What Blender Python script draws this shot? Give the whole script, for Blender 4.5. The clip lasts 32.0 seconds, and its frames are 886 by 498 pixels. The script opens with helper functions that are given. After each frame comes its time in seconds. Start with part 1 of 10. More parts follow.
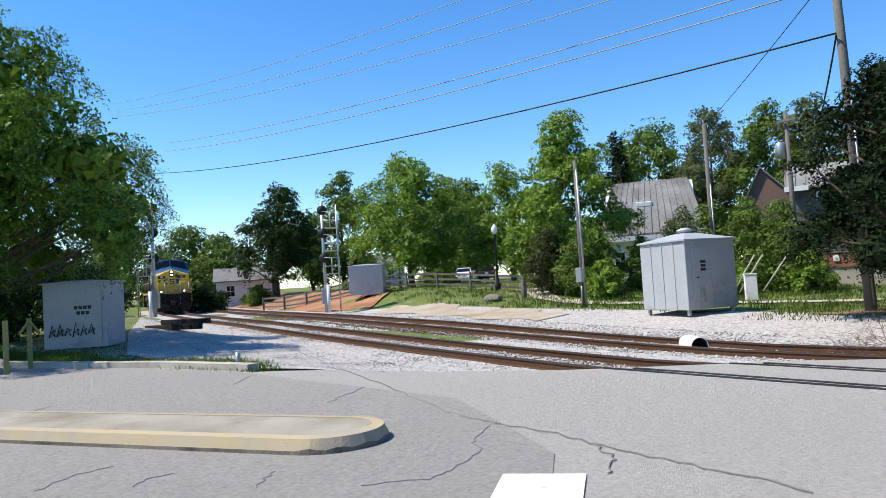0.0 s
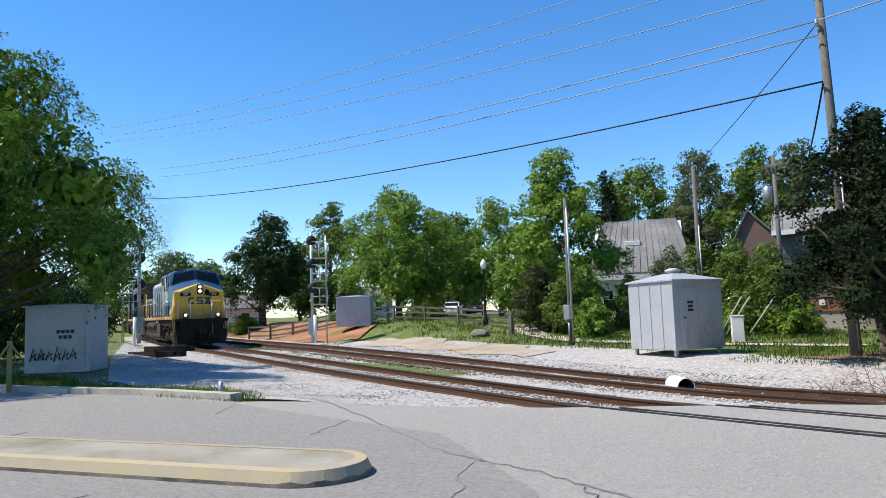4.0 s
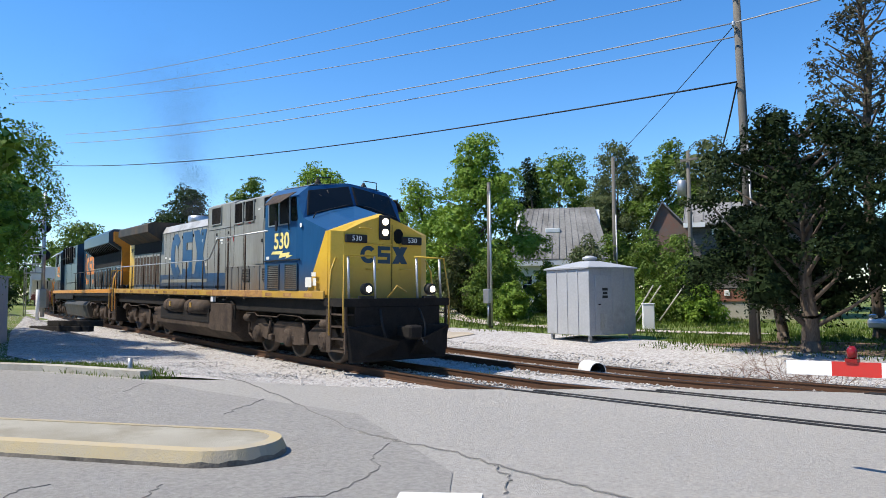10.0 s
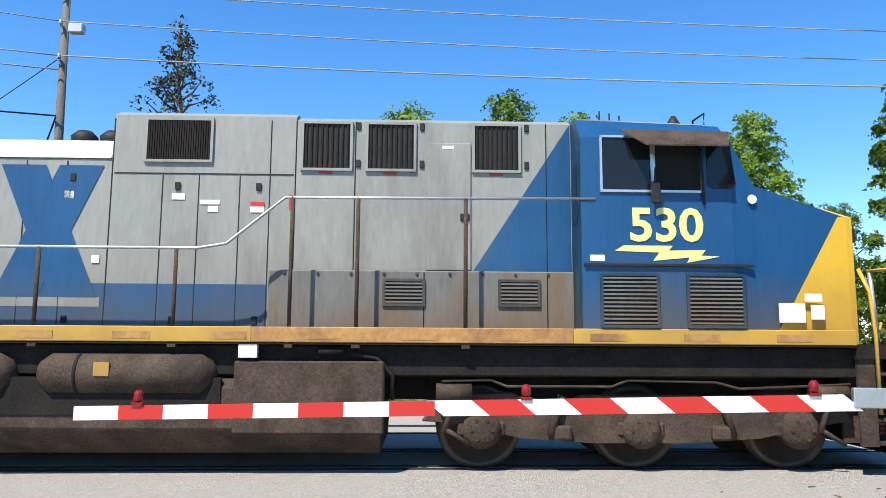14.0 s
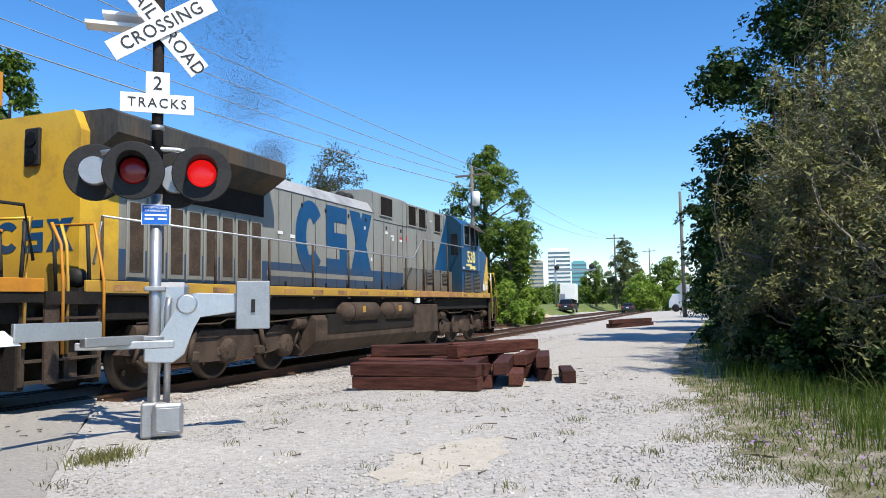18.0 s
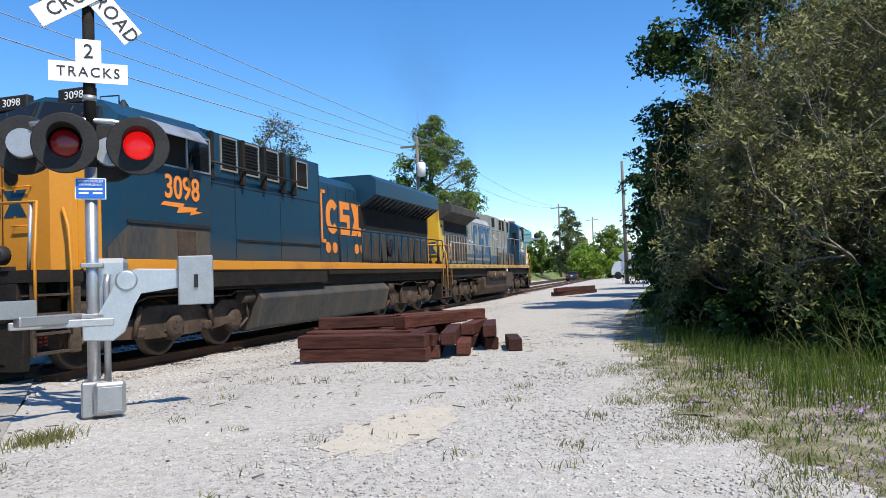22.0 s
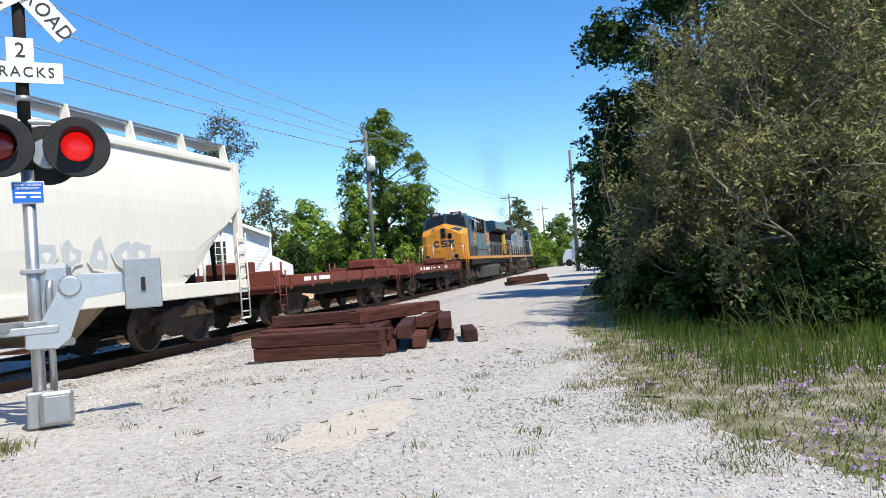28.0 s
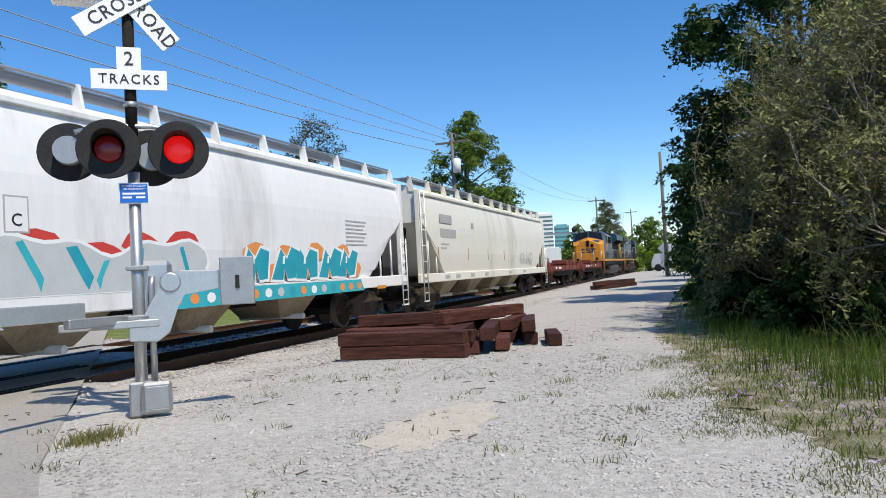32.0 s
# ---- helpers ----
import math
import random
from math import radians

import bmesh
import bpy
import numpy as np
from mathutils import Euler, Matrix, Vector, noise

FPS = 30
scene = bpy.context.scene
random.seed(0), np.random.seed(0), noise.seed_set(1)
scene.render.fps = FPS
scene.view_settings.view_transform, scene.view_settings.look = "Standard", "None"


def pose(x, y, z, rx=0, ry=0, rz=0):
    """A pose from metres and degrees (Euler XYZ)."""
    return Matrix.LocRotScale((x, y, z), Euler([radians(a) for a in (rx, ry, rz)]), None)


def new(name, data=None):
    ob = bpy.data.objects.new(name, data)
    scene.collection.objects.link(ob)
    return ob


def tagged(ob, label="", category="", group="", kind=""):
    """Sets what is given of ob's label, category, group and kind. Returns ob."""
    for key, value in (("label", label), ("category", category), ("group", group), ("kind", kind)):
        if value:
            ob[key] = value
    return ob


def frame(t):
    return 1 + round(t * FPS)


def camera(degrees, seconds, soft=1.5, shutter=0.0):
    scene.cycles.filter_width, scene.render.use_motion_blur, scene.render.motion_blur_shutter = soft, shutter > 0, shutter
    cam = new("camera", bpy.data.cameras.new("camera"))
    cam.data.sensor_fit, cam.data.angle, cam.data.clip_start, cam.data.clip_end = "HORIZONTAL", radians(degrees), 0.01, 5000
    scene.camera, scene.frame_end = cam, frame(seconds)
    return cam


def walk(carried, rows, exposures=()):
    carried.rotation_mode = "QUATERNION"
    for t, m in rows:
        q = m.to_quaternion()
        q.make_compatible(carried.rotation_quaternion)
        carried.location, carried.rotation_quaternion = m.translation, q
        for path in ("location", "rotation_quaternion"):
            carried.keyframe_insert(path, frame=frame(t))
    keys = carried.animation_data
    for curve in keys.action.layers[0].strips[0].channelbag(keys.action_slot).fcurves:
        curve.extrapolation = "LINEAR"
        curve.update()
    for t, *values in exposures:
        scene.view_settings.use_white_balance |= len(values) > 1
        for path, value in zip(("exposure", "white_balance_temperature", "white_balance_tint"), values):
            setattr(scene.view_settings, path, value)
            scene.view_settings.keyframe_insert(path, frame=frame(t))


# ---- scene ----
cam = camera(62.45, 32.0, 0.6)
EYE = (0.0, 0.0, 1.55)
EYE_LATER = (-0.72, 0.14, 1.29)     # after the turn to the other side
# seconds, heading, tilt, lean
TURNS = [
    (0.0, 57.17, 2.72, 3.52),
    (0.5, 57.18, 2.71, 3.52),
    (1.0, 57.17, 2.91, 3.52),
    (1.5, 57.24, 3.26, 3.53),
    (2.0, 57.49, 4.54, 3.25),
    (2.5, 57.71, 5.01, 2.65),
    (3.0, 56.82, 5.33, 2.70),
    (3.5, 56.37, 5.42, 2.21),
    (5.5, 55.67, 4.72, 1.46),
    (6.0, 54.65, 4.46, 1.33),
    (6.5, 53.57, 4.25, 1.30),
    (7.0, 53.47, 4.02, 1.15),
    (7.5, 55.10, 3.00, 0.77),
    (8.0, 53.37, 2.56, 0.41),
    (8.5, 53.78, 2.79, 1.02),
    (9.0, 53.13, 3.08, 0.92),
    (9.5, 51.09, 3.17, 0.85),
    (10.0, 50.02, 3.74, 0.51),
    (10.5, 43.88, 4.62, 1.44),
    (11.0, 40.42, 5.91, -0.55),
    (11.5, 33.77, 7.16, -2.10),
    (12.0, 28.05, 8.05, -2.55),
    (12.5, 20.93, 7.99, -2.05),
    (13.0, 14.65, 8.07, -1.85),
    (13.5, 6.26, 8.01, -1.15),
    (14.0, -1.24, 7.34, -0.75),
    (14.5, -8.53, 6.66, -0.15),
    (16.5, -51.44, 5.95, -0.25),
    (17.0, -60.02, 4.45, 1.81),
    (17.5, -64.93, 4.78, 1.40),
    (18.0, -65.77, 4.62, 0.99),
    (18.5, -65.57, 4.70, 1.38),
    (19.0, -65.96, 3.91, 1.65),
    (19.5, -67.33, 2.97, 1.67),
    (20.0, -68.38, 2.40, 1.45),
    (20.5, -68.79, 1.85, 1.14),
    (21.0, -69.16, 1.72, 1.61),
    (21.5, -69.52, 2.23, 1.95),
    (22.0, -69.91, 2.25, 2.05),
    (22.5, -70.38, 2.31, 1.96),
    (23.0, -70.68, 2.38, 2.06),
    (23.5, -70.97, 2.29, 2.64),
    (24.0, -71.40, 2.21, 2.96),
    (24.5, -71.92, 1.98, 3.15),
    (25.0, -72.20, 1.71, 3.36),
    (25.5, -72.55, 1.32, 3.50),
    (27.5, -73.26, 1.58, 3.97),
    (28.0, -73.56, 1.49, 4.11),
    (28.5, -73.77, 1.30, 4.03),
    (29.0, -73.42, 1.22, 4.05),
    (29.5, -73.11, 1.58, 4.13),
    (30.0, -73.30, 1.43, 4.05),
    (30.5, -73.42, 1.35, 3.91),
    (31.0, -73.39, 1.44, 3.89),
    (31.5, -72.38, 1.54, 3.80),
    (32.0, -66.96, 2.08, 3.14),
]
walk(cam, [(t, pose(*(EYE if t < 15 else EYE_LATER), 90 + p, r, y)) for t, y, p, r in TURNS],
     [(0, 0.48), (3, 0.42), (9, 0.42), (10.5, 0.46), (12, 0.62), (14, 0.70), (17, 0.60), (19, 0.34), (23, 0.44), (25, 0.46), (28, 0.48), (29, 0.38), (30, 0.22), (31, 0.10), (32, 0.12)])

# ---- light ----
SUN_DIR = Vector((0.36, 0.58, -1.0)).normalized()   # the way the sunlight travels
sun = new("sun", bpy.data.lights.new("sun", "SUN"))
sun.data.energy, sun.data.angle, sun.data.color = 5.0, radians(0.53), (1.0, 0.918, 0.785)
sun.matrix_world = SUN_DIR.to_track_quat("-Z", "Y").to_matrix().to_4x4()
world = bpy.data.worlds.new("world")
scene.world = world
world.use_nodes = True
_n = world.node_tree.nodes
_sky = _n.new("ShaderNodeTexSky")
_sky.sky_type = "NISHITA"
_sky.sun_disc = False
_sky.sun_elevation = math.asin(-SUN_DIR.z)
_sky.sun_rotation = math.atan2(-SUN_DIR.x, -SUN_DIR.y)
_sky.altitude, _sky.air_density, _sky.dust_density, _sky.ozone_density = 300, 1.0, 0.05, 4.0
_n["Background"].inputs["Strength"].default_value = 0.10
_deep = _n.new("ShaderNodeHueSaturation")     # the clip's deep, clear blue
_deep.inputs["Hue"].default_value = 0.503
_deep.inputs["Saturation"].default_value, _deep.inputs["Value"].default_value = 1.27, 1.55
world.node_tree.links.new(_sky.outputs["Color"], _deep.inputs["Color"])
world.node_tree.links.new(_deep.outputs["Color"], _n["Background"].inputs["Color"])


# ---- helpers for materials and meshes ----
def mat(name, c1, c2=None, rough=0.7, metal=0.0, scale=6.0, fine=60.0, bump=0.15, amount=0.5, spec=0.5, piece=0.0, dirt=None, dirt_amount=0.0, stretch=(1, 1, 1), coat=0.0, soot=None):
    """A painted or natural surface: two colours mixed by coarse and fine noise, with fine relief; dirt adds blotches of a third colour."""
    m = bpy.data.materials.new(name)
    m.use_nodes = True
    nt = m.node_tree
    N, L = nt.nodes, nt.links
    b = N["Principled BSDF"]
    b.inputs["Roughness"].default_value = rough
    b.inputs["Metallic"].default_value = metal
    b.inputs["Specular IOR Level"].default_value = spec if rough < 0.6 else 0.22
    b.inputs["Coat Weight"].default_value = coat
    tc = N.new("ShaderNodeTexCoord")
    mp = N.new("ShaderNodeMapping")
    mp.inputs["Scale"].default_value = stretch
    L.new(tc.outputs["Object"], mp.inputs["Vector"])
    n1 = N.new("ShaderNodeTexNoise")
    n1.inputs["Scale"].default_value = scale
    n1.inputs["Detail"].default_value = 5
    n2 = N.new("ShaderNodeTexNoise")
    n2.inputs["Scale"].default_value = fine
    n2.inputs["Detail"].default_value = 3
    L.new(mp.outputs[0], n1.inputs["Vector"])
    L.new(mp.outputs[0], n2.inputs["Vector"])
    add = N.new("ShaderNodeMath")
    add.operation = "MULTIPLY_ADD"
    add.inputs[1].default_value = 0.5
    L.new(n1.outputs["Fac"], add.inputs[0])
    half = N.new("ShaderNodeMath")
    half.operation = "MULTIPLY"
    half.inputs[1].default_value = 0.5
    L.new(n2.outputs["Fac"], half.inputs[0])
    L.new(half.outputs[0], add.inputs[2])
    rng = N.new("ShaderNodeMapRange")
    rng.inputs["From Min"].default_value = 0.5 - 0.22 / max(amount, 0.05) * 0.5
    rng.inputs["From Max"].default_value = 0.5 + 0.22 / max(amount, 0.05) * 0.5
    L.new(add.outputs[0], rng.inputs["Value"])
    mix = N.new("ShaderNodeMix")
    mix.data_type = "RGBA"
    c2 = c2 or tuple(c * 0.8 for c in c1)
    mix.inputs["A"].default_value = (*c1, 1)
    mix.inputs["B"].default_value = (*c2, 1)
    L.new(rng.outputs[0], mix.inputs["Factor"])
    col = mix.outputs["Result"]
    if dirt:
        n3 = N.new("ShaderNodeTexNoise")
        n3.inputs["Scale"].default_value = scale * 0.45
        n3.inputs["Detail"].default_value = 8
        n3.inputs["Roughness"].default_value = 0.7
        L.new(mp.outputs[0], n3.inputs["Vector"])
        r3 = N.new("ShaderNodeMapRange")
        r3.inputs["From Min"].default_value = 0.62 - 0.3 * dirt_amount
        r3.inputs["From Max"].default_value = 0.75 - 0.2 * dirt_amount
        L.new(n3.outputs["Fac"], r3.inputs["Value"])
        m3 = N.new("ShaderNodeMix")
        m3.data_type = "RGBA"
        m3.inputs["B"].default_value = (*dirt, 1)
        L.new(r3.outputs[0], m3.inputs["Factor"])
        L.new(col, m3.inputs["A"])
        col = m3.outputs["Result"]
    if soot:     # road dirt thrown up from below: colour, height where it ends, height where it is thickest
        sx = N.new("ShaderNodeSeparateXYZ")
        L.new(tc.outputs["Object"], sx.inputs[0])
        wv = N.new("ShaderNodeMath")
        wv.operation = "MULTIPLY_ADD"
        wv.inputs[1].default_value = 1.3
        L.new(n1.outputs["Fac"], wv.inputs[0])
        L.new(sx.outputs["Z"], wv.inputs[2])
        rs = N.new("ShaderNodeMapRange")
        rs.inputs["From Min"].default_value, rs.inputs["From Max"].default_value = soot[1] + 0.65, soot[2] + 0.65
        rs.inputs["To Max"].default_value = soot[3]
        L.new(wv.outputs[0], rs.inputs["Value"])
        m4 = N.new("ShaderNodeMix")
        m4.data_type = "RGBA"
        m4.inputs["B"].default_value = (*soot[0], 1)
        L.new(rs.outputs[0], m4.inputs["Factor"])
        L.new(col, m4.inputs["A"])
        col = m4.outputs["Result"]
    if piece:
        oi = N.new("ShaderNodeObjectInfo")
        hs = N.new("ShaderNodeHueSaturation")
        pr = N.new("ShaderNodeMapRange")
        pr.inputs["To Min"].default_value = 1 - piece
        pr.inputs["To Max"].default_value = 1 + piece
        L.new(oi.outputs["Random"], pr.inputs["Value"])
        L.new(pr.outputs[0], hs.inputs["Value"])
        L.new(col, hs.inputs["Color"])
        col = hs.outputs["Color"]
    L.new(col, b.inputs["Base Color"])
    if bump:
        bp = N.new("ShaderNodeBump")
        bp.inputs["Strength"].default_value = bump
        bp.inputs["Distance"].default_value = 0.02
        L.new(n2.outputs["Fac"], bp.inputs["Height"])
        L.new(bp.outputs[0], b.inputs["Normal"])
    return m


def glow(name, colour, strength, base=(0.3, 0.3, 0.3)):
    m = bpy.data.materials.new(name)
    m.use_nodes = True
    b = m.node_tree.nodes["Principled BSDF"]
    b.inputs["Base Color"].default_value = (*base, 1)
    b.inputs["Emission Color"].default_value = (*colour, 1)
    b.inputs["Emission Strength"].default_value = strength
    b.inputs["Roughness"].default_value = 0.25
    return m


def glass(name, tint=(0.010, 0.012, 0.014), rough=0.05):
    m = bpy.data.materials.new(name)
    m.use_nodes = True
    b = m.node_tree.nodes["Principled BSDF"]
    b.inputs["Base Color"].default_value = (*tint, 1)
    b.inputs["Roughness"].default_value = rough
    b.inputs["IOR"].default_value = 1.4
    return m


def leafy(name, c1, c2, trans=0.35, rough=0.55):
    """Leaves: every leaf its own tint, with light through it."""
    m = bpy.data.materials.new(name)
    m.use_nodes = True
    nt = m.node_tree
    N, L = nt.nodes, nt.links
    b = N["Principled BSDF"]
    b.inputs["Roughness"].default_value = rough
    b.inputs["Specular IOR Level"].default_value = 0.15
    g = N.new("ShaderNodeNewGeometry")
    mix = N.new("ShaderNodeMix")
    mix.data_type = "RGBA"
    mix.inputs["A"].default_value = (*c1, 1)
    mix.inputs["B"].default_value = (*c2, 1)
    tc = N.new("ShaderNodeTexCoord")
    patch = N.new("ShaderNodeTexNoise")
    patch.inputs["Scale"].default_value = 0.8
    patch.inputs["Detail"].default_value = 3
    L.new(tc.outputs["Object"], patch.inputs["Vector"])
    vary = N.new("ShaderNodeMath")
    vary.operation = "MULTIPLY_ADD"
    vary.inputs[1].default_value = 0.6
    vary.use_clamp = True
    L.new(g.outputs["Random Per Island"], vary.inputs[0])
    shift = N.new("ShaderNodeMapRange")
    shift.inputs["From Min"].default_value, shift.inputs["From Max"].default_value = 0.3, 0.7
    shift.inputs["To Min"].default_value, shift.inputs["To Max"].default_value = -0.05, 0.45
    L.new(patch.outputs["Fac"], shift.inputs["Value"])
    L.new(shift.outputs[0], vary.inputs[2])
    L.new(vary.outputs[0], mix.inputs["Factor"])
    L.new(mix.outputs["Result"], b.inputs["Base Color"])
    tr = N.new("ShaderNodeBsdfTranslucent")
    L.new(mix.outputs["Result"], tr.inputs["Color"])
    ms = N.new("ShaderNodeMixShader")
    ms.inputs[0].default_value = trans
    L.new(b.outputs[0], ms.inputs[1])
    L.new(tr.outputs[0], ms.inputs[2])
    L.new(ms.outputs[0], N["Material Output"].inputs["Surface"])
    return m


def thing(name, label, category, group="", kind="", at=None):
    e = new(name)
    e.empty_display_size = 0.2
    if at is not None:
        e.matrix_world = at
    return tagged(e, label, category, group, kind)


def mesh_of(name, bm, material, smooth=False):
    me = bpy.data.meshes.new(name)
    bmesh.ops.recalc_face_normals(bm, faces=bm.faces)
    if smooth:
        for f in bm.faces:
            f.smooth = True
    bm.to_mesh(me)
    bm.free()
    for m in (material if isinstance(material, (list, tuple)) else [material]):
        me.materials.append(m)
    return me


def part(name, bm, material, parent=None, label="", smooth=False, at=None):
    """Links a bmesh as one mesh object under a thing or a part."""
    ob = new(name, mesh_of(name, bm, material, smooth))
    if parent is not None:
        ob.parent = parent
    if at is not None:
        ob.matrix_basis = at
    if label:
        ob["label"] = label
    return ob


def shared(name, me, parent, m, label=""):
    """Another object on the same mesh."""
    ob = new(name, me)
    if parent is not None:
        ob.parent = parent
    ob.matrix_basis = m
    if label:
        ob["label"] = label
    return ob


def B():
    return bmesh.new()


def box(bm, x0, y0, z0, x1, y1, z1, bevel=0.0, mi=0):
    vs = [bm.verts.new((x, y, z)) for z in (z0, z1) for y in (y0, y1) for x in (x0, x1)]
    fs = [bm.faces.new([vs[i] for i in q]) for q in ((0, 2, 3, 1), (4, 5, 7, 6), (0, 1, 5, 4), (2, 6, 7, 3), (0, 4, 6, 2), (1, 3, 7, 5))]
    for f in fs:
        f.material_index = mi
    if bevel:
        es = list({e for f in fs for e in f.edges})
        bmesh.ops.bevel(bm, geom=es, offset=bevel, segments=1, affect="EDGES")
    return bm


def prism(bm, pts, axis, a, b, bevel=0.0, mi=0):
    """A polygon extruded along an axis from a to b: axis 'y' takes (x, z), 'x' takes (y, z), 'z' takes (x, y)."""
    put = {"x": lambda p, v: (v, p[0], p[1]), "y": lambda p, v: (p[0], v, p[1]), "z": lambda p, v: (p[0], p[1], v)}[axis]
    lo = [bm.verts.new(put(p, a)) for p in pts]
    hi = [bm.verts.new(put(p, b)) for p in pts]
    k = len(pts)
    fs = [bm.faces.new(lo), bm.faces.new(hi[::-1])]
    fs += [bm.faces.new((lo[i], hi[i], hi[(i + 1) % k], lo[(i + 1) % k])) for i in range(k)]
    for f in fs:
        f.material_index = mi
    if bevel:
        bmesh.ops.bevel(bm, geom=list({e for f in fs for e in f.edges}), offset=bevel, segments=1, affect="EDGES")
    return bm


def rod(bm, p0, p1, r0, r1=None, n=8, caps=True, mi=0):
    """A round bar from p0 to p1."""
    r1 = r0 if r1 is None else r1
    p0, p1 = Vector(p0), Vector(p1)
    d = (p1 - p0).normalized()
    u = d.orthogonal().normalized()
    v = d.cross(u)
    ring = lambda p, r: [bm.verts.new(p + r * (math.cos(6.28319 * i / n) * u + math.sin(6.28319 * i / n) * v)) for i in range(n)]
    a, b = ring(p0, r0), ring(p1, r1)
    fs = [bm.faces.new((a[i], a[(i + 1) % n], b[(i + 1) % n], b[i])) for i in range(n)]
    for f in fs:
        f.smooth = True
    if caps:
        fs += [bm.faces.new(a[::-1]), bm.faces.new(b)]
    for f in fs:
        f.material_index = mi
    return bm


def pipe(bm, pts, r, n=6):
    """One bent round bar through the points."""
    P = [Vector(p) for p in pts]
    rings = []
    for i, p in enumerate(P):
        d = (P[min(i + 1, len(P) - 1)] - P[max(i - 1, 0)]).normalized()
        u = Vector((0.13, 0.21, 0.97)).cross(d)
        u = (u if u.length > 0.05 else Vector((1, 0, 0)).cross(d)).normalized()
        v = d.cross(u)
        rings.append([bm.verts.new(p + r * (math.cos(6.28319 * k / n) * u + math.sin(6.28319 * k / n) * v)) for k in range(n)])
    for a, b in zip(rings[:-1], rings[1:]):
        for k in range(n):
            bm.faces.new((a[k], a[(k + 1) % n], b[(k + 1) % n], b[k])).smooth = True
    bm.faces.new(rings[0][::-1])
    bm.faces.new(rings[-1])
    return bm


def lathe(bm, prof, n=16, centre=(0, 0, 0), axis="z"):
    """A profile of (radius, height) turned round an axis."""
    c = Vector(centre)
    put = {"z": lambda r, h, a: Vector((r * math.cos(a), r * math.sin(a), h)), "y": lambda r, h, a: Vector((r * math.cos(a), h, r * math.sin(a))), "x": lambda r, h, a: Vector((h, r * math.cos(a), r * math.sin(a)))}[axis]
    rings = [[bm.verts.new(c + put(max(r, 0.0005), h, 6.28319 * i / n)) for i in range(n)] for r, h in prof]
    for p, q in zip(rings[:-1], rings[1:]):
        for i in range(n):
            f = bm.faces.new((p[i], p[(i + 1) % n], q[(i + 1) % n], q[i]))
            f.smooth = True
    bm.faces.new(rings[0][::-1])
    bm.faces.new(rings[-1])
    return bm


def mesh_np(name, verts, faces, material, smooth=False):
    me = bpy.data.meshes.new(name)
    verts, faces = np.asarray(verts, np.float32), np.asarray(faces, np.int32)
    k = faces.shape[1]
    me.vertices.add(len(verts))
    me.vertices.foreach_set("co", verts.ravel())
    me.loops.add(faces.size)
    me.loops.foreach_set("vertex_index", faces.ravel())
    me.polygons.add(len(faces))
    me.polygons.foreach_set("loop_start", np.arange(0, faces.size, k, dtype=np.int32))
    me.polygons.foreach_set("loop_total", np.full(len(faces), k, np.int32))
    if smooth:
        me.polygons.foreach_set("use_smooth", np.ones(len(faces), bool))
    me.update(calc_edges=True)
    me.validate()
    me.materials.append(material)
    return me


def text_mesh(body, size, extrude=0.004, spacing=1.0, bold=0.0):
    """Letters as a mesh, centred, in the x-z plane, facing -y."""
    cu = bpy.data.curves.new("text", "FONT")
    cu.body, cu.size, cu.extrude, cu.align_x, cu.align_y = body, size, extrude, "CENTER", "CENTER"
    cu.space_character, cu.offset = spacing, bold
    cu.resolution_u = 3
    ob = bpy.data.objects.new("text", cu)
    scene.collection.objects.link(ob)
    dg = bpy.context.evaluated_depsgraph_get()
    me = bpy.data.meshes.new_from_object(ob.evaluated_get(dg))
    bpy.data.objects.remove(ob)
    bpy.data.curves.remove(cu)
    me.transform(Matrix.Rotation(radians(90), 4, "X"))
    return me


def letters(name, body, size, material, parent, m, squeeze=1.0, label="", bold=0.0, spacing=1.0):
    me = text_mesh(body, size, 0.004, spacing, bold)
    me.transform(Matrix.Diagonal((squeeze, 1, 1, 1)))
    me.materials.clear()
    me.materials.append(material)
    return shared(name, me, parent, m, label)


# ---- materials ----
M = {}
M["asphalt"] = mat("asphalt", (0.325, 0.307, 0.277), (0.465, 0.442, 0.404), 0.92, scale=26, fine=170, bump=0.9, amount=0.9, dirt=(0.235, 0.226, 0.21), dirt_amount=0.12)
M["asphalt_old"] = mat("asphalt_old", (0.270, 0.257, 0.234), (0.395, 0.377, 0.347), 0.92, scale=22, fine=150, bump=1.0, amount=0.9, dirt=(0.22, 0.212, 0.196), dirt_amount=0.15)
M["crack"] = mat("crack", (0.165, 0.157, 0.143), (0.23, 0.22, 0.203), 0.95)
M["gravel"] = mat("gravel", (0.318, 0.305, 0.282), (0.49, 0.470, 0.436), 0.95, scale=14, fine=60, bump=1.0, amount=0.9, dirt=(0.40, 0.345, 0.27), dirt_amount=0.2)
M["ballast"] = mat("ballast", (0.24, 0.225, 0.21), (0.56, 0.54, 0.52), 0.95, scale=11, fine=34, bump=1.0, amount=0.9, dirt=(0.24, 0.19, 0.15), dirt_amount=0.3)
M["sand"] = mat("sand", (0.40, 0.36, 0.295), (0.48, 0.44, 0.375), 0.95, scale=6, fine=70, bump=0.6, amount=0.8)
M["red_clay"] = mat("red_clay", (0.27, 0.115, 0.055), (0.36, 0.215, 0.13), 0.95, scale=0.7, fine=9, bump=0.8, amount=0.8, dirt=(0.20, 0.075, 0.03), dirt_amount=0.4)
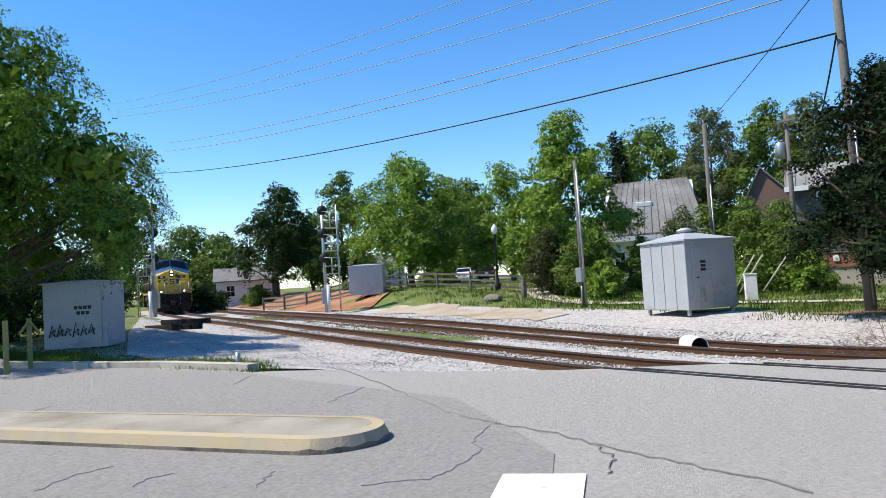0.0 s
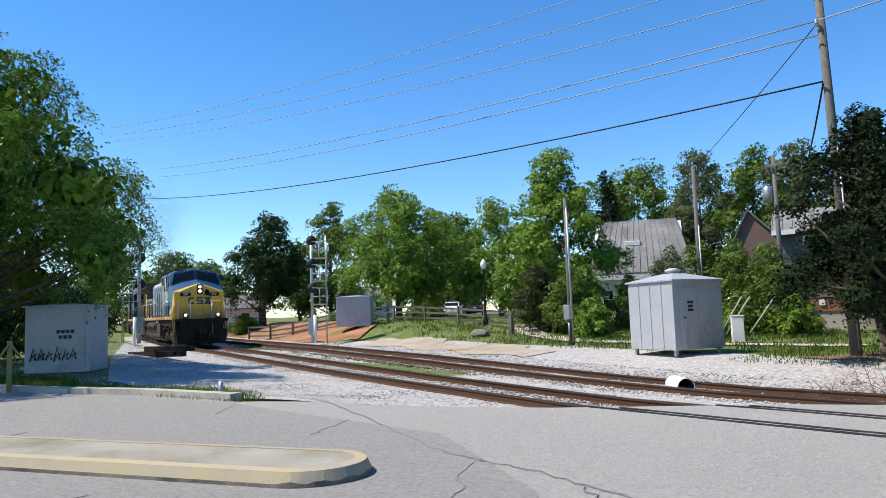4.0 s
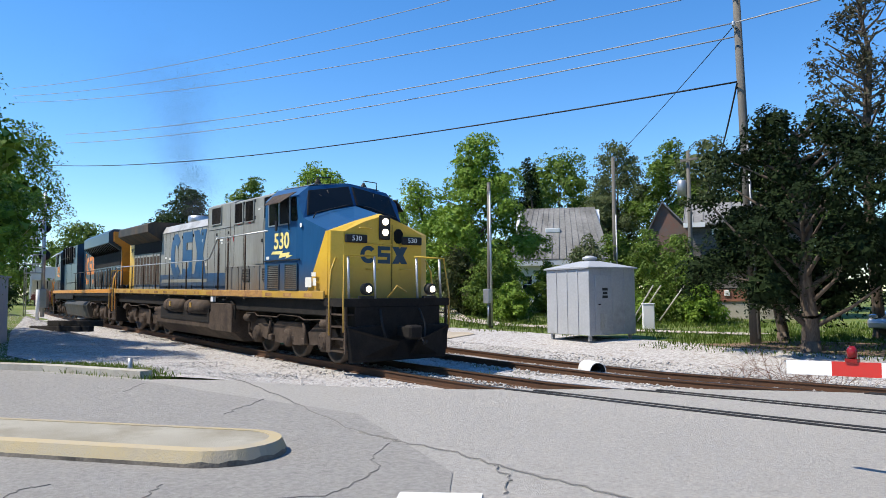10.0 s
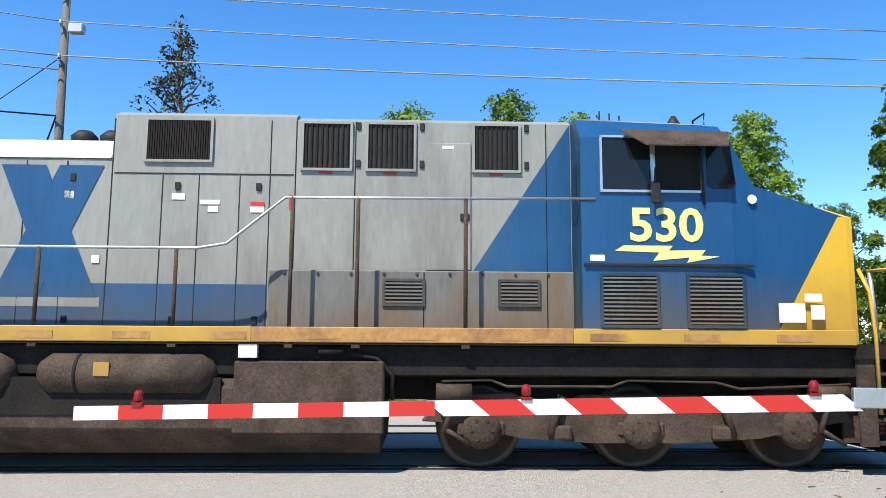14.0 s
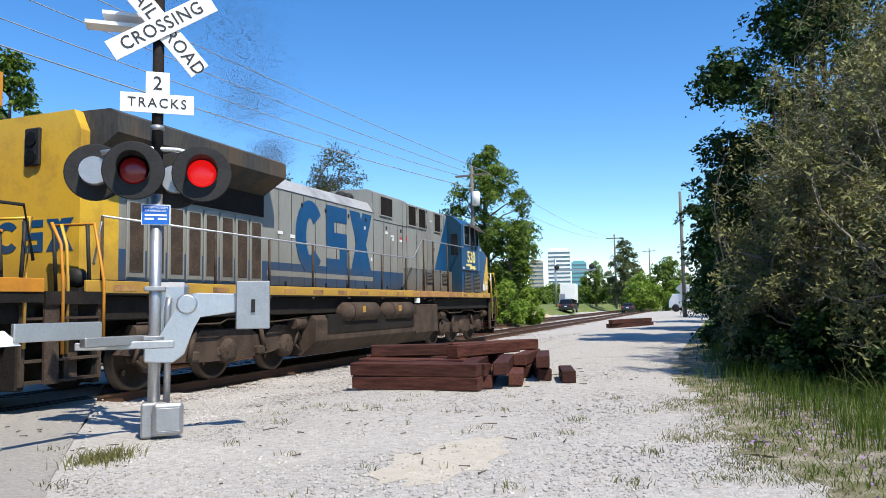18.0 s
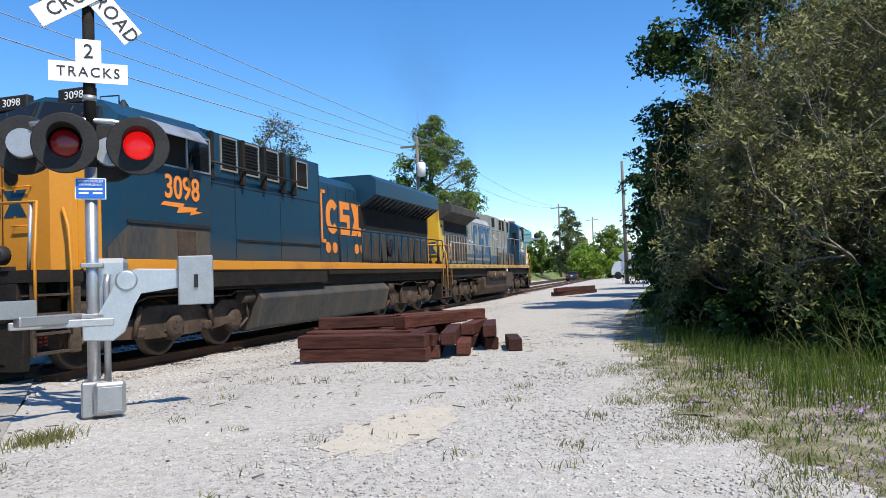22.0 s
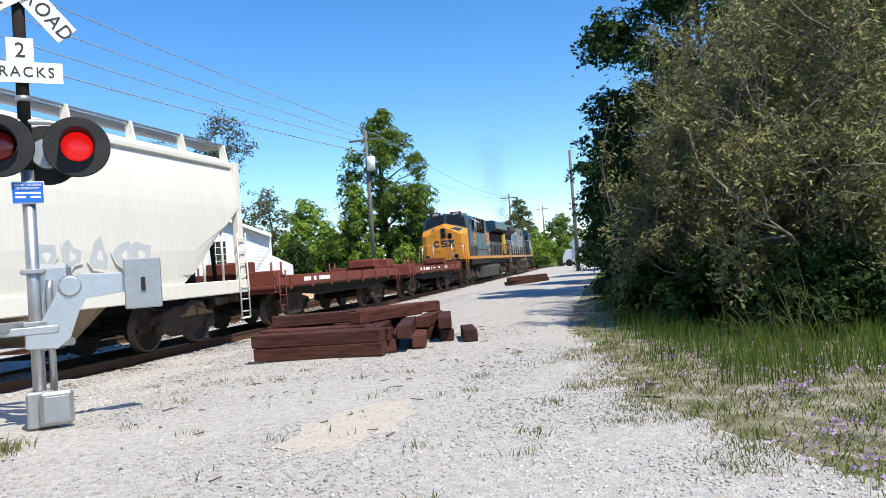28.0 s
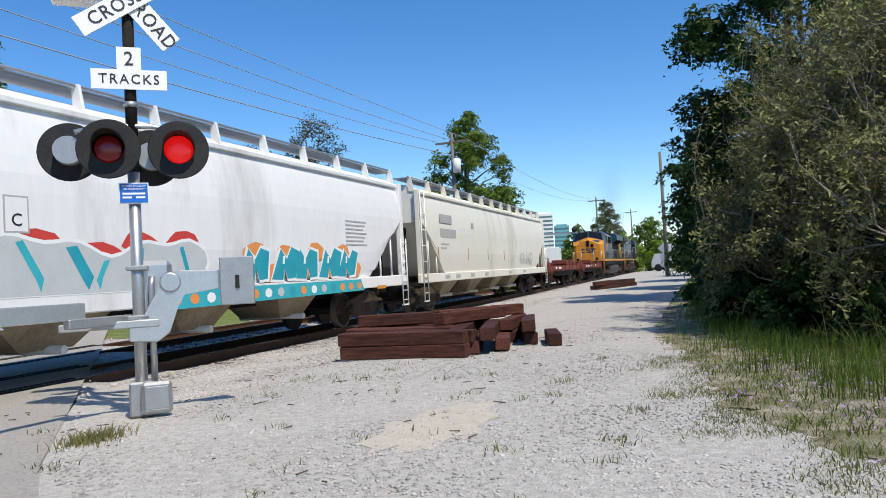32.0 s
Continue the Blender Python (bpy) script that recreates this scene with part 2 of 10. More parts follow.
M["turf"] = mat("turf", (0.080, 0.135, 0.024), (0.155, 0.18, 0.05), 0.95, scale=1.6, fine=45, bump=0.9, amount=0.9, dirt=(0.26, 0.215, 0.14), dirt_amount=0.35)
M["leaf_litter"] = mat("leaf_litter", (0.13, 0.09, 0.06), (0.24, 0.17, 0.11), 0.95, scale=1.5, fine=20, bump=0.8, amount=0.7)
M["path"] = mat("path", (0.42, 0.36, 0.29), (0.50, 0.44, 0.37), 0.95, scale=1, fine=60, bump=0.2)
M["concrete"] = mat("concrete", (0.36, 0.33, 0.275), (0.46, 0.43, 0.37), 0.9, scale=1.5, fine=70, bump=0.35, amount=0.6, dirt=(0.24, 0.215, 0.175), dirt_amount=0.4)
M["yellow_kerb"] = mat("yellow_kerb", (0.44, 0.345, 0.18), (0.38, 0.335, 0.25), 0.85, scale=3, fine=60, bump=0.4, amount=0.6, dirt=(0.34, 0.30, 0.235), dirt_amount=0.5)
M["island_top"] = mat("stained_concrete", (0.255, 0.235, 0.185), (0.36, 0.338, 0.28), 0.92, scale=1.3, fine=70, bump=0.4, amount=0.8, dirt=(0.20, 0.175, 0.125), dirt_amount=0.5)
# weathered grime plus the shade on the kerb's side, both in this colour
M["kerb_side"] = mat("grimy_shaded_kerb_side", (0.115, 0.10, 0.085), (0.21, 0.185, 0.15), 0.95, scale=2.5, fine=40, bump=0.6, amount=0.7, dirt=(0.05, 0.045, 0.04), dirt_amount=0.5)
M["road_paint"] = mat("road_paint", (0.74, 0.74, 0.70), (0.60, 0.60, 0.57), 0.8, scale=5, fine=90, bump=0.3, amount=0.4, dirt=(0.35, 0.35, 0.34), dirt_amount=0.2)
M["rail"] = mat("rail", (0.115, 0.058, 0.032), (0.07, 0.042, 0.028), 0.75, 0.3, scale=4, fine=40, bump=0.2)
M["rail_top"] = mat("rail_top", (0.13, 0.115, 0.105), (0.08, 0.068, 0.06), 0.35, 0.9, scale=8, fine=40, bump=0.05)
M["tie"] = mat("tie", (0.085, 0.055, 0.04), (0.17, 0.12, 0.09), 0.9, scale=3, fine=30, bump=0.6, amount=0.7, piece=0.3, stretch=(1, 0.15, 1))
M["tie_red"] = mat("tie_red", (0.034, 0.011, 0.008), (0.092, 0.034, 0.023), 0.75, scale=4, fine=30, bump=0.25, amount=0.9, piece=0.45, dirt=(0.018, 0.012, 0.010), dirt_amount=0.35, stretch=(1, 0.12, 1))
M["steel_grey"] = mat("steel_grey", (0.40, 0.41, 0.42), (0.52, 0.53, 0.54), 0.45, 0.7, scale=2, fine=30, bump=0.08, amount=0.6, dirt=(0.30, 0.29, 0.28), dirt_amount=0.3)
M["aluminium"] = mat("aluminium", (0.50, 0.51, 0.52), (0.64, 0.65, 0.66), 0.38, 0.85, scale=3, fine=40, bump=0.06, amount=0.5)
M["shed_metal"] = mat("shed_metal", (0.36, 0.37, 0.385), (0.45, 0.46, 0.47), 0.55, 0.2, scale=1.2, fine=14, bump=0.1, amount=0.6, dirt=(0.28, 0.28, 0.285), dirt_amount=0.3)
M["wood_pole"] = mat("wood_pole", (0.105, 0.097, 0.086), (0.185, 0.172, 0.152), 0.9, scale=3, fine=30, bump=0.5, amount=0.6, stretch=(3, 3, 0.3))
M["black"] = mat("black", (0.012, 0.012, 0.013), (0.03, 0.03, 0.03), 0.6, scale=5, fine=40, bump=0.1)
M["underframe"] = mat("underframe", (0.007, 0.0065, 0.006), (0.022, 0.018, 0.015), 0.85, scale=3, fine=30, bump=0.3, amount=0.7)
M["truck_brown"] = mat("truck_brown", (0.032, 0.022, 0.016), (0.090, 0.065, 0.048), 0.85, scale=3, fine=35, bump=0.3, amount=0.7, dirt=(0.03, 0.023, 0.018), dirt_amount=0.35)
M["wheel"] = mat("wheel", (0.055, 0.040, 0.032), (0.11, 0.085, 0.066), 0.55, 0.6, scale=6, fine=40, bump=0.15)
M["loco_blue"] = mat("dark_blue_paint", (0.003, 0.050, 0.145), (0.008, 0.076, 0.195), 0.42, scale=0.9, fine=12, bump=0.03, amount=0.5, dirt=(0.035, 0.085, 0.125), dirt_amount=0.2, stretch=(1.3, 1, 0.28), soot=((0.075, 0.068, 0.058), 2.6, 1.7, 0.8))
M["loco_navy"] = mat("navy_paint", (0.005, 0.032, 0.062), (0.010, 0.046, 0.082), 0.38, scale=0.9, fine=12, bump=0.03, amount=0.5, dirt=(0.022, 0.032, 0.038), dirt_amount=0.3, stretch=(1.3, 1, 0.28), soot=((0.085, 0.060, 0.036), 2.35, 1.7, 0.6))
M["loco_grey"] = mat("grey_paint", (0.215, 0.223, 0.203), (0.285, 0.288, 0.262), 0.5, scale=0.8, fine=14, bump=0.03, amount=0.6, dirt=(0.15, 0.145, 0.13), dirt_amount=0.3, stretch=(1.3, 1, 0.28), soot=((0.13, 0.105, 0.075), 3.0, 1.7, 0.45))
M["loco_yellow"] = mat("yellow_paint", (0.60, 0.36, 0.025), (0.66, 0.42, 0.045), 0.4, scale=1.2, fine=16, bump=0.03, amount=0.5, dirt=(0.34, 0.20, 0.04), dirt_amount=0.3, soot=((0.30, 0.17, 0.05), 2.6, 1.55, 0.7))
M["loco_gold"] = mat("gold_paint", (0.50, 0.195, 0.012), (0.56, 0.24, 0.02), 0.5, scale=1.2, fine=16, bump=0.03, amount=0.5, dirt=(0.28, 0.12, 0.02), dirt_amount=0.3)
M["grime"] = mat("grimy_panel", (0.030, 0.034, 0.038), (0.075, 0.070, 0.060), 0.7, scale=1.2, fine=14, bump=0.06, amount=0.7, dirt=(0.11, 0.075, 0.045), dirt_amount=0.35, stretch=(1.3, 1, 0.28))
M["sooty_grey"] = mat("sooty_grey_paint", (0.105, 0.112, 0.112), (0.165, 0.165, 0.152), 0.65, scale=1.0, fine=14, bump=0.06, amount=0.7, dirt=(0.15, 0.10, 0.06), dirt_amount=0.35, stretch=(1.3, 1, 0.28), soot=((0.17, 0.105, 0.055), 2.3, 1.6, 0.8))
M["rust_sill"] = mat("rusty_sill", (0.30, 0.15, 0.07), (0.46, 0.27, 0.08), 0.75, scale=1.5, fine=14, bump=0.1, amount=0.7, dirt=(0.13, 0.075, 0.05), dirt_amount=0.5)
M["silver_roof"] = mat("silver_roof", (0.46, 0.47, 0.47), (0.34, 0.34, 0.33), 0.5, 0.2, scale=1.1, fine=12, bump=0.05, amount=0.6, dirt=(0.14, 0.13, 0.12), dirt_amount=0.4)
M["white_number"] = mat("pale_yellow_lettering", (0.80, 0.68, 0.24), (0.75, 0.63, 0.22), 0.5, scale=5)
M["orange_number"] = mat("orange_lettering", (0.75, 0.24, 0.03), (0.68, 0.21, 0.03), 0.5, scale=5)
M["white_paint"] = mat("white_paint", (0.78, 0.78, 0.76), (0.68, 0.68, 0.66), 0.55, scale=3, fine=40, bump=0.05, amount=0.5)
M["sign_white"] = mat("reflective_white", (0.80, 0.80, 0.79), (0.74, 0.74, 0.73), 0.4, scale=2, fine=40, bump=0.02, amount=0.4)
M["sign_black"] = mat("sign_black", (0.012, 0.012, 0.012), (0.02, 0.02, 0.02), 0.5)
M["sign_red"] = mat("reflective_red", (0.52, 0.02, 0.015), (0.44, 0.03, 0.02), 0.4, scale=3, fine=40, bump=0.02)
M["sign_blue"] = mat("sign_blue", (0.01, 0.13, 0.52), (0.01, 0.11, 0.46), 0.4)
M["hopper_white"] = mat("hopper_white", (0.68, 0.69, 0.69), (0.75, 0.755, 0.75), 0.5, scale=0.5, fine=9, bump=0.04, amount=0.5, dirt=(0.458, 0.449, 0.422), dirt_amount=0.25, stretch=(1.3, 1, 0.28))
M["hopper_cream"] = mat("hopper_cream", (0.63, 0.61, 0.54), (0.71, 0.69, 0.62), 0.55, scale=0.5, fine=9, bump=0.04, amount=0.5, dirt=(0.432, 0.396, 0.331), dirt_amount=0.25, stretch=(1.3, 1, 0.28))
M["coil_red"] = mat("oxide_red", (0.125, 0.030, 0.022), (0.20, 0.062, 0.044), 0.7, scale=1.5, fine=18, bump=0.08, amount=0.7, dirt=(0.10, 0.05, 0.035), dirt_amount=0.4)
# tan dust, darkened further to stand for the shade under the hopper body
M["bay_dust_and_shade"] = mat("dusty_shaded_tan_paint", (0.24, 0.185, 0.12), (0.36, 0.30, 0.22), 0.8, scale=0.8, fine=12, bump=0.06, amount=0.8, dirt=(0.10, 0.08, 0.06), dirt_amount=0.4, stretch=(1, 1, 0.3))
M["galv"] = mat("galvanised", (0.34, 0.345, 0.35), (0.44, 0.445, 0.45), 0.42, 0.75, scale=8, fine=60, bump=0.05, amount=0.6)
M["weathered_wood"] = mat("weathered_wood", (0.085, 0.075, 0.07), (0.16, 0.145, 0.13), 0.9, scale=3, fine=25, bump=0.4, amount=0.7, piece=0.3, stretch=(0.2, 1, 2))
M["old_roof"] = mat("old_metal_roof", (0.17, 0.167, 0.16), (0.26, 0.255, 0.245), 0.75, 0.1, scale=0.5, fine=6, bump=0.2, amount=0.8, dirt=(0.075, 0.07, 0.065), dirt_amount=0.5)
M["worn_gable"] = mat("worn_gable", (0.15, 0.125, 0.11), (0.21, 0.105, 0.075), 0.95, scale=1.5, fine=14, bump=0.3, amount=0.7, dirt=(0.10, 0.09, 0.085), dirt_amount=0.4)
M["siding"] = mat("white_siding", (0.72, 0.73, 0.75), (0.64, 0.65, 0.67), 0.65, scale=1, fine=20, bump=0.05, amount=0.4)
M["brick"] = mat("brick", (0.26, 0.10, 0.065), (0.34, 0.16, 0.11), 0.9, scale=4, fine=30, bump=0.3, amount=0.7, piece=0.25)
M["bark"] = mat("bark", (0.075, 0.055, 0.042), (0.15, 0.12, 0.095), 0.95, scale=6, fine=30, bump=0.8, amount=0.7, stretch=(1, 1, 0.3))
M["bark_grey"] = mat("bark_grey", (0.12, 0.105, 0.085), (0.24, 0.215, 0.175), 0.95, scale=6, fine=30, bump=0.6, amount=0.6, stretch=(1, 1, 0.3))
M["rubber"] = mat("rubber", (0.016, 0.016, 0.017), (0.03, 0.03, 0.03), 0.8)
M["chrome"] = mat("chrome", (0.7, 0.7, 0.7), (0.75, 0.75, 0.75), 0.15, 1.0, bump=0)
M["car_silver"] = mat("silver_car_paint", (0.50, 0.51, 0.51), (0.55, 0.56, 0.56), 0.3, 0.5, scale=1, bump=0, coat=0.5)
M["car_white"] = mat("white_car_paint", (0.75, 0.75, 0.74), (0.78, 0.78, 0.77), 0.3, 0.0, scale=1, bump=0, coat=0.5)
M["car_red"] = mat("red_car_paint", (0.5, 0.03, 0.02), (0.45, 0.03, 0.02), 0.3, 0.0, scale=1, bump=0, coat=0.5)
M["glass"] = glass("dark_glass")
# near-black colour that paints the darkness of unlit rooms behind openings
M["cab_dark"] = mat("painted_dark_interior", (0.012, 0.012, 0.012), (0.02, 0.02, 0.02), 0.9)
M["lamp_on"] = glow("lit_headlamp", (1.0, 0.88, 0.66), 3.5)
M["red_on"] = glow("lit_red_lens", (1.0, 0.01, 0.01), 0.5, (0.40, 0.01, 0.01))
M["red_off"] = mat("dark_red_lens", (0.24, 0.008, 0.010), (0.18, 0.006, 0.008), 0.2, bump=0)
M["leaf_bright"] = leafy("spring_leaves", (0.085, 0.165, 0.016), (0.26, 0.37, 0.055), 0.22)
M["leaf_mid"] = leafy("green_leaves", (0.040, 0.082, 0.010), (0.165, 0.24, 0.040), 0.20)
M["leaf_maple"] = leafy("maple_leaves", (0.032, 0.074, 0.007), (0.20, 0.32, 0.040), 0.13, 0.45)
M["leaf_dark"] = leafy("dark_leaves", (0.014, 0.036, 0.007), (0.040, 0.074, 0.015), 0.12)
M["leaf_cedar"] = leafy("cedar_foliage", (0.006, 0.014, 0.004), (0.020, 0.034, 0.009), 0.05, 0.9)
M["leaf_grey"] = leafy("budding_grey_foliage", (0.085, 0.115, 0.042), (0.135, 0.155, 0.070), 0.3, 0.7)
M["leaf_olive"] = leafy("olive_foliage", (0.050, 0.064, 0.020), (0.105, 0.112, 0.042), 0.3, 0.7)
M["leaf_pine"] = leafy("sparse_pine_needles", (0.050, 0.052, 0.030), (0.090, 0.085, 0.055), 0.2, 0.8)
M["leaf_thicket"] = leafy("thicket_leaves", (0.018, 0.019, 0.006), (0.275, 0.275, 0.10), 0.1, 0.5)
M["grass_green"] = leafy("grass_blades", (0.042, 0.088, 0.012), (0.155, 0.205, 0.036), 0.38, 0.6)
M["grass_dry"] = leafy("dry_grass", (0.08, 0.11, 0.026), (0.25, 0.23, 0.10), 0.38, 0.7)
M["flower"] = leafy("purple_flowers", (0.34, 0.20, 0.44), (0.52, 0.38, 0.58), 0.4, 0.7)
M["twig_brown"] = leafy("dead_brush", (0.16, 0.085, 0.06), (0.24, 0.15, 0.11), 0.1, 0.9)

M["dead_wood"] = mat("dead_wood", (0.22, 0.20, 0.175), (0.12, 0.108, 0.095), 0.95, scale=5, fine=30, bump=0.5, amount=0.7, stretch=(2, 2, 0.3))
M["plank_dark"] = mat("plank_dark", (0.020, 0.018, 0.017), (0.045, 0.040, 0.037), 0.95, scale=2, fine=20, bump=0.3)
M["mossy_wood"] = mat("mossy_wood", (0.20, 0.20, 0.06), (0.28, 0.25, 0.11), 0.9, scale=4, fine=40, bump=0.3)
M["lime_post"] = mat("lime_plastic", (0.42, 0.52, 0.08), (0.36, 0.44, 0.08), 0.6, scale=4)
M["teal_cap"] = mat("teal_plastic", (0.03, 0.30, 0.30), (0.03, 0.24, 0.25), 0.6, scale=4)
M["tan_clay"] = mat("tan_clay", (0.44, 0.31, 0.19), (0.52, 0.42, 0.31), 0.95, scale=0.8, fine=9, bump=0.8, amount=0.7, dirt=(0.36, 0.19, 0.09), dirt_amount=0.4)
M["soil"] = mat("tan_soil", (0.31, 0.265, 0.20), (0.42, 0.37, 0.295), 0.95, scale=1.2, fine=20, bump=0.7, amount=0.8, dirt=(0.30, 0.20, 0.12), dirt_amount=0.4)
M["car_dark"] = mat("dark_car_paint", (0.02, 0.022, 0.026), (0.03, 0.032, 0.036), 0.3, 0.2, scale=1, bump=0, coat=0.5)
M["tower_glass"] = glass("tower_glass", (0.10, 0.16, 0.22), 0.15)
M["tower_teal"] = mat("teal_glass_wall", (0.12, 0.34, 0.38), (0.16, 0.40, 0.44), 0.3, scale=0.05, fine=0.5, bump=0)
M["stones"] = leafy("loose_stones", (0.25, 0.238, 0.218), (0.56, 0.538, 0.50), 0.0, 0.9)
M["ballast_stones"] = leafy("ballast_stones", (0.22, 0.205, 0.188), (0.56, 0.535, 0.505), 0.0, 0.9)
M["dry_turf"] = mat("dry_turf", (0.105, 0.108, 0.045), (0.235, 0.21, 0.135), 0.95, scale=7, fine=60, bump=1.0, amount=0.95, dirt=(0.37, 0.335, 0.27), dirt_amount=0.5)
# ---- the lie of the land and the two curved tracks ----
TX = (-400, -70, -34, -20, -12, 0, 30, 70, 130, 400)
TZ = (3.5, 0.55, 0.28, 0.08, 0.0, 0.0, 0.06, 0.27, 0.55, 1.5)
RX = (-400, -70, -34, -20, -10, -5, 0, 10, 26, 60, 130, 400)
RZ = (3.5, 0.55, 0.27, 0.02, -0.13, -0.09, -0.03, 0.02, 0.08, 0.22, 0.5, 1.5)
TRACK_GAP = 4.1
ROAD_L = lambda y: -9.6 + (y - 9.4) * 1.02     # the road's edges where it meets the tracks
ROAD_R = lambda y: 7.2 + (y - 9.4) * 0.95


def smooth(a, b, v):
    u = min(max((v - a) / (b - a), 0.0), 1.0)
    return u * u * (3 - 2 * u)


def track_y(x):
    """The middle of the nearer track."""
    if x < -110:
        return 22.3 + 0.22 * (-110 - x)
    if x < -14:
        return 10.2 + 0.0010 * x * x
    if x < 12:
        u = x + 14
        return 10.396 - 0.028 * u + 0.00181 * u * u
    return 10.892 + 0.066 * (x - 12)


def rail_z(x):
    return float(np.interp(x, RX, RZ))


def on_road(x, y):
    return smooth(-0.6, 0.1, x - ROAD_L(y)) * smooth(-0.6, 0.1, ROAD_R(y) - x)


def ground_z(x, y):
    z = float(np.interp(x, TX, TZ))
    n = y - track_y(x)
    w = smooth(-5.5, -1.6, n) * (1 - smooth(6.5, 11, n))
    bed = rail_z(x) - 0.02 - 0.10 * smooth(1.5, 4.5, n) * smooth(-25, -12, x) * (1 - smooth(4, 20, x))
    off = 1 - on_road(x, y)
    bed -= off * (0.17 + 0.12 * (smooth(1.2, 2.0, n) * (1 - smooth(2.2, 3.0, n))))
    z = z * (1 - w) + bed * w
    bank = 1.05 * smooth(-26, -46, x)
    z += bank * smooth(7.5, 13, n)
    z += 0.55 * smooth(-22, -42, x) * smooth(-2.3, -5.0, n)
    z += 0.9 * smooth(24, 40, x) * smooth(6.5, 11, n)
    z += 0.012 * max(0, n - 24) * (1 - 0.5 * smooth(-30, -60, x))
    return z


def sheet(name, outline, material, off=0.004, cell=1.0, label="", category="", kind="structure", rise=None, wild=0.0):
    """A sheet with the given outline, laid on the ground."""
    bm = B()
    bm.faces.new([bm.verts.new((x, y, 0)) for x, y in outline])
    for k in (0, 1):
        lo, hi = min(p[k] for p in outline), max(p[k] for p in outline)
        v = math.floor(lo / cell) * cell + cell
        while v < hi:
            no = (1, 0, 0) if k == 0 else (0, 1, 0)
            bmesh.ops.bisect_plane(bm, geom=bm.verts[:] + bm.edges[:] + bm.faces[:], plane_co=Vector(no) * v, plane_no=no)
            v += cell
    for v in bm.verts:
        v.co.z = ground_z(v.co.x, v.co.y) + off + (rise(v.co.x, v.co.y) if rise else 0)
        if wild:
            v.co.z += wild * noise.noise(v.co * 0.7)
    ob = part(name, bm, material, smooth=True)
    for f in ob.data.polygons:
        if f.normal.z < 0:
            f.flip()
    return tagged(ob, label, category, kind=kind)


def ground_sheet():
    """One sheet out to the horizon, fine near the camera."""
    xs = sorted({*np.arange(-90, 110.1, 1.5), *(-120, -150, -200, -300, -500, -900, -1600, -2600, 130, 160, 220, 320, 500, 900, 1600, 2600)})
    ys = sorted({*np.arange(-24, 60.1, 1.5), *(-40, -70, -120, -250, -600, -1400, -2600, 70, 90, 120, 180, 300, 600, 1200, 2600)})
    V = [(x, y, ground_z(min(max(x, -380), 380), min(max(y, -200), 90)) - 0.03 + 0.02 * noise.noise(Vector((x * 0.6, y * 0.6, 0)))) for y in ys for x in xs]
    w = len(xs)
    F = [(j * w + i, j * w + i + 1, (j + 1) * w + i + 1, (j + 1) * w + i) for j in range(len(ys) - 1) for i in range(w - 1)]
    ob = new("ground", mesh_np("ground", V, F, M["turf"], True))
    tagged(ob, "grassy ground with bare earth patches", "ground", kind="structure")


ground_sheet()
# gravel along both tracks, and the gravel lot by the crossing
TRK = [(x, track_y(x)) for x in range(-90, 121, 6)]
sheet("gravel", [(x, y - 2.2 - 3.2 * smooth(-8, -22, x) * (1 - smooth(-30, -60, x))) for x, y in TRK] + [(x, y + 7.2 + 3.4 * smooth(-46, -24, x) * (1 - smooth(-4, 6, x)) + 0.5 * math.sin(x)) for x, y in TRK[::-1]], M["ballast"], 0.0, 1.2, "pale crushed-stone ballast along the two tracks", "gravel", wild=0.03)
sheet("gravel", [(3.1, 5.2), (1.9, 3.6), (1.4, 2.0), (1.5, 0.3), (1.3, -2.5), (1.6, -4.4), (2.6, -3.6), (3.4, -2.9), (4.1, -1.7), (5.0, -1.3), (5.6, -0.5), (6.6, -0.35), (7.6, 0.25), (8.8, 0.4), (10.2, 1.0), (12.5, 1.45), (15, 1.8), (18, 2.3), (26, 2.8), (40, 3.6), (60, 4.6), (110, 7.0), (110, 15.6), (80, 13.6), (60, 12.2), (40, 10.9), (26, 9.9), (16, 9.2), (9, 8.9), (7.1, 9.2)], M["gravel"], 0.012, 1.0, "sunlit pale gravel lot beside the track", "gravel", wild=0.02)
sheet("gravel", [(-15.5, 4.4), (-13.2, 6.3), (-9.6, 9.2), (-14, 9.6), (-26, 9.4), (-40, 10.4), (-40, 7.5), (-30, 5.0), (-22, 3.6)], M["ballast"], 0.016, 1.0, "white gravel between kerb and track", "gravel", wild=0.02)
# the road: over the crossing, and the street in front
sheet("road", [(-60, -3.4), (-22, 0.5), (-17.3, 3.55), (-14.2, 4.7), (-13.2, 6.3), (-10.8, 8.2), (-9.6, 9.4), (-3.6, 15.3), (1.5, 20.2), (30, 48), (44, 48), (15.0, 17.6), (12.0, 14.4), (7.2, 9.4), (3.2, 5.2), (2.0, 3.7), (1.5, 2.0), (1.6, 0), (-2, -9), (-14, -14), (-60, -14)], M["asphalt"], 0.02, 1.0, "worn grey asphalt road over the crossing", "road")
sheet("road", [(-60, -3.6), (-22, 0.3), (-17.3, 3.3), (-14.2, 4.5), (-8.2, 5.4), (-4.9, 4.2), (-2.0, 1.5), (-2.5, -9), (-14, -13.5), (-60, -13.5)], M["asphalt_old"], 0.028, 1.2, "older cracked grey asphalt street", "road")

# ---- tracks ----
def offset_path(d, x0, x1, step=2.0):
    out = []
    x = x0
    while x <= x1 + 1e-6:
        s = (track_y(x + 0.5) - track_y(x - 0.5))
        k = 1 / math.hypot(1, s)
        out.append((x - d * s * k, track_y(x) + d * k, x))
        x += step
    return out


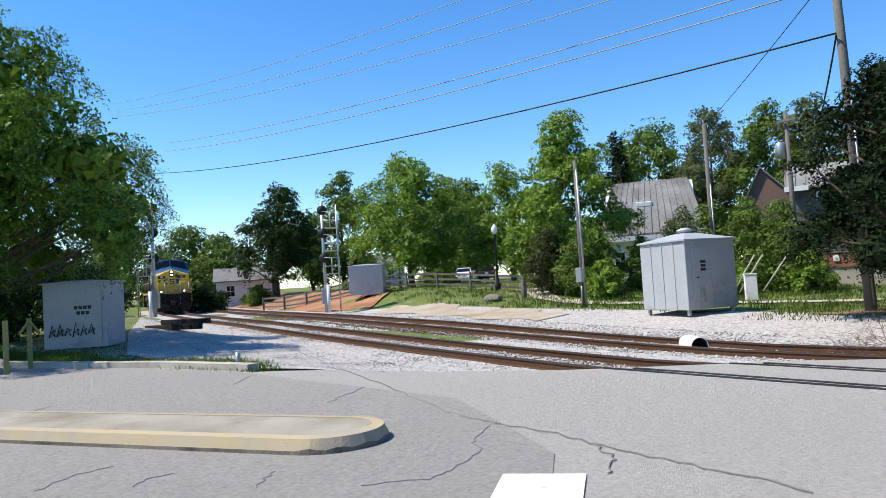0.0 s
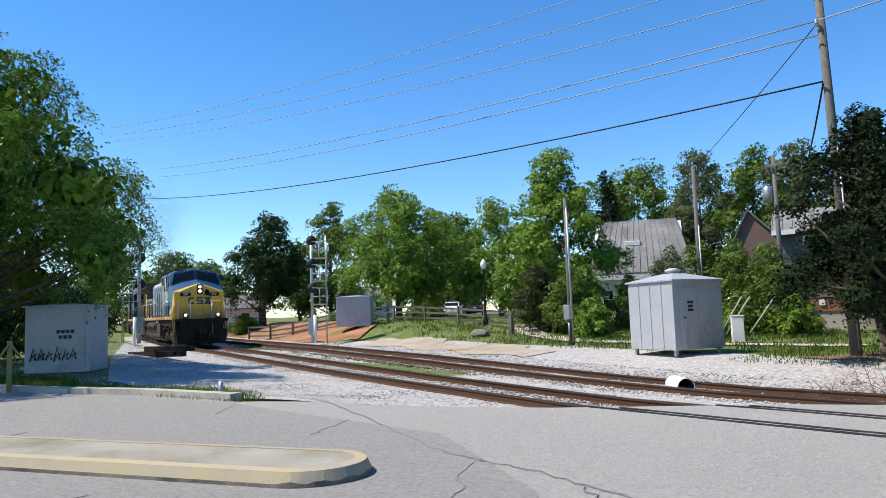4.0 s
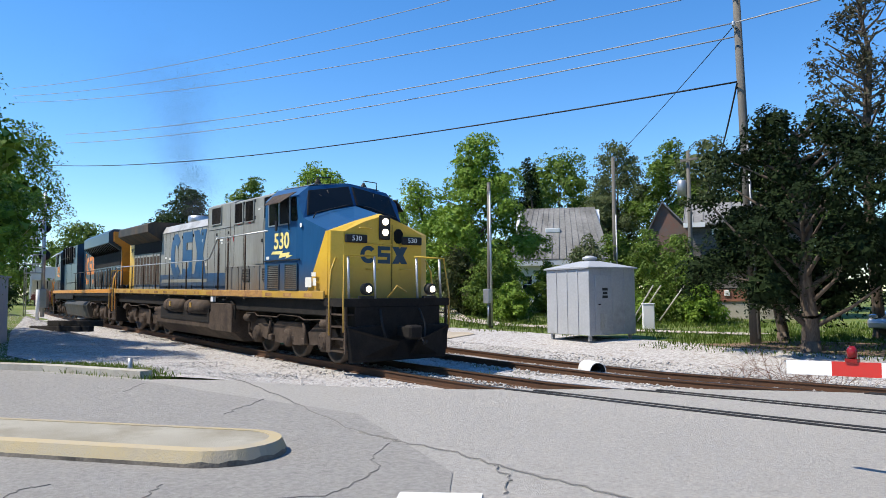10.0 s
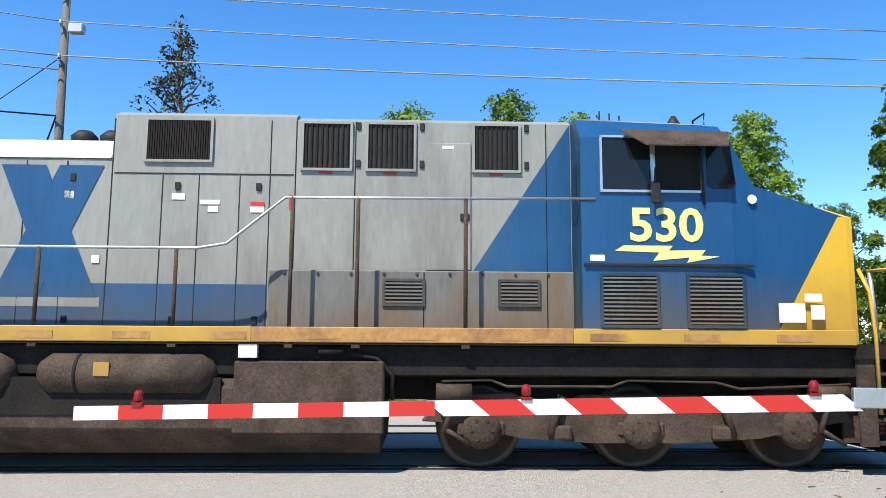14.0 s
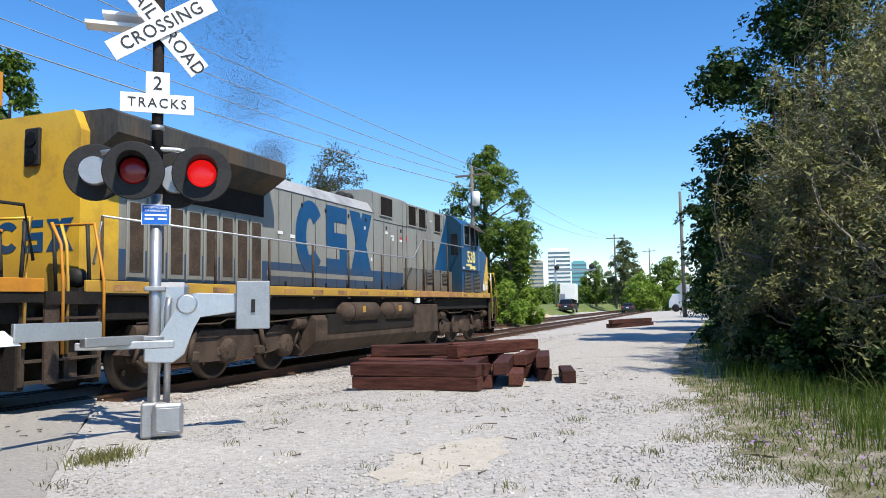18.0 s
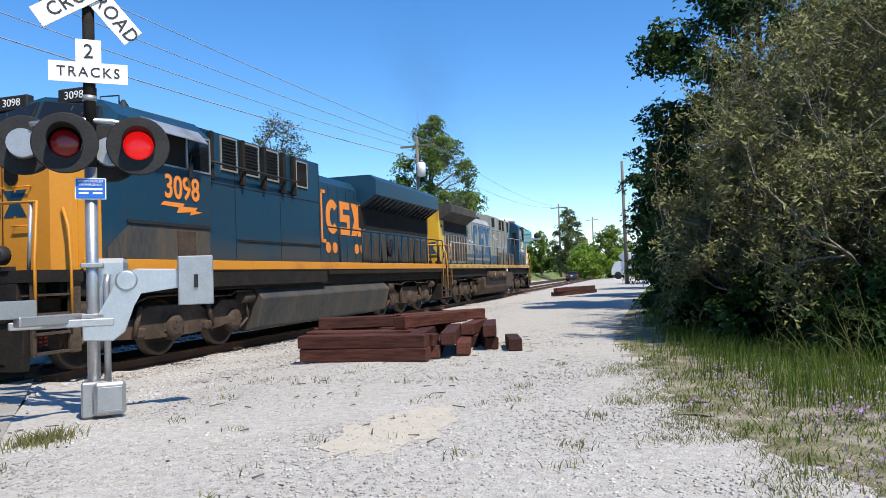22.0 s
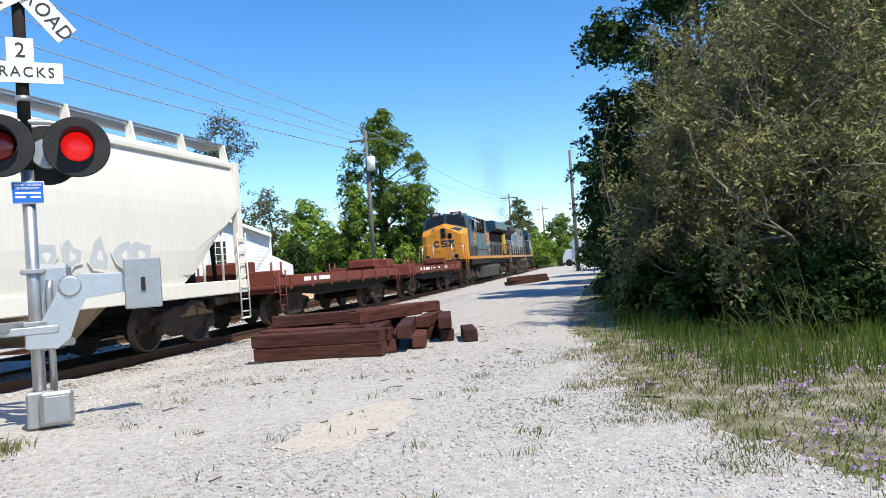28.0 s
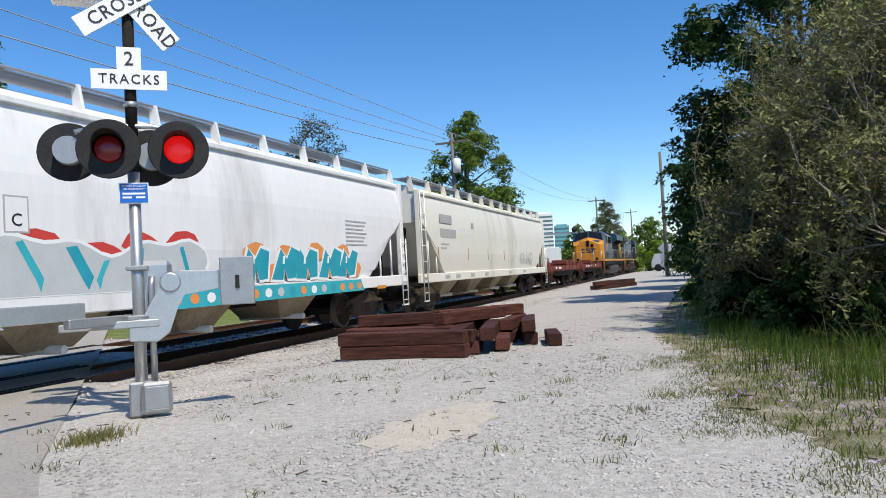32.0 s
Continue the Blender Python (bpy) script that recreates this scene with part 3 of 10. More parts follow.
RAIL = [(-0.07, -0.18), (0.07, -0.18), (0.07, -0.165), (0.012, -0.15), (0.012, -0.045), (0.036, -0.035), (0.036, -0.004), (0.028, 0.0), (-0.028, 0.0), (-0.036, -0.004), (-0.036, -0.035), (-0.012, -0.045), (-0.012, -0.15), (-0.07, -0.165)]


def rail(parent, d, drop):
    bm = B()
    P = offset_path(d, -130, 130)
    rings = []
    for i, (x, y, xc) in enumerate(P):
        a, b = P[max(i - 1, 0)], P[min(i + 1, len(P) - 1)]
        t = Vector((b[0] - a[0], b[1] - a[1], 0)).normalized()
        n = Vector((-t.y, t.x, 0))
        z = rail_z(xc) - drop * smooth(-25, -12, xc) * (1 - smooth(4, 20, xc))
        rings.append([bm.verts.new(Vector((x, y, z)) + n * u + Vector((0, 0, w))) for u, w in RAIL])
    k = len(RAIL)
    for p, q in zip(rings[:-1], rings[1:]):
        for i in range(k):
            f = bm.faces.new((p[i], p[(i + 1) % k], q[(i + 1) % k], q[i]))
            f.material_index = 1 if i in (6, 7, 8) else 0
    part("rail", bm, [M["rail"], M["rail_top"]], parent, "rusty steel rail with a worn running surface")


def railway_track(d, drop, label, ties):
    e = thing("railway_track", label, "railway track", "two parallel tracks", "structure")
    rail(e, d - 0.755, drop)
    rail(e, d + 0.755, drop + 0.03)
    bm = box(B(), -0.12, -1.3, -0.17, 0.12, 1.3, 0.0, 0.015)
    tie = mesh_of("tie", bm, M["tie"])
    plate = mesh_of("tie_plate", box(B(), -0.09, -0.17, 0, 0.09, 0.17, 0.015), M["rail"])
    rnd = random.Random(int(d * 10) + 5)
    x = ties[0]
    while x < ties[1]:
        y = track_y(x)
        s = track_y(x + 0.5) - track_y(x - 0.5)
        k = 1 / math.hypot(1, s)
        px, py = x - d * s * k, y + d * k
        if not (ROAD_L(py) + 0.1 < px < ROAD_R(py) - 0.1):
            z = rail_z(x) - drop * smooth(-25, -12, x) * (1 - smooth(4, 20, x)) - 0.185
            m = pose(px + rnd.uniform(-0.03, 0.03), py + rnd.uniform(-0.06, 0.06), z + rnd.uniform(-0.015, 0.004), 0, 0, math.degrees(math.atan(s)) + rnd.uniform(-1.5, 1.5))
            shared("tie", tie, e, m)
        x += 0.56
    return e


railway_track(0.0, 0.0, "rusty railway track on wooden ties, nearer of two", (-46, 60))
railway_track(TRACK_GAP, 0.10, "rusty railway track on wooden ties beyond the first", (-50, 60))
# black rubber strips along the rails in the crossing
for d, dz in ((0.0, 0.0), (TRACK_GAP, 0.10)):
    for o in (-0.86, -0.64, 0.64, 0.86):
        bm = B()
        P = [p for p in offset_path(d + o, -10, 16, 0.5) if ROAD_L(p[1]) < p[0] < ROAD_R(p[1])]
        prev = None
        for x, y, xc in P:
            z = ground_z(x, y) + 0.032
            cur = [bm.verts.new((x, y - 0.045, z)), bm.verts.new((x, y + 0.045, z)), bm.verts.new((x, y + 0.045, z - 0.05)), bm.verts.new((x, y - 0.045, z - 0.05))]
            if prev:
                for i in range(4):
                    bm.faces.new((prev[i], prev[(i + 1) % 4], cur[(i + 1) % 4], cur[i]))
            prev = cur
        tagged(part("flangeway_strip", bm, M["rubber"]), "black rubber strip along a rail in the road", "rubber strip", "strips in the crossing", "structure")

# ---- the train ----
# seconds and the place of the first engine's nose along the track
RUN = [(0, -64.7), (3, -49.0), (6, -33.9), (8, -24.7), (9, -19.9), (10.5, -12.4), (12, -5.0), (13.5, 2.7), (15, 10.5), (16.5, 18.45), (18, 26.5), (19, 31.95), (20, 37.35), (21, 42.65), (22, 48.25), (23, 54.03), (24, 59.7), (25, 65.6), (28, 84.1), (32, 110.2)]


def at_nose(t):
    """The nose's place at t, smoothly between the rows."""
    T, S = [r[0] for r in RUN], [r[1] for r in RUN]
    i = max(0, min(len(T) - 2, next((k for k in range(len(T) - 1) if t <= T[k + 1]), len(T) - 2)))
    sl = lambda k: (S[min(k + 1, len(S) - 1)] - S[max(k - 1, 0)]) / (T[min(k + 1, len(T) - 1)] - T[max(k - 1, 0)])
    h = T[i + 1] - T[i]
    u = (t - T[i]) / h
    a, b = sl(i) * h, sl(i + 1) * h
    return S[i] * (1 + 2 * u) * (1 - u) ** 2 + a * u * (1 - u) ** 2 + S[i + 1] * u * u * (3 - 2 * u) + b * u * u * (u - 1)


STEP = 0.25
XS = np.arange(-260, 160 + STEP, STEP)
YS = np.array([track_y(x) for x in XS])
SS = np.concatenate([[0], np.cumsum(np.hypot(np.diff(XS), np.diff(YS)))])
SS -= np.interp(0, XS, SS)


def on_track(s):
    x = float(np.interp(s, SS, XS))
    return Vector((x, track_y(x), rail_z(x)))


def car_pose(s_front, a, b, way=1):
    """The pose of a car whose bogies stand a and b behind its reference point at s_front; way -1: it faces backwards."""
    p, q = on_track(s_front - way * a), on_track(s_front - way * b)
    d = p - q
    yaw = math.degrees(math.atan2(d.y, d.x))
    pitch = -math.degrees(math.asin(d.z / d.length))
    o = p + d.normalized() * a
    return pose(o.x, o.y, o.z, 0, pitch, yaw)


TIMES = [0.5 * i for i in range(65)]
ROLLING = []     # what rolls: thing, offset behind the nose, bogie places


def rolls(ob, back, a, b):
    ROLLING.append((ob, back, a, b))
    ob.matrix_world = car_pose(at_nose(0) - back, a, b)


def loft(bm, sections, mi=0):
    """A skin over cross-sections: (x, [(y, z), ...]) with equal counts, closed at both ends."""
    rings = [[bm.verts.new((x, y, z)) for y, z in pts] for x, pts in sections]
    k = len(rings[0])
    for p, q in zip(rings[:-1], rings[1:]):
        for i in range(k):
            bm.faces.new((p[i], p[(i + 1) % k], q[(i + 1) % k], q[i]))
    bm.faces.new(rings[0])
    bm.faces.new(rings[-1][::-1])
    return bm


def hull(w, z0, zs, ws, zm, zc):
    """Half a cross-section mirrored: side to zs at w, shoulder (ws, zm), crown zc."""
    h = [(w, z0), (w, zs), (ws, zm), (0, zc)]
    return [(-y, z) for y, z in h[:3]] + [(0, zc)] + [(y, z) for y, z in h[2::-1]]


def slab(pts, y, thick, s):
    """A flat plate in the x-z plane, its face at s * y, standing thick proud."""
    return prism(B(), pts, "y", s * y, s * (y + thick))


WHEELS = []      # wheelset, radius


def wheelset(parent, x, r, gauge=0.755):
    bm = B()
    rod(bm, (0, -gauge, 0), (0, gauge, 0), 0.09, n=10)
    for s in (-1, 1):
        y = s * gauge
        lathe(bm, [(0.10, y - s * 0.07), (r * 0.35, y - s * 0.02), (r * 0.82, y + s * 0.03), (r * 0.86, y + s * 0.065), (r, y + s * 0.07), (r, y - s * 0.05), (r + 0.025, y - s * 0.055), (r + 0.025, y - s * 0.075)], 28, axis="y")
        rod(bm, (r * 0.62, y + s * 0.02, 0), (r * 0.62, y + s * 0.05, 0), 0.05, n=6)
    ob = part("wheelset", bm, M["wheel"], parent, "steel wheels on an axle", at=pose(x, 0, r))
    WHEELS.append((ob, x, r))
    return ob


def engine_truck(parent, x0):
    """A three-axle bogie with its middle axle at x0."""
    fr = B()
    for s in (-1, 1):
        prism(fr, [(x0 - 2.75, 0.62), (x0 - 2.45, 0.95), (x0 - 1.6, 0.98), (x0 - 1.15, 0.70), (x0 - 0.75, 0.95), (x0 + 0.75, 0.95), (x0 + 1.15, 0.70), (x0 + 1.6, 0.98), (x0 + 2.45, 0.95), (x0 + 2.75, 0.62), (x0 + 2.3, 0.60), (x0 + 1.5, 0.42), (x0 + 0.6, 0.36), (x0 - 0.6, 0.36), (x0 - 1.5, 0.42), (x0 - 2.3, 0.60)], "y", s * 0.98, s * 1.14, 0.02)
    box(fr, x0 - 0.5, -0.95, 0.5, x0 + 0.5, 0.95, 0.9, 0.03)
    tr = part("bogie", fr, M["truck_brown"], parent, "dusty brown cast bogie frame")
    for dx in (-2.0, 0.0, 2.0):
        wheelset(tr, x0 + dx, 0.53)
    for s in (-1, 1):
        for dx in (-2.0, 0.0, 2.0):
            b = B()
            lathe(b, [(0.24, s * 1.02), (0.24, s * 1.20), (0.17, s * 1.24), (0.09, s * 1.26)], 14, (x0 + dx, 0, 0.53), "y")
            box(b, x0 + dx - 0.30, min(s * 1.0, s * 1.17), 0.44, x0 + dx + 0.30, max(s * 1.0, s * 1.17), 0.62, 0.03)
            for k in range(6):
                a = k * math.pi / 3
                rod(b, (x0 + dx + 0.13 * math.cos(a), s * 1.22, 0.53 + 0.13 * math.sin(a)), (x0 + dx + 0.13 * math.cos(a), s * 1.265, 0.53 + 0.13 * math.sin(a)), 0.025, n=6)
            part("axle_box", b, M["truck_brown"], tr)
        for dx in (-2.35, 2.35):
            b = B()
            rod(b, (x0 + dx - 0.22, s * 1.25, 0.98), (x0 + dx + 0.22, s * 1.25, 0.98), 0.12, n=12)
            rod(b, (x0 + dx, s * 1.25, 0.86), (x0 + dx - 0.12, s * 1.22, 0.50), 0.035, n=6)
            rod(b, (x0 + dx - 0.12, s * 1.22, 0.55), (x0 + dx + 0.2, s * 1.2, 0.35), 0.03, n=6)
            part("brake_cylinder", b, M["truck_brown"], tr)
        for dx in (-1.0, 1.0):
            b = B()
            rod(b, (x0 + dx, s * 1.2, 0.95), (x0 + dx * 1.15, s * 1.2, 0.45), 0.05, n=8)
            box(b, x0 + dx - 0.12, min(s * 1.1, s * 1.24), 0.4, x0 + dx + 0.12, max(s * 1.1, s * 1.24), 0.58, 0.03)
            part("damper", b, M["truck_brown"], tr)
        b = B()
        pipe(b, [(x0 - 2.5, s * 1.3, 1.12), (x0 - 1.9, s * 1.3, 1.14), (x0 - 1.7, s * 1.3, 1.06), (x0 - 0.4, s * 1.3, 1.06), (x0 - 0.2, s * 1.3, 1.14), (x0 + 0.9, s * 1.3, 1.12), (x0 + 1.2, s * 1.3, 1.04), (x0 + 2.6, s * 1.3, 1.1)], 0.018)
        part("brake_pipe", b, M["truck_brown"], tr)
    return tr


def coupler(parent, x, d):
    b = B()
    box(b, min(x, x + d * 0.55), -0.09, 0.72, max(x, x + d * 0.55), 0.09, 0.95, 0.02)
    box(b, min(x + d * 0.45, x + d * 0.75), -0.2, 0.68, max(x + d * 0.45, x + d * 0.75), 0.16, 1.0, 0.05)
    part("coupler", b, M["underframe"], parent)
    b = B()
    pipe(b, [(x, 0.45, 0.95), (x + d * 0.2, 0.45, 0.75), (x + d * 0.45, 0.40, 0.55), (x + d * 0.7, 0.3, 0.62)], 0.03)
    part("brake_hose", b, M["rubber"], parent)


def grille(parent, x0, z0, x1, z1, y, s, upright=True, slats=12, label="dark louvred grille"):
    fr = B()
    ya, yb = sorted((s * y, s * (y + 0.03)))
    w = 0.035
    box(fr, x0 - w, ya, z0 - w, x1 + w, yb, z0)
    box(fr, x0 - w, ya, z1, x1 + w, yb, z1 + w)
    box(fr, x0 - w, ya, z0, x0, yb, z1)
    box(fr, x1, ya, z0, x1 + w, yb, z1)
    g = part("grille", fr, M["grime"] if z1 < 2.5 and label.startswith("dark") else M["loco_grey"] if label.startswith("dark") else M["loco_navy"], parent, label)
    part("grille_back", box(B(), x0, min(s * (y - 0.02), s * (y + 0.004)), z0, x1, max(s * (y - 0.02), s * (y + 0.004)), z1), M["black"], g)
    for i in range(slats):
        u = (i + 0.5) / slats
        b = B()
        if upright:
            x = x0 + (x1 - x0) * u
            box(b, x - 0.011, min(s * (y + 0.004), s * (y + 0.024)), z0, x + 0.011, max(s * (y + 0.004), s * (y + 0.024)), z1)
        else:
            z = z0 + (z1 - z0) * u
            box(b, x0, min(s * (y + 0.004), s * (y + 0.026)), z - 0.013, x1, max(s * (y + 0.004), s * (y + 0.026)), z + 0.009)
        part("slat", b, M["underframe"] if upright or z0 > 3 else M["sooty_grey"], g)


def handrail(parent, pts, s, material, r=0.022, posts=(), zfoot=1.62, post_material=None):
    b = B()
    pipe(b, [(x, s * y, z) for x, y, z in pts], r, 8)
    h = part("handrail", b, material, parent)
    for x, y, z in posts:
        b = B()
        rod(b, (x, s * y, zfoot), (x, s * y, z), 0.026, n=6)
        box(b, x - 0.05, min(s * y - 0.02, s * y + 0.02), zfoot - 0.1, x + 0.05, max(s * y - 0.02, s * y + 0.02), zfoot + 0.02)
        part("handrail_post", b, post_material or material, h)


def bolt_flash(parent, x, z, w, y, s, material):
    """The lightning flash under the number; w may be negative to point the other way."""
    pts = [(x - 0.5 * w, z + 0.03), (x - 0.42 * w, z + 0.10), (x + 0.05 * w, z + 0.10), (x + 0.01 * w, z + 0.04), (x + 0.36 * w, z + 0.05), (x + 0.32 * w, z - 0.02), (x + 0.5 * w, z - 0.03), (x + 0.18 * w, z - 0.11), (x + 0.205 * w, z - 0.045), (x - 0.14 * w, z - 0.09), (x - 0.08 * w, z + 0.015)]
    part("lightning_flash", slab(pts, y, 0.004, s), material, parent)


def emblem(parent, x0, z0, x1, z1, y, s, material, back=None):
    """The railway's mark as three plain shapes: an open ring, a stepped bar and a cross."""
    w, h = (x1 - x0) / 3.1, z1 - z0
    zc, t = (z0 + z1) / 2, 0.30 * h
    k = 20
    b = B()
    cx = x0 + w * 0.5
    out = [(cx + w * 0.52 * math.cos(a), zc + h * 0.5 * math.sin(a)) for a in [0.7 + (2 * math.pi - 1.4) * i / k for i in range(k + 1)]]
    inn = [(cx + (w * 0.52 - math.copysign(t, w) * 0.9) * math.cos(a), zc + (h * 0.5 - t * 0.8) * math.sin(a)) for a in [0.7 + (2 * math.pi - 1.4) * i / k for i in range(k + 1)]]
    ya, yb = s * (y + 0.001), s * (y + 0.005)
    V = [[b.verts.new((px, yy, pz)) for px, pz in L] for L in (out, inn) for yy in (ya, yb)]
    for i in range(k):
        for p, q in ((0, 1), (1, 3), (3, 2), (2, 0)):
            b.faces.new((V[p][i], V[p][i + 1], V[q][i + 1], V[q][i]))
    part("emblem_shape", b, material, parent)
    m = x0 + w * 1.08
    b = B()
    tt = 0.225 * h
    l, r, tx = m + 0.05 * w, m + 0.9 * w, math.copysign(tt, w)
    hi_z, lo_z = zc + h * 0.5, zc - h * 0.5
    bar = [(r, hi_z), (l, hi_z), (l, zc - tt / 2), (r - tx, zc - tt / 2), (r - tx, lo_z + tt), (l, lo_z + tt), (l, lo_z), (r, lo_z), (r, zc + tt / 2), (l + tx, zc + tt / 2), (l + tx, hi_z - tt), (r, hi_z - tt)]
    prism(b, bar, "y", ya, yb)
    part("emblem_shape", b, material, parent)
    m = x0 + w * 2.15
    b = B()
    for e in (1, -1):
        p = [(m - 0.04 * w, zc - e * h * 0.5), (m + 0.42 * w, zc - e * h * 0.5), (m + 1.02 * w, zc + e * h * 0.5), (m + 0.56 * w, zc + e * h * 0.5)]
        prism(b, p, "y", ya + (0.001 * s if e < 0 else 0), yb + (0.001 * s if e < 0 else 0))
    part("emblem_shape", b, material, parent)


def cab_and_nose(e, main, front, side, roof, peak=3.68, short=0.0):
    """Nose, cab shell, windscreens and roof fittings."""
    tip = hull(1.40, 1.6, 3.20, 0.70, (3.2 + peak) / 2 + 0.02, peak)
    sec = [(0.0, tip), (-1.17 + short, hull(1.46, 1.6, 3.58, 0.73, 3.82, 3.98)), (-1.48 + short, hull(1.50, 1.6, 4.16, 1.16, 4.44, 4.60)), (-3.38, hull(1.50, 1.6, 4.18, 1.16, 4.50, 4.66))]
    part("cab_shell", loft(B(), sec), main, e)
    part("nose_front", loft(B(), [(0.26, hull(1.12, 1.6, 3.18, 0.55, 3.18 + (peak - 3.2) * 0.55, peak - 0.06)), (0.10, hull(1.385, 1.6, 3.20, 0.67, (3.2 + peak) / 2 + 0.015, peak - 0.01)), (0.001, [(y * 1.003, z + 0.004) for y, z in tip])]), front, e)
    for s in (-1, 1):
        b = B()
        # painted wedge on the nose's side
        w0, w1 = 1.404, 1.442
        q = [(0.012, w0, 1.6), (0.012, w0, 3.2), (-0.42, 1.458, 3.42), (-0.42, 1.458, 2.05), (-0.42, 1.458, 1.6)] if short else [(0.012, w0, 1.6), (0.012, w0, 3.2), (-0.09, w0 + 0.004, 3.2), (-0.76, w1 + 0.001, 2.05), (-1.03, w1 + 0.008, 1.6)]
        lo = [b.verts.new((x, s * y, z)) for x, y, z in q]
        hi = [b.verts.new((x, s * (y + 0.006), z)) for x, y, z in q]
        b.faces.new(lo)
        b.faces.new(hi[::-1])
        for i in range(5):
            b.faces.new((lo[i], hi[i], hi[(i + 1) % 5], lo[(i + 1) % 5]))
        part("nose_stripe", b, front, e)
        # windscreen
        A, C, D, F = Vector((-1.185, s * 1.36, 3.65)), Vector((-1.175, s * 0.05, 3.99)), Vector((-1.43, s * 0.05, 4.50)), Vector((-1.43, s * 1.22, 4.30))
        A, C, D, F = (v + Vector((short, 0, 0)) for v in (A, C, D, F))
        n = Vector((0.86, 0.0, 0.5))
        for nm, k, o, mt in (("windscreen_frame", 1.0, 0.030, M["black"]), ("windscreen", 0.94, 0.040, M["glass"])):
            mid = (A + C + D + F) / 4
            b = B()
            lo = [b.verts.new(mid + (p - mid) * k + n * (o - 0.03)) for p in (A, C, D, F)]
            hi = [b.verts.new(mid + (p - mid) * k + n * o) for p in (A, C, D, F)]
            b.faces.new(lo)
            b.faces.new(hi[::-1])
            for i in range(4):
                b.faces.new((lo[i], hi[i], hi[(i + 1) % 4], lo[(i + 1) % 4]))
            part(nm, b, mt, e)
        b = B()
        rod(b, (-1.2, s * 0.4, 3.9), (-1.33, s * 0.95, 4.22), 0.012, n=5)
        rod(b, (-1.26, s * 0.62, 4.04), (-1.37, s * 0.70, 4.36), 0.016, n=5)
        pipe(b, [(-0.95, s * 1.3, 3.58), (-1.0, s * 1.2, 3.72), (-1.05, s * 0.3, 3.97), (-1.0, s * 0.2, 3.95)], 0.014)
        bmesh.ops.translate(b, verts=b.verts, vec=(short, 0, 0))
        part("wiper", b, M["black"], e)
        b = B()
        pipe(b, [(-1.55, s * 0.5, 4.55), (-1.55, s * 0.5, 4.72), (-1.55, s * 0.9, 4.70), (-1.55, s * 0.9, 4.5)], 0.015)
        part("roof_handle", b, M["black"], e)
        b = B()
        lathe(b, [(0.09, 0.0), (0.10, 0.1), (0.03, 0.22)], 8, (-1.9, s * 0.7, 4.5), "z")
        part("roof_beacon", b, M["black"], e)
    part("roof_panel", loft(B(), [(-1.55, [(-1.0, 4.512), (0, 4.615), (1.0, 4.512), (1.0, 4.50), (0, 4.59), (-1.0, 4.50)]), (-3.3, [(-1.0, 4.57), (0, 4.675), (1.0, 4.57), (1.0, 4.55), (0, 4.64), (-1.0, 4.55)])]), roof, e, "dull grey roof panel")
    for k in range(3):
        part("aerial", rod(B(), (-2.6 - 0.14 * k, -0.5, 4.6), (-2.6 - 0.14 * k, -0.5, 4.78 + 0.03 * k), 0.012, n=5), M["black"], e)


def cab_window(e, xs, z0, z1, s, awning, frame_mat):
    """The cab's side windows: a fixed pane, an open one, a small front pane, and the sun visor above."""
    a, m, r, f0, f1 = xs
    y = 1.50
    fr = B()
    for x0, x1 in ((a, m), (m, r)):
        ya, yb = sorted((s * y, s * (y + 0.025)))
        box(fr, x0, ya, z0, x1, yb, z0 + 0.03)
        box(fr, x0, ya, z1 - 0.03, x1, yb, z1)
        box(fr, x0, ya, z0, x0 + 0.03, yb, z1)
        box(fr, x1 - 0.03, ya, z0, x1, yb, z1)
    w = part("window_frame", fr, frame_mat, e, "bright metal window frame")
    part("pane", box(B(), a + 0.03, min(s * 1.49, s * 1.508), z0 + 0.03, m - 0.03, max(s * 1.49, s * 1.508), z1 - 0.03), M["glass"], w)
    # solid plate, its colour standing for the unlit cab inside
    part("open_window", box(B(), m + 0.03, min(s * 1.49, s * 1.506), z0 + 0.03, r - 0.03, max(s * 1.49, s * 1.506), z1 - 0.03), M["cab_dark"], w, "near-black plate for an open window on an unlit cab")
    if f1 > f0:
        b = prism(B(), [(f0, z0 + 0.12), (f0 + 0.06, z0 + 0.06), (f1 - 0.06, z0 + 0.06), (f1, z0 + 0.12), (f1 - 0.06, z1 - 0.12), (f1 - 0.12, z1 - 0.06), (f0 + 0.06, z1 - 0.06), (f0, z1 - 0.12)], "y", s * 1.495, s * 1.512)
        part("quarter_window", b, M["glass"], e)
    if awning:
        b = B()
        V = [(m - 0.40, 1.51, z1 + 0.06), (r + 0.36, 1.51, z1 + 0.05), (r + 0.2, 1.86, z1 - 0.22), (m - 0.18, 1.86, z1 - 0.22)]
        lo = [b.verts.new((x, s * yy, z)) for x, yy, z in V]
        hi = [b.verts.new((x, s * yy, z + 0.02)) for x, yy, z in V]
        b.faces.new(lo)
        b.faces.new(hi[::-1])
        for i in range(4):
            b.faces.new((lo[i], hi[i], hi[(i + 1) % 4], lo[(i + 1) % 4]))
        part("sun_visor", b, awning, e, "brown metal sun visor")
    b = B()
    rod(b, (m, s * 1.55, z0 - 0.02), (m, s * 1.62, z0 + 0.30), 0.014, n=5)
    rod(b, (r, s * 1.53, z0 - 0.15), (r - 0.04, s * 1.58, z1 - 0.1), 0.016, n=5)
    box(b, m - 0.05, min(s * 1.58, s * 1.62), z0 - 0.15, m + 0.06, max(s * 1.58, s * 1.62), z0 + 0.12, 0.01)
    part("mirror", b, M["black"], e)


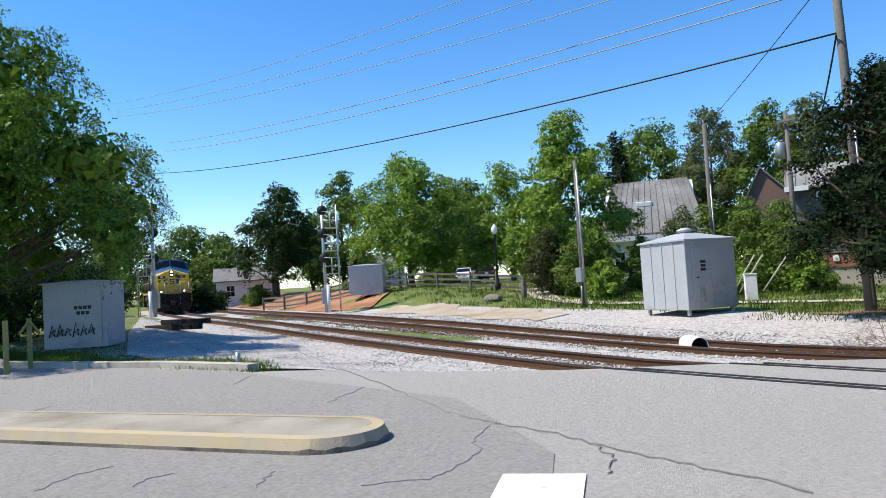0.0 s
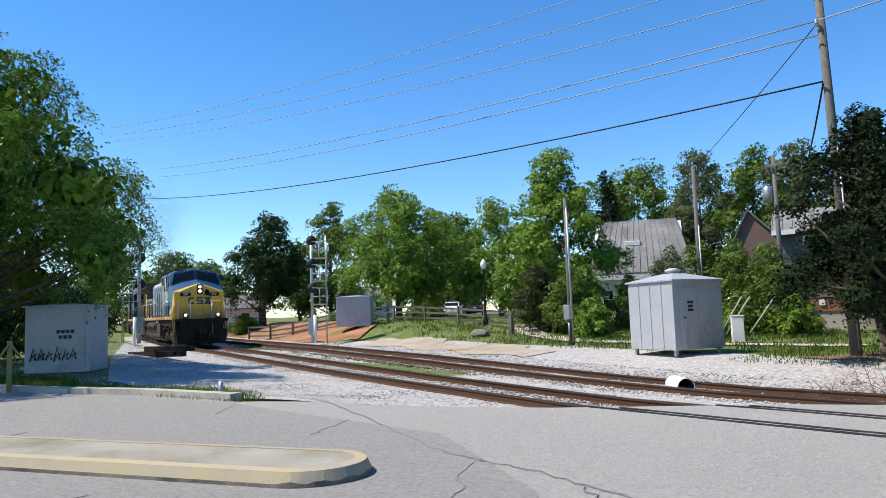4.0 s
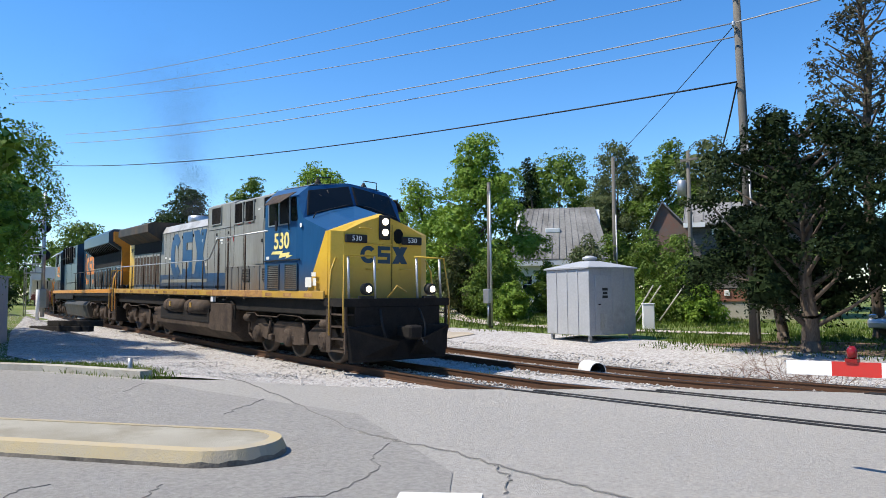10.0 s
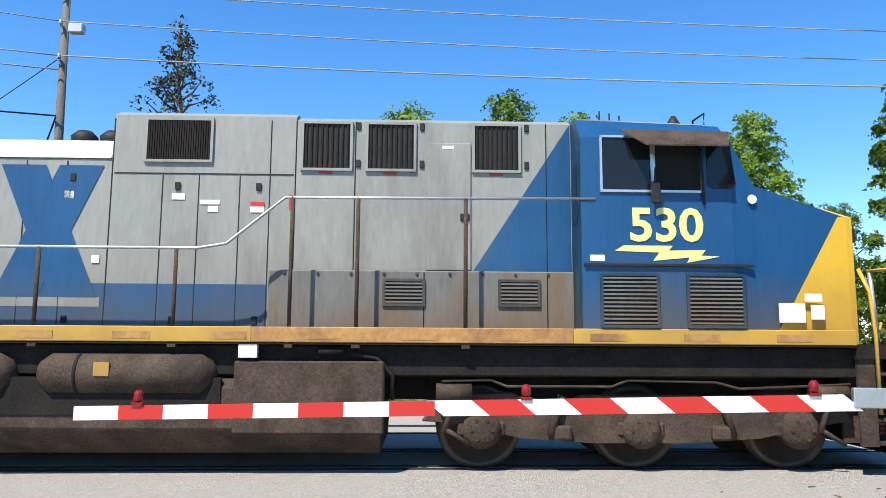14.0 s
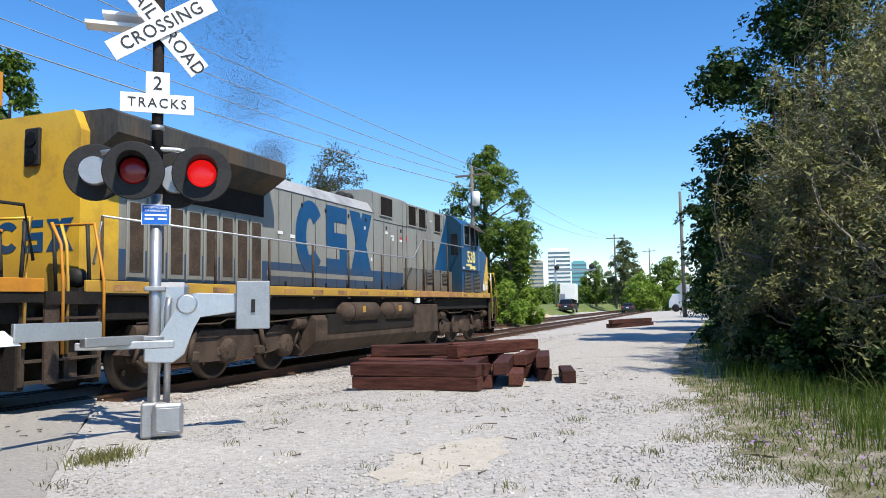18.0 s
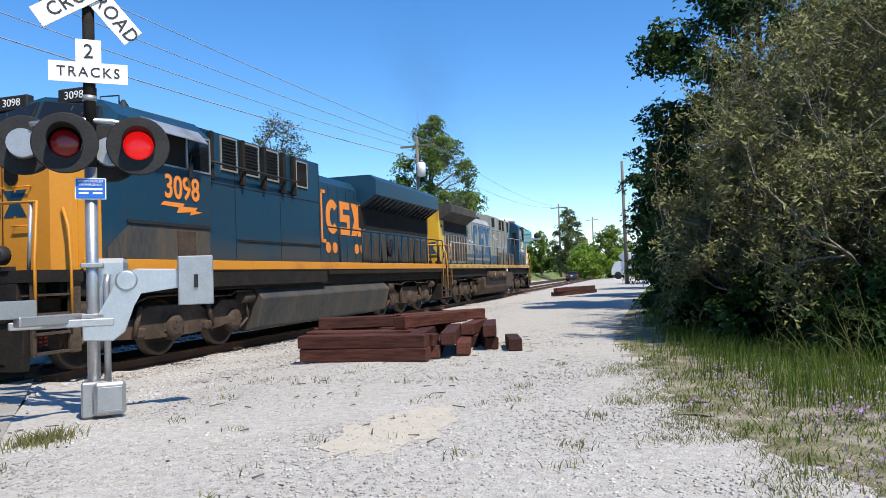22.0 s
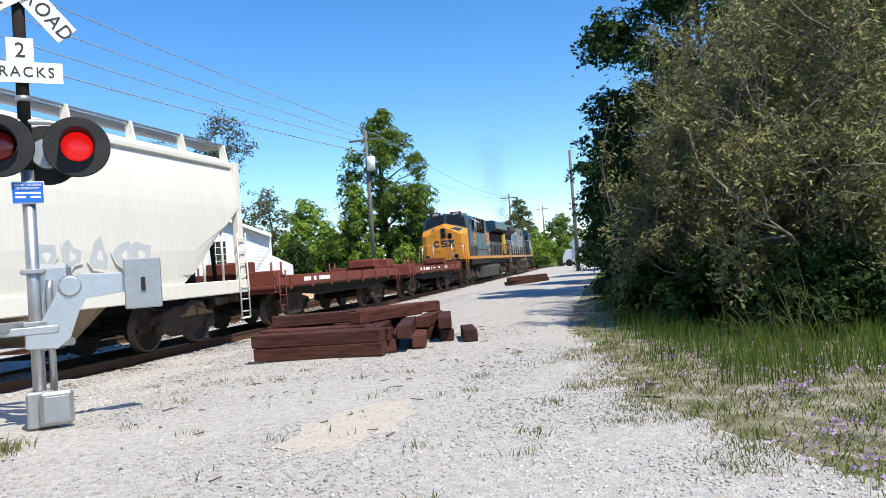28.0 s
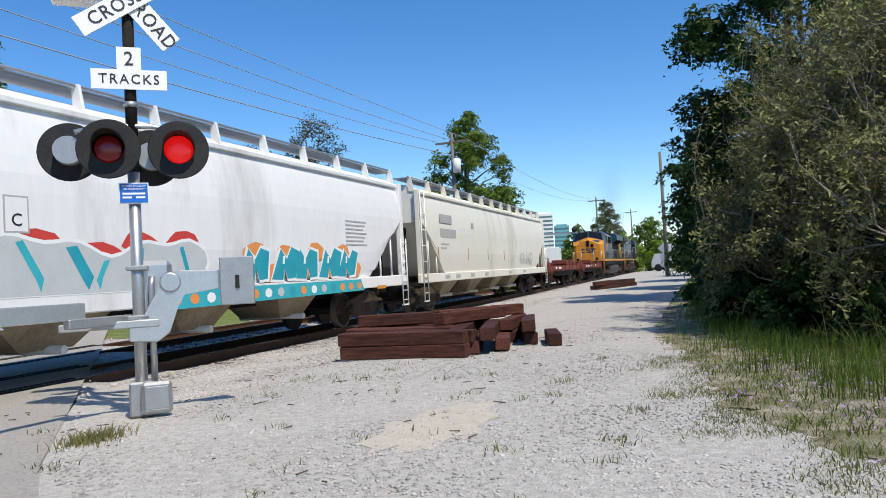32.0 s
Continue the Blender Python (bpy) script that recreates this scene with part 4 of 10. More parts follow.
def front_end(e, front, rail_mat, d=1, x=0.0, lamp=None):
    """Steps, plough, coupler, rails and lamps at an end; d=1 in front, -1 behind."""
    X = lambda v: x + d * v
    bx = lambda b, a0, y0, z0, a1, y1, z1, bv=0: box(b, min(X(a0), X(a1)), y0, z0, max(X(a0), X(a1)), y1, z1, bv)
    b = B()
    bx(b, 0.0, -1.48, 1.42, 0.95, 1.48, 1.60)
    bx(b, 0.60, -1.2, 0.6, 0.95, 1.2, 1.42, 0.02)
    part("end_platform", b, M["underframe"], e)
    b = B()
    if d > 0:
        prism(b, [(-1.42, 0.95), (-1.32, 0.16), (1.32, 0.16), (1.42, 0.95), (0.55, 1.0), (0.3, 0.62), (-0.3, 0.62), (-0.55, 1.0)], "x", X(0.86), X(1.02), 0.02)
        for s in (-1, 1):
            V = [(X(0.98), s * 0.25, 0.18), (X(1.35), s * 0.25, 0.62), (X(1.02), s * 1.42, 0.95), (X(0.98), s * 1.3, 0.16)]
            f = [b.verts.new(v) for v in V]
            g = [b.verts.new((v[0] - d * 0.04, v[1], v[2])) for v in V]
            b.faces.new(f)
            b.faces.new(g[::-1])
            for i in range(4):
                b.faces.new((f[i], g[i], g[(i + 1) % 4], f[(i + 1) % 4]))
    else:
        bx(b, 0.82, -1.4, 0.3, 0.95, 1.4, 0.95, 0.02)
    part("plough" if d > 0 else "pilot_plate", b, M["underframe"], e, "black steel snow plough" if d > 0 else "black pilot plate")
    coupler(e, X(0.95), d)
    for s in (-1, 1):
        b = B()
        bx(b, 0.02, min(s * 1.40, s * 1.44), 0.36, 0.24, max(s * 1.40, s * 1.44), 1.5)
        bx(b, 0.86, min(s * 1.40, s * 1.44), 0.36, 0.93, max(s * 1.40, s * 1.44), 1.5)
        bx(b, 0.02, min(s * 1.02, s * 1.06), 0.36, 0.93, max(s * 1.02, s * 1.06), 1.5)
        st = part("step_well", b, M["truck_brown"], e)
        for z in (0.38, 0.66, 0.94, 1.22):
            b = B()
            bx(b, 0.24, min(s * 1.04, s * 1.46), z, 0.88, max(s * 1.04, s * 1.46), z + 0.035)
            part("step", b, M["truck_brown"], st)
        if d > 0:
            for k in range(6):
                for j in range(3):
                    b = B()
                    bx(b, 0.29 + 0.10 * k, min(s * 1.061, s * 1.068), 0.47 + 0.055 * j, 0.35 + 0.10 * k, max(s * 1.061, s * 1.068), 0.50 + 0.055 * j)
                    part("red_step_mark", b, M["sign_red"], st)
        handrail(e, [(X(0.25), 1.49, 0.75), (X(0.25), 1.49, 1.7), (X(0.24), 1.44, 2.25), (X(0.20), 1.30, 2.55)], s, rail_mat, 0.024)
        handrail(e, [(X(0.92), 1.49, 0.85), (X(0.92), 1.49, 1.75), (X(0.80), 1.42, 2.58), (X(0.78), 0.55, 2.60)], s, rail_mat, 0.024)
        for y in (0.60, 1.30):
            part("end_rail_post", rod(B(), (X(0.84), s * y, 1.55), (X(0.78), s * y, 2.58), 0.03, n=6), M["steel_grey"] if d > 0 else M["black"], e)
        b = B()
        lathe(b, [(0.02, 0.0), (0.14, 0.02), (0.14, 0.16), (0.12, 0.18)] if d > 0 else [(0.12, -0.18), (0.14, -0.16), (0.14, -0.02), (0.02, 0.0)], 14, (X(0.86), s * 0.90, 1.82), "x")
        bx(b, 0.84, s * 0.90 - 0.17, 1.6, 0.98, s * 0.90 + 0.17, 1.66)
        hl = part("ditch_light", b, M["black"], e)
        b = B()
        lathe(b, [(0.075, 0.0), (0.075, d * 0.012)] if d > 0 else [(0.10, -0.012), (0.10, 0.0)], 14, (X(1.045), s * 0.90, 1.82), "x")
        part("lens", b, (lamp or M["lamp_on"]) if d > 0 else M["glass"], hl)
        b = B()
        pipe(b, [(X(0.98), s * 0.55, 1.35), (X(1.15), s * 0.6, 1.0), (X(1.22), s * 0.55, 0.7), (X(1.1), s * 0.5, 0.6)], 0.028)
        part("air_hose", b, M["rubber"], e)
    b = B()
    pipe(b, [(X(0.98), -0.35, 1.62), (X(1.15), -0.2, 1.9), (X(1.1), 0.1, 1.75)], 0.02)
    part("cut_lever", b, rail_mat, e)
def panel_lines(e, xs, z0, z1, y, s, material=None, w=0.012):
    for x in xs:
        part("panel_joint", box(B(), x - w / 2, min(s * y, s * (y + 0.006)), z0, x + w / 2, max(s * y, s * (y + 0.006)), z1), material or M["black"], e)


def latch_plates(e, pts, y, s, material, w=0.05, h=0.05):
    for x, z in pts:
        part("latch", box(B(), x - w, min(s * y, s * (y + 0.02)), z - h, x + w, max(s * y, s * (y + 0.02)), z + h, 0.006), material, e)


def plates(e, rows, y, s, material, name="notice_plate"):
    for x0, z0, x1, z1 in rows:
        part(name, box(B(), x0, min(s * y, s * (y + 0.005)), z0, x1, max(s * y, s * (y + 0.005)), z1), material, e)


def nose_fittings(e, front, mark, num, black, lamp=None, out=0.255):
    before = set(e.children)
    b = box(B(), 0.0, -0.16, 3.02, 0.06, 0.16, 3.62, 0.02)
    hl = part("headlight_box", b, black, e)
    for z in (3.46, 3.20):
        part("headlight", lathe(B(), [(0.085, 0.0), (0.085, 0.02), (0.07, 0.028)], 16, (0.06, 0, z), "x"), lamp or M["lamp_on"], hl, "round headlight")
    part("nose_door_window", prism(B(), [(0.28, 3.02), (0.36, 2.94), (0.46, 2.94), (0.54, 3.02), (0.54, 3.22), (0.46, 3.30), (0.36, 3.30), (0.28, 3.22)], "x", 0.012, 0.03), M["glass"], e)
    part("nose_door_joint", box(B(), 0.012, 0.22, 1.75, 0.018, 0.235, 3.4), black, e)
    for y in (-0.80, 0.80) if num else ():
        nb = part("number_board", box(B(), 0.0, y - 0.30, 2.92, 0.07, y + 0.30, 3.12, 0.02), black, e, "black number board")
        if num:
            letters("number", num, 0.17, M["sign_white"], nb, Matrix.Translation((0.074, y, 3.02)) @ pose(0, 0, 0, 0, 0, 90), 1.1)
    for y, z in ((-0.55, 3.28), (-0.35, 2.9), (-0.35, 2.3), (0.62, 2.9), (0.62, 2.3), (0.1, 2.9)):
        b = B()
        pipe(b, [(0.012, y - 0.16, z), (0.06, y - 0.16, z), (0.06, y + 0.16, z), (0.012, y + 0.16, z)], 0.012)
        part("grab_iron", b, front, e)
    seen = set(e.children)
    emblem(e, -0.66, 2.44, 0.66, 2.86, 0.0, -1, mark)
    for ob in set(e.children) - seen:
        ob.matrix_basis = pose(0.006, 0, 0, 0, 0, 90)
    for ob in set(e.children) - before:
        ob.location.x += out


def engine_530():
    e = thing("locomotive", "blue, grey and yellow diesel locomotive numbered 530 with lit headlights", "locomotive")
    blue, grey, yellow, black = M["loco_blue"], M["loco_grey"], M["loco_yellow"], M["black"]
    # frame, deck and side sill
    b = box(B(), -19.9, -1.35, 1.18, 0.3, 1.35, 1.56, 0.02)
    box(b, -19.9, -0.6, 0.85, 0.6, 0.6, 1.2, 0.02)
    part("underframe", b, M["underframe"], e)
    part("walkway", box(B(), -19.9, -1.5, 1.56, 0.0, 1.5, 1.61), M["underframe"], e)
    for s in (-1, 1):
        for i, (x0, x1, m) in enumerate(((-19.9, -7.4, yellow), (-7.4, -3.5, M["rust_sill"]), (-3.5, 0.0, yellow))):
            part("side_sill", box(B(), x0, min(s * 1.46, s * 1.512), 1.585, x1, max(s * 1.46, s * 1.512), 1.77, 0.008), m, e, "rusty yellow side sill" if i == 1 else "yellow side sill")
        for x in np.arange(-19.4, -0.4, 1.15):
            part("sill_plate", box(B(), x, min(s * 1.51, s * 1.517), 1.62, x + 0.45, max(s * 1.51, s * 1.517), 1.71), M["rust_sill"], e)
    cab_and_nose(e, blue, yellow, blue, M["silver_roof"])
    nose_fittings(e, yellow, M["loco_navy"], "530", black)
    front_end(e, yellow, M["loco_yellow"])
    front_end(e, yellow, M["loco_yellow"], -1, -19.95)
    for s in (-1, 1):
        cab_window(e, (-3.14, -2.47, -1.84, -1.78, -1.42), 3.47, 4.20, s, M["truck_brown"], M["aluminium"])
    s = -1
    for x0, x1 in ((-3.13, -2.47), (-2.06, -1.4)):
        grille(e, x0, 1.82, x1, 2.42, 1.50, s, False, 12, "blue grille with black slats")
    part("drip_rail", box(B(), -3.36, s * 1.54, 2.54, -1.25, s * 1.5, 2.57), black, e)
    letters("number", "530", 0.58, M["white_number"], e, pose(-2.32, -1.508, 3.04), 1.08, "pale yellow number", 0.014)
    bolt_flash(e, -2.31, 2.70, 1.32, 1.502, s, M["white_number"])
    plates(e, [(-3.28, 2.60, -3.10, 2.68), (-0.95, 1.86, -0.62, 2.10), (-0.55, 1.90, -0.38, 2.08), (-0.62, 2.12, -0.40, 2.22)], 1.500, s, M["hopper_cream"])
    b = lathe(B(), [(0.058, -1.508), (0.058, -1.50)], 14, (-1.22, 0, 3.40), "y")
    part("white_disc", b, M["white_paint"], e)
    # rear wall of the cab with its door
    b = prism(B(), [(-1.5, 1.6), (1.5, 1.6), (1.5, 4.18), (1.16, 4.5), (0, 4.66), (-1.16, 4.5), (-1.5, 4.18)], "x", -3.39, -3.382)
    part("cab_rear_wall", b, M["loco_navy"], e)
    part("cab_door", prism(B(), [(-1.42, 1.65), (-1.02, 1.65), (-1.02, 4.0), (-1.1, 4.1), (-1.34, 4.1), (-1.42, 4.0)], "x", -3.40, -3.391), M["loco_navy"], e)
    part("cab_door_window", box(B(), -3.406, -1.36, 3.1, -3.40, -1.1, 3.85), M["glass"], e)
    # hood behind the cab
    h1 = hull(0.95, 1.6, 4.50, 0.80, 4.58, 4.62)
    part("hood_front", loft(B(), [(-3.39, h1), (-7.03, h1)]), grey, e)
    h2 = hull(0.952, 1.6, 4.55, 0.80, 4.63, 4.67)
    part("hood_middle", loft(B(), [(-7.03, h2), (-9.41, h2)]), grey, e)
    h3 = hull(0.95, 1.6, 3.98, 0.78, 4.22, 4.32)
    part("hood_engine", loft(B(), [(-9.41, h3), (-14.7, h3)]), grey, e)
    b = loft(B(), [(-9.43, [(-0.97, 3.96), (-0.80, 4.235), (0, 4.335), (0.80, 4.235), (0.97, 3.96), (0.96, 3.95), (0, 4.30), (-0.96, 3.95)]), (-14.68, [(-0.97, 3.96), (-0.80, 4.235), (0, 4.335), (0.80, 4.235), (0.97, 3.96), (0.96, 3.95), (0, 4.30), (-0.96, 3.95)])])
    part("hood_roof", b, M["silver_roof"], e, "smoke-stained silver hood top")
    part("hood_radiator", box(B(), -19.5, -0.95, 1.6, -14.7, 0.95, 3.72), grey, e)
    # nearer wing in the dark panel colour, farther one in the hood's grey
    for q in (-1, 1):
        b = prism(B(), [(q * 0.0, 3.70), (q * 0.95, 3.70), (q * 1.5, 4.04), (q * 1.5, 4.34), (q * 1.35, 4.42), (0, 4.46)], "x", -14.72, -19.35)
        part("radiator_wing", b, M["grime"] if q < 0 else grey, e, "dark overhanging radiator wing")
    b = prism(B(), [(-0.952, 1.6), (0.952, 1.6), (0.952, 4.1), (0.8, 4.42), (-0.8, 4.42), (-0.952, 4.1)], "x", -19.35, -19.52)
    part("rear_wall", b, yellow, e)
    part("rear_corner", box(B(), -19.5, -0.956, 1.62, -18.75, 0.956, 3.9), yellow, e, "yellow rear corner of the hood")
    letters("number", "530", 0.22, M["sign_black"], e, pose(-19.1, -0.962, 3.45), 1.0)
    seen = set(e.children)
    emblem(e, -0.80, 2.25, 0.80, 2.75, 0.0, -1, blue)
    for ob in set(e.children) - seen:
        ob.matrix_basis = pose(-19.521, 0, 0, 0, 0, -90)
    hl = part("rear_headlight_box", box(B(), -19.58, -0.16, 3.6, -19.52, 0.16, 4.2, 0.02), black, e)
    for z in (3.75, 4.02):
        part("headlight", lathe(B(), [(0.11, -0.02), (0.11, 0.0)], 14, (-19.585, 0, z), "x"), M["glass"], hl)
    for q in (-1, 1):
        part("blue_band", box(B(), -19.0 + 0.25, min(q * 0.952, q * 0.957), 1.62, -7.35, max(q * 0.952, q * 0.957), 2.32), blue, e, "blue band along the hood")
        part("grey_stripe", box(B(), -14.6, min(q * 0.956, q * 0.960), 2.02, -9.47, max(q * 0.956, q * 0.960), 2.14), grey, e)
    part("blue_flash", slab([(-3.40, 4.50), (-3.40, 2.42), (-4.70, 2.50)], 0.951, 0.005, s), blue, e, "slanted blue field on the grey hood")
    part("equipment_box", box(B(), -7.30, -1.12, 1.61, -3.40, -0.9, 2.50, 0.015), M["sooty_grey"], e, "soot-streaked lower equipment box")
    part("equipment_box", box(B(), -7.30, 0.9, 1.61, -3.40, 1.12, 2.50, 0.015), M["sooty_grey"], e, "soot-streaked lower equipment box")
    panel_lines(e, (-3.75, -5.33, -6.2), 1.64, 2.48, 1.12, s, M["underframe"])
    latch_plates(e, [(x, z) for x in np.arange(-7.1, -3.5, 0.42) for z in (2.46,)], 1.12, s, M["grime"], 0.018, 0.018)
    latch_plates(e, [(x, 1.68) for x in np.arange(-7.1, -3.5, 0.42)], 1.12, s, M["rust_sill"], 0.018, 0.018)
    for x0, x1 in ((-5.82, -5.35), (-4.35, -3.88)):
        grille(e, x0, 2.08, x1, 2.36, 1.12, s, False, 6)
    for x0, x1 in ((-6.93, -6.32), (-6.08, -5.48), (-4.67, -4.09)):
        grille(e, x0, 3.86, x1, 4.46, 0.955, s, True, 9)
        latch_plates(e, [(x1 + 0.11, 4.44), (x1 + 0.11, 3.93)], 0.952, s, black, 0.03, 0.05)
        part("red_notice", box(B(), x0 + 0.2, -0.962, 3.79, x0 + 0.38, -0.953, 3.825), M["sign_red"], e)
    grille(e, -8.97, 3.95, -8.15, 4.48, 0.956, s, True, 26)
    part("hood_door", box(B(), -5.31, -0.975, 2.52, -4.72, -0.952, 4.22, 0.008), grey, e)
    latch_plates(e, [(-4.80, 3.22)], 0.975, s, black, 0.06, 0.05)
    plates(e, [(-5.1, 4.14, -4.95, 4.18)], 0.975, s, M["white_paint"])
    panel_lines(e, (-3.72, -6.25, -7.03, -7.36), 2.5, 4.5, 0.952, s, M["underframe"])
    panel_lines(e, (-7.36, -7.75, -8.28, -8.75), 1.7, 3.75, 0.953, s)
    panel_lines(e, (-9.41,), 1.62, 4.5, 0.954, s)
    panel_lines(e, [-9.47 - 0.52 * i for i in range(1, 10)], 1.66, 3.92, 0.954, s)
    part("panel_joint", box(B(), -9.38, -0.96, 3.76, -7.05, -0.952, 3.775), black, e)
    part("panel_joint", box(B(), -14.7, -0.962, 3.95, -9.43, -0.95, 3.965), black, e)
    latch_plates(e, [(-8.55, 3.6), (-8.55, 1.86), (-7.5, 3.6), (-7.5, 1.86), (-9.9, 3.7), (-10.9, 3.7), (-12.1, 3.7), (-13.2, 3.7), (-9.9, 1.86), (-12.1, 1.86), (-13.9, 1.86), (-11.0, 1.86)], 0.957, s, black, 0.035, 0.05)
    plates(e, [(-8.62, 3.42, -8.45, 3.5), (-8.25, 3.36, -8.0, 3.42), (-8.15, 3.26, -8.02, 3.34), (-7.6, 3.26, -7.42, 3.38), (-10.0, 3.42, -9.88, 3.52), (-9.6, 2.58, -9.5, 2.68), (-13.7, 2.9, -13.5, 2.98), (-14.2, 2.95, -14.0, 3.02)], 0.957, s, M["white_paint"])
    plates(e, [(-7.6, 3.34, -7.42, 3.40), (-7.1, 3.30, -7.06, 3.5)], 0.960, s, M["sign_red"])
    emblem(e, -13.45, 2.14, -9.60, 3.86, 0.957, s, blue)
    # radiator doors under the wing
    for i in range(8):
        x = -18.6 + 0.48 * i
        part("radiator_door", box(B(), x, -0.985, 1.75, x + 0.42, -0.952, 3.2, 0.01), M["loco_grey"], e)
        part("radiator_mesh", box(B(), x + 0.06, -0.992, 1.95, x + 0.36, -0.986, 3.1), M["truck_brown"], e, "rusty mesh panel")
    # near-black plate painted in for the shade below the radiator wing
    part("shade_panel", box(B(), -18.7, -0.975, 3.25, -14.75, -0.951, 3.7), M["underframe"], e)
    lathe_b = lathe(B(), [(0.40, 4.30), (0.42, 4.42), (0.42, 4.62), (0.36, 4.64), (0.34, 4.5)], 18, (-13.3, 0.05, 0), "z")
    part("exhaust_pipe", lathe_b, M["aluminium"], e, "bright metal exhaust stack")
    for x in (-9.7, -10.1):
        part("roof_cap", lathe(B(), [(0.16, 4.25), (0.18, 4.42), (0.1, 4.5)], 12, (x, -0.3, 0), "z"), black, e)
    # handrails beside the hood
    for q in (-1, 1):
        xs = [-8.35, -10.0, -11.9, -13.6, -15.3, -17.0, -18.6, -19.6]
        handrail(e, [(-19.75, 1.48, 2.0), (-19.6, 1.48, 2.72), (-8.1, 1.48, 2.72), (-7.75, 1.48, 2.78), (-7.05, 1.48, 3.36), (-3.2, 1.5, 3.38)], q, M["steel_grey"], 0.020, [(x, 1.48, 2.72) for x in xs] + [(x, 1.48, 3.37) for x in (-6.96, -6.15, -4.82)], post_material=M["truck_brown"])
    # fuel tank with air reservoirs in its side
    b = prism(B(), [(-1.32, 1.15), (-1.45, 1.05), (-1.45, 0.55), (-1.05, 0.22), (1.05, 0.22), (1.45, 0.55), (1.45, 1.05), (1.32, 1.15)], "x", -13.4, -5.85, 0.02)
    part("fuel_tank", b, M["truck_brown"], e, "dusty brown fuel tank")
    # flat dark plate imitating a shaded recess behind the air tanks
    part("tank_recess", box(B(), -12.9, -1.47, 0.72, -7.75, -1.40, 1.16), M["underframe"], e)
    for q in (-1, 1):
        for x0, x1 in ((-12.3, -10.2), (-9.95, -7.82)):
            b = lathe(B(), [(0.02, x0), (0.16, x0 + 0.05), (0.25, x0 + 0.18), (0.25, x1 - 0.18), (0.16, x1 - 0.05), (0.02, x1)], 18, (0, q * 1.36, 1.2), "x")
            part("air_reservoir", b, M["truck_brown"], e, "dusty brown air tank")
            part("tank_strap", lathe(B(), [(0.255, x0 + 0.5), (0.255, x0 + 0.54)], 18, (0, q * 1.36, 1.2), "x"), M["underframe"], e)
    part("yellow_tag", box(B(), -9.2, -1.618, 1.18, -9.02, -1.60, 1.34), M["loco_yellow"], e)
    part("yellow_tag", box(B(), -11.4, -1.618, 1.18, -11.25, -1.60, 1.34), M["loco_yellow"], e)
    part("battery_box", box(B(), -7.60, -1.47, 0.5, -5.80, -1.2, 1.36, 0.02), M["truck_brown"], e)
    part("gauge_box", box(B(), -7.55, -1.49, 1.40, -7.33, -1.40, 1.58), M["white_paint"], e)
    b = B()
    pipe(b, [(-6.2, -1.4, 1.45), (-5.9, -1.4, 1.40), (-5.7, -1.4, 1.2), (-5.7, -1.4, 0.9)], 0.03)
    rod(b, (-6.6, -1.42, 1.48), (-6.3, -1.42, 1.48), 0.05, n=8)
    part("filler_pipe", b, M["underframe"], e)
    engine_truck(e, -2.6)
    engine_truck(e, -16.2)
    rolls(e, 0.0, 2.6, 16.2)
    return e


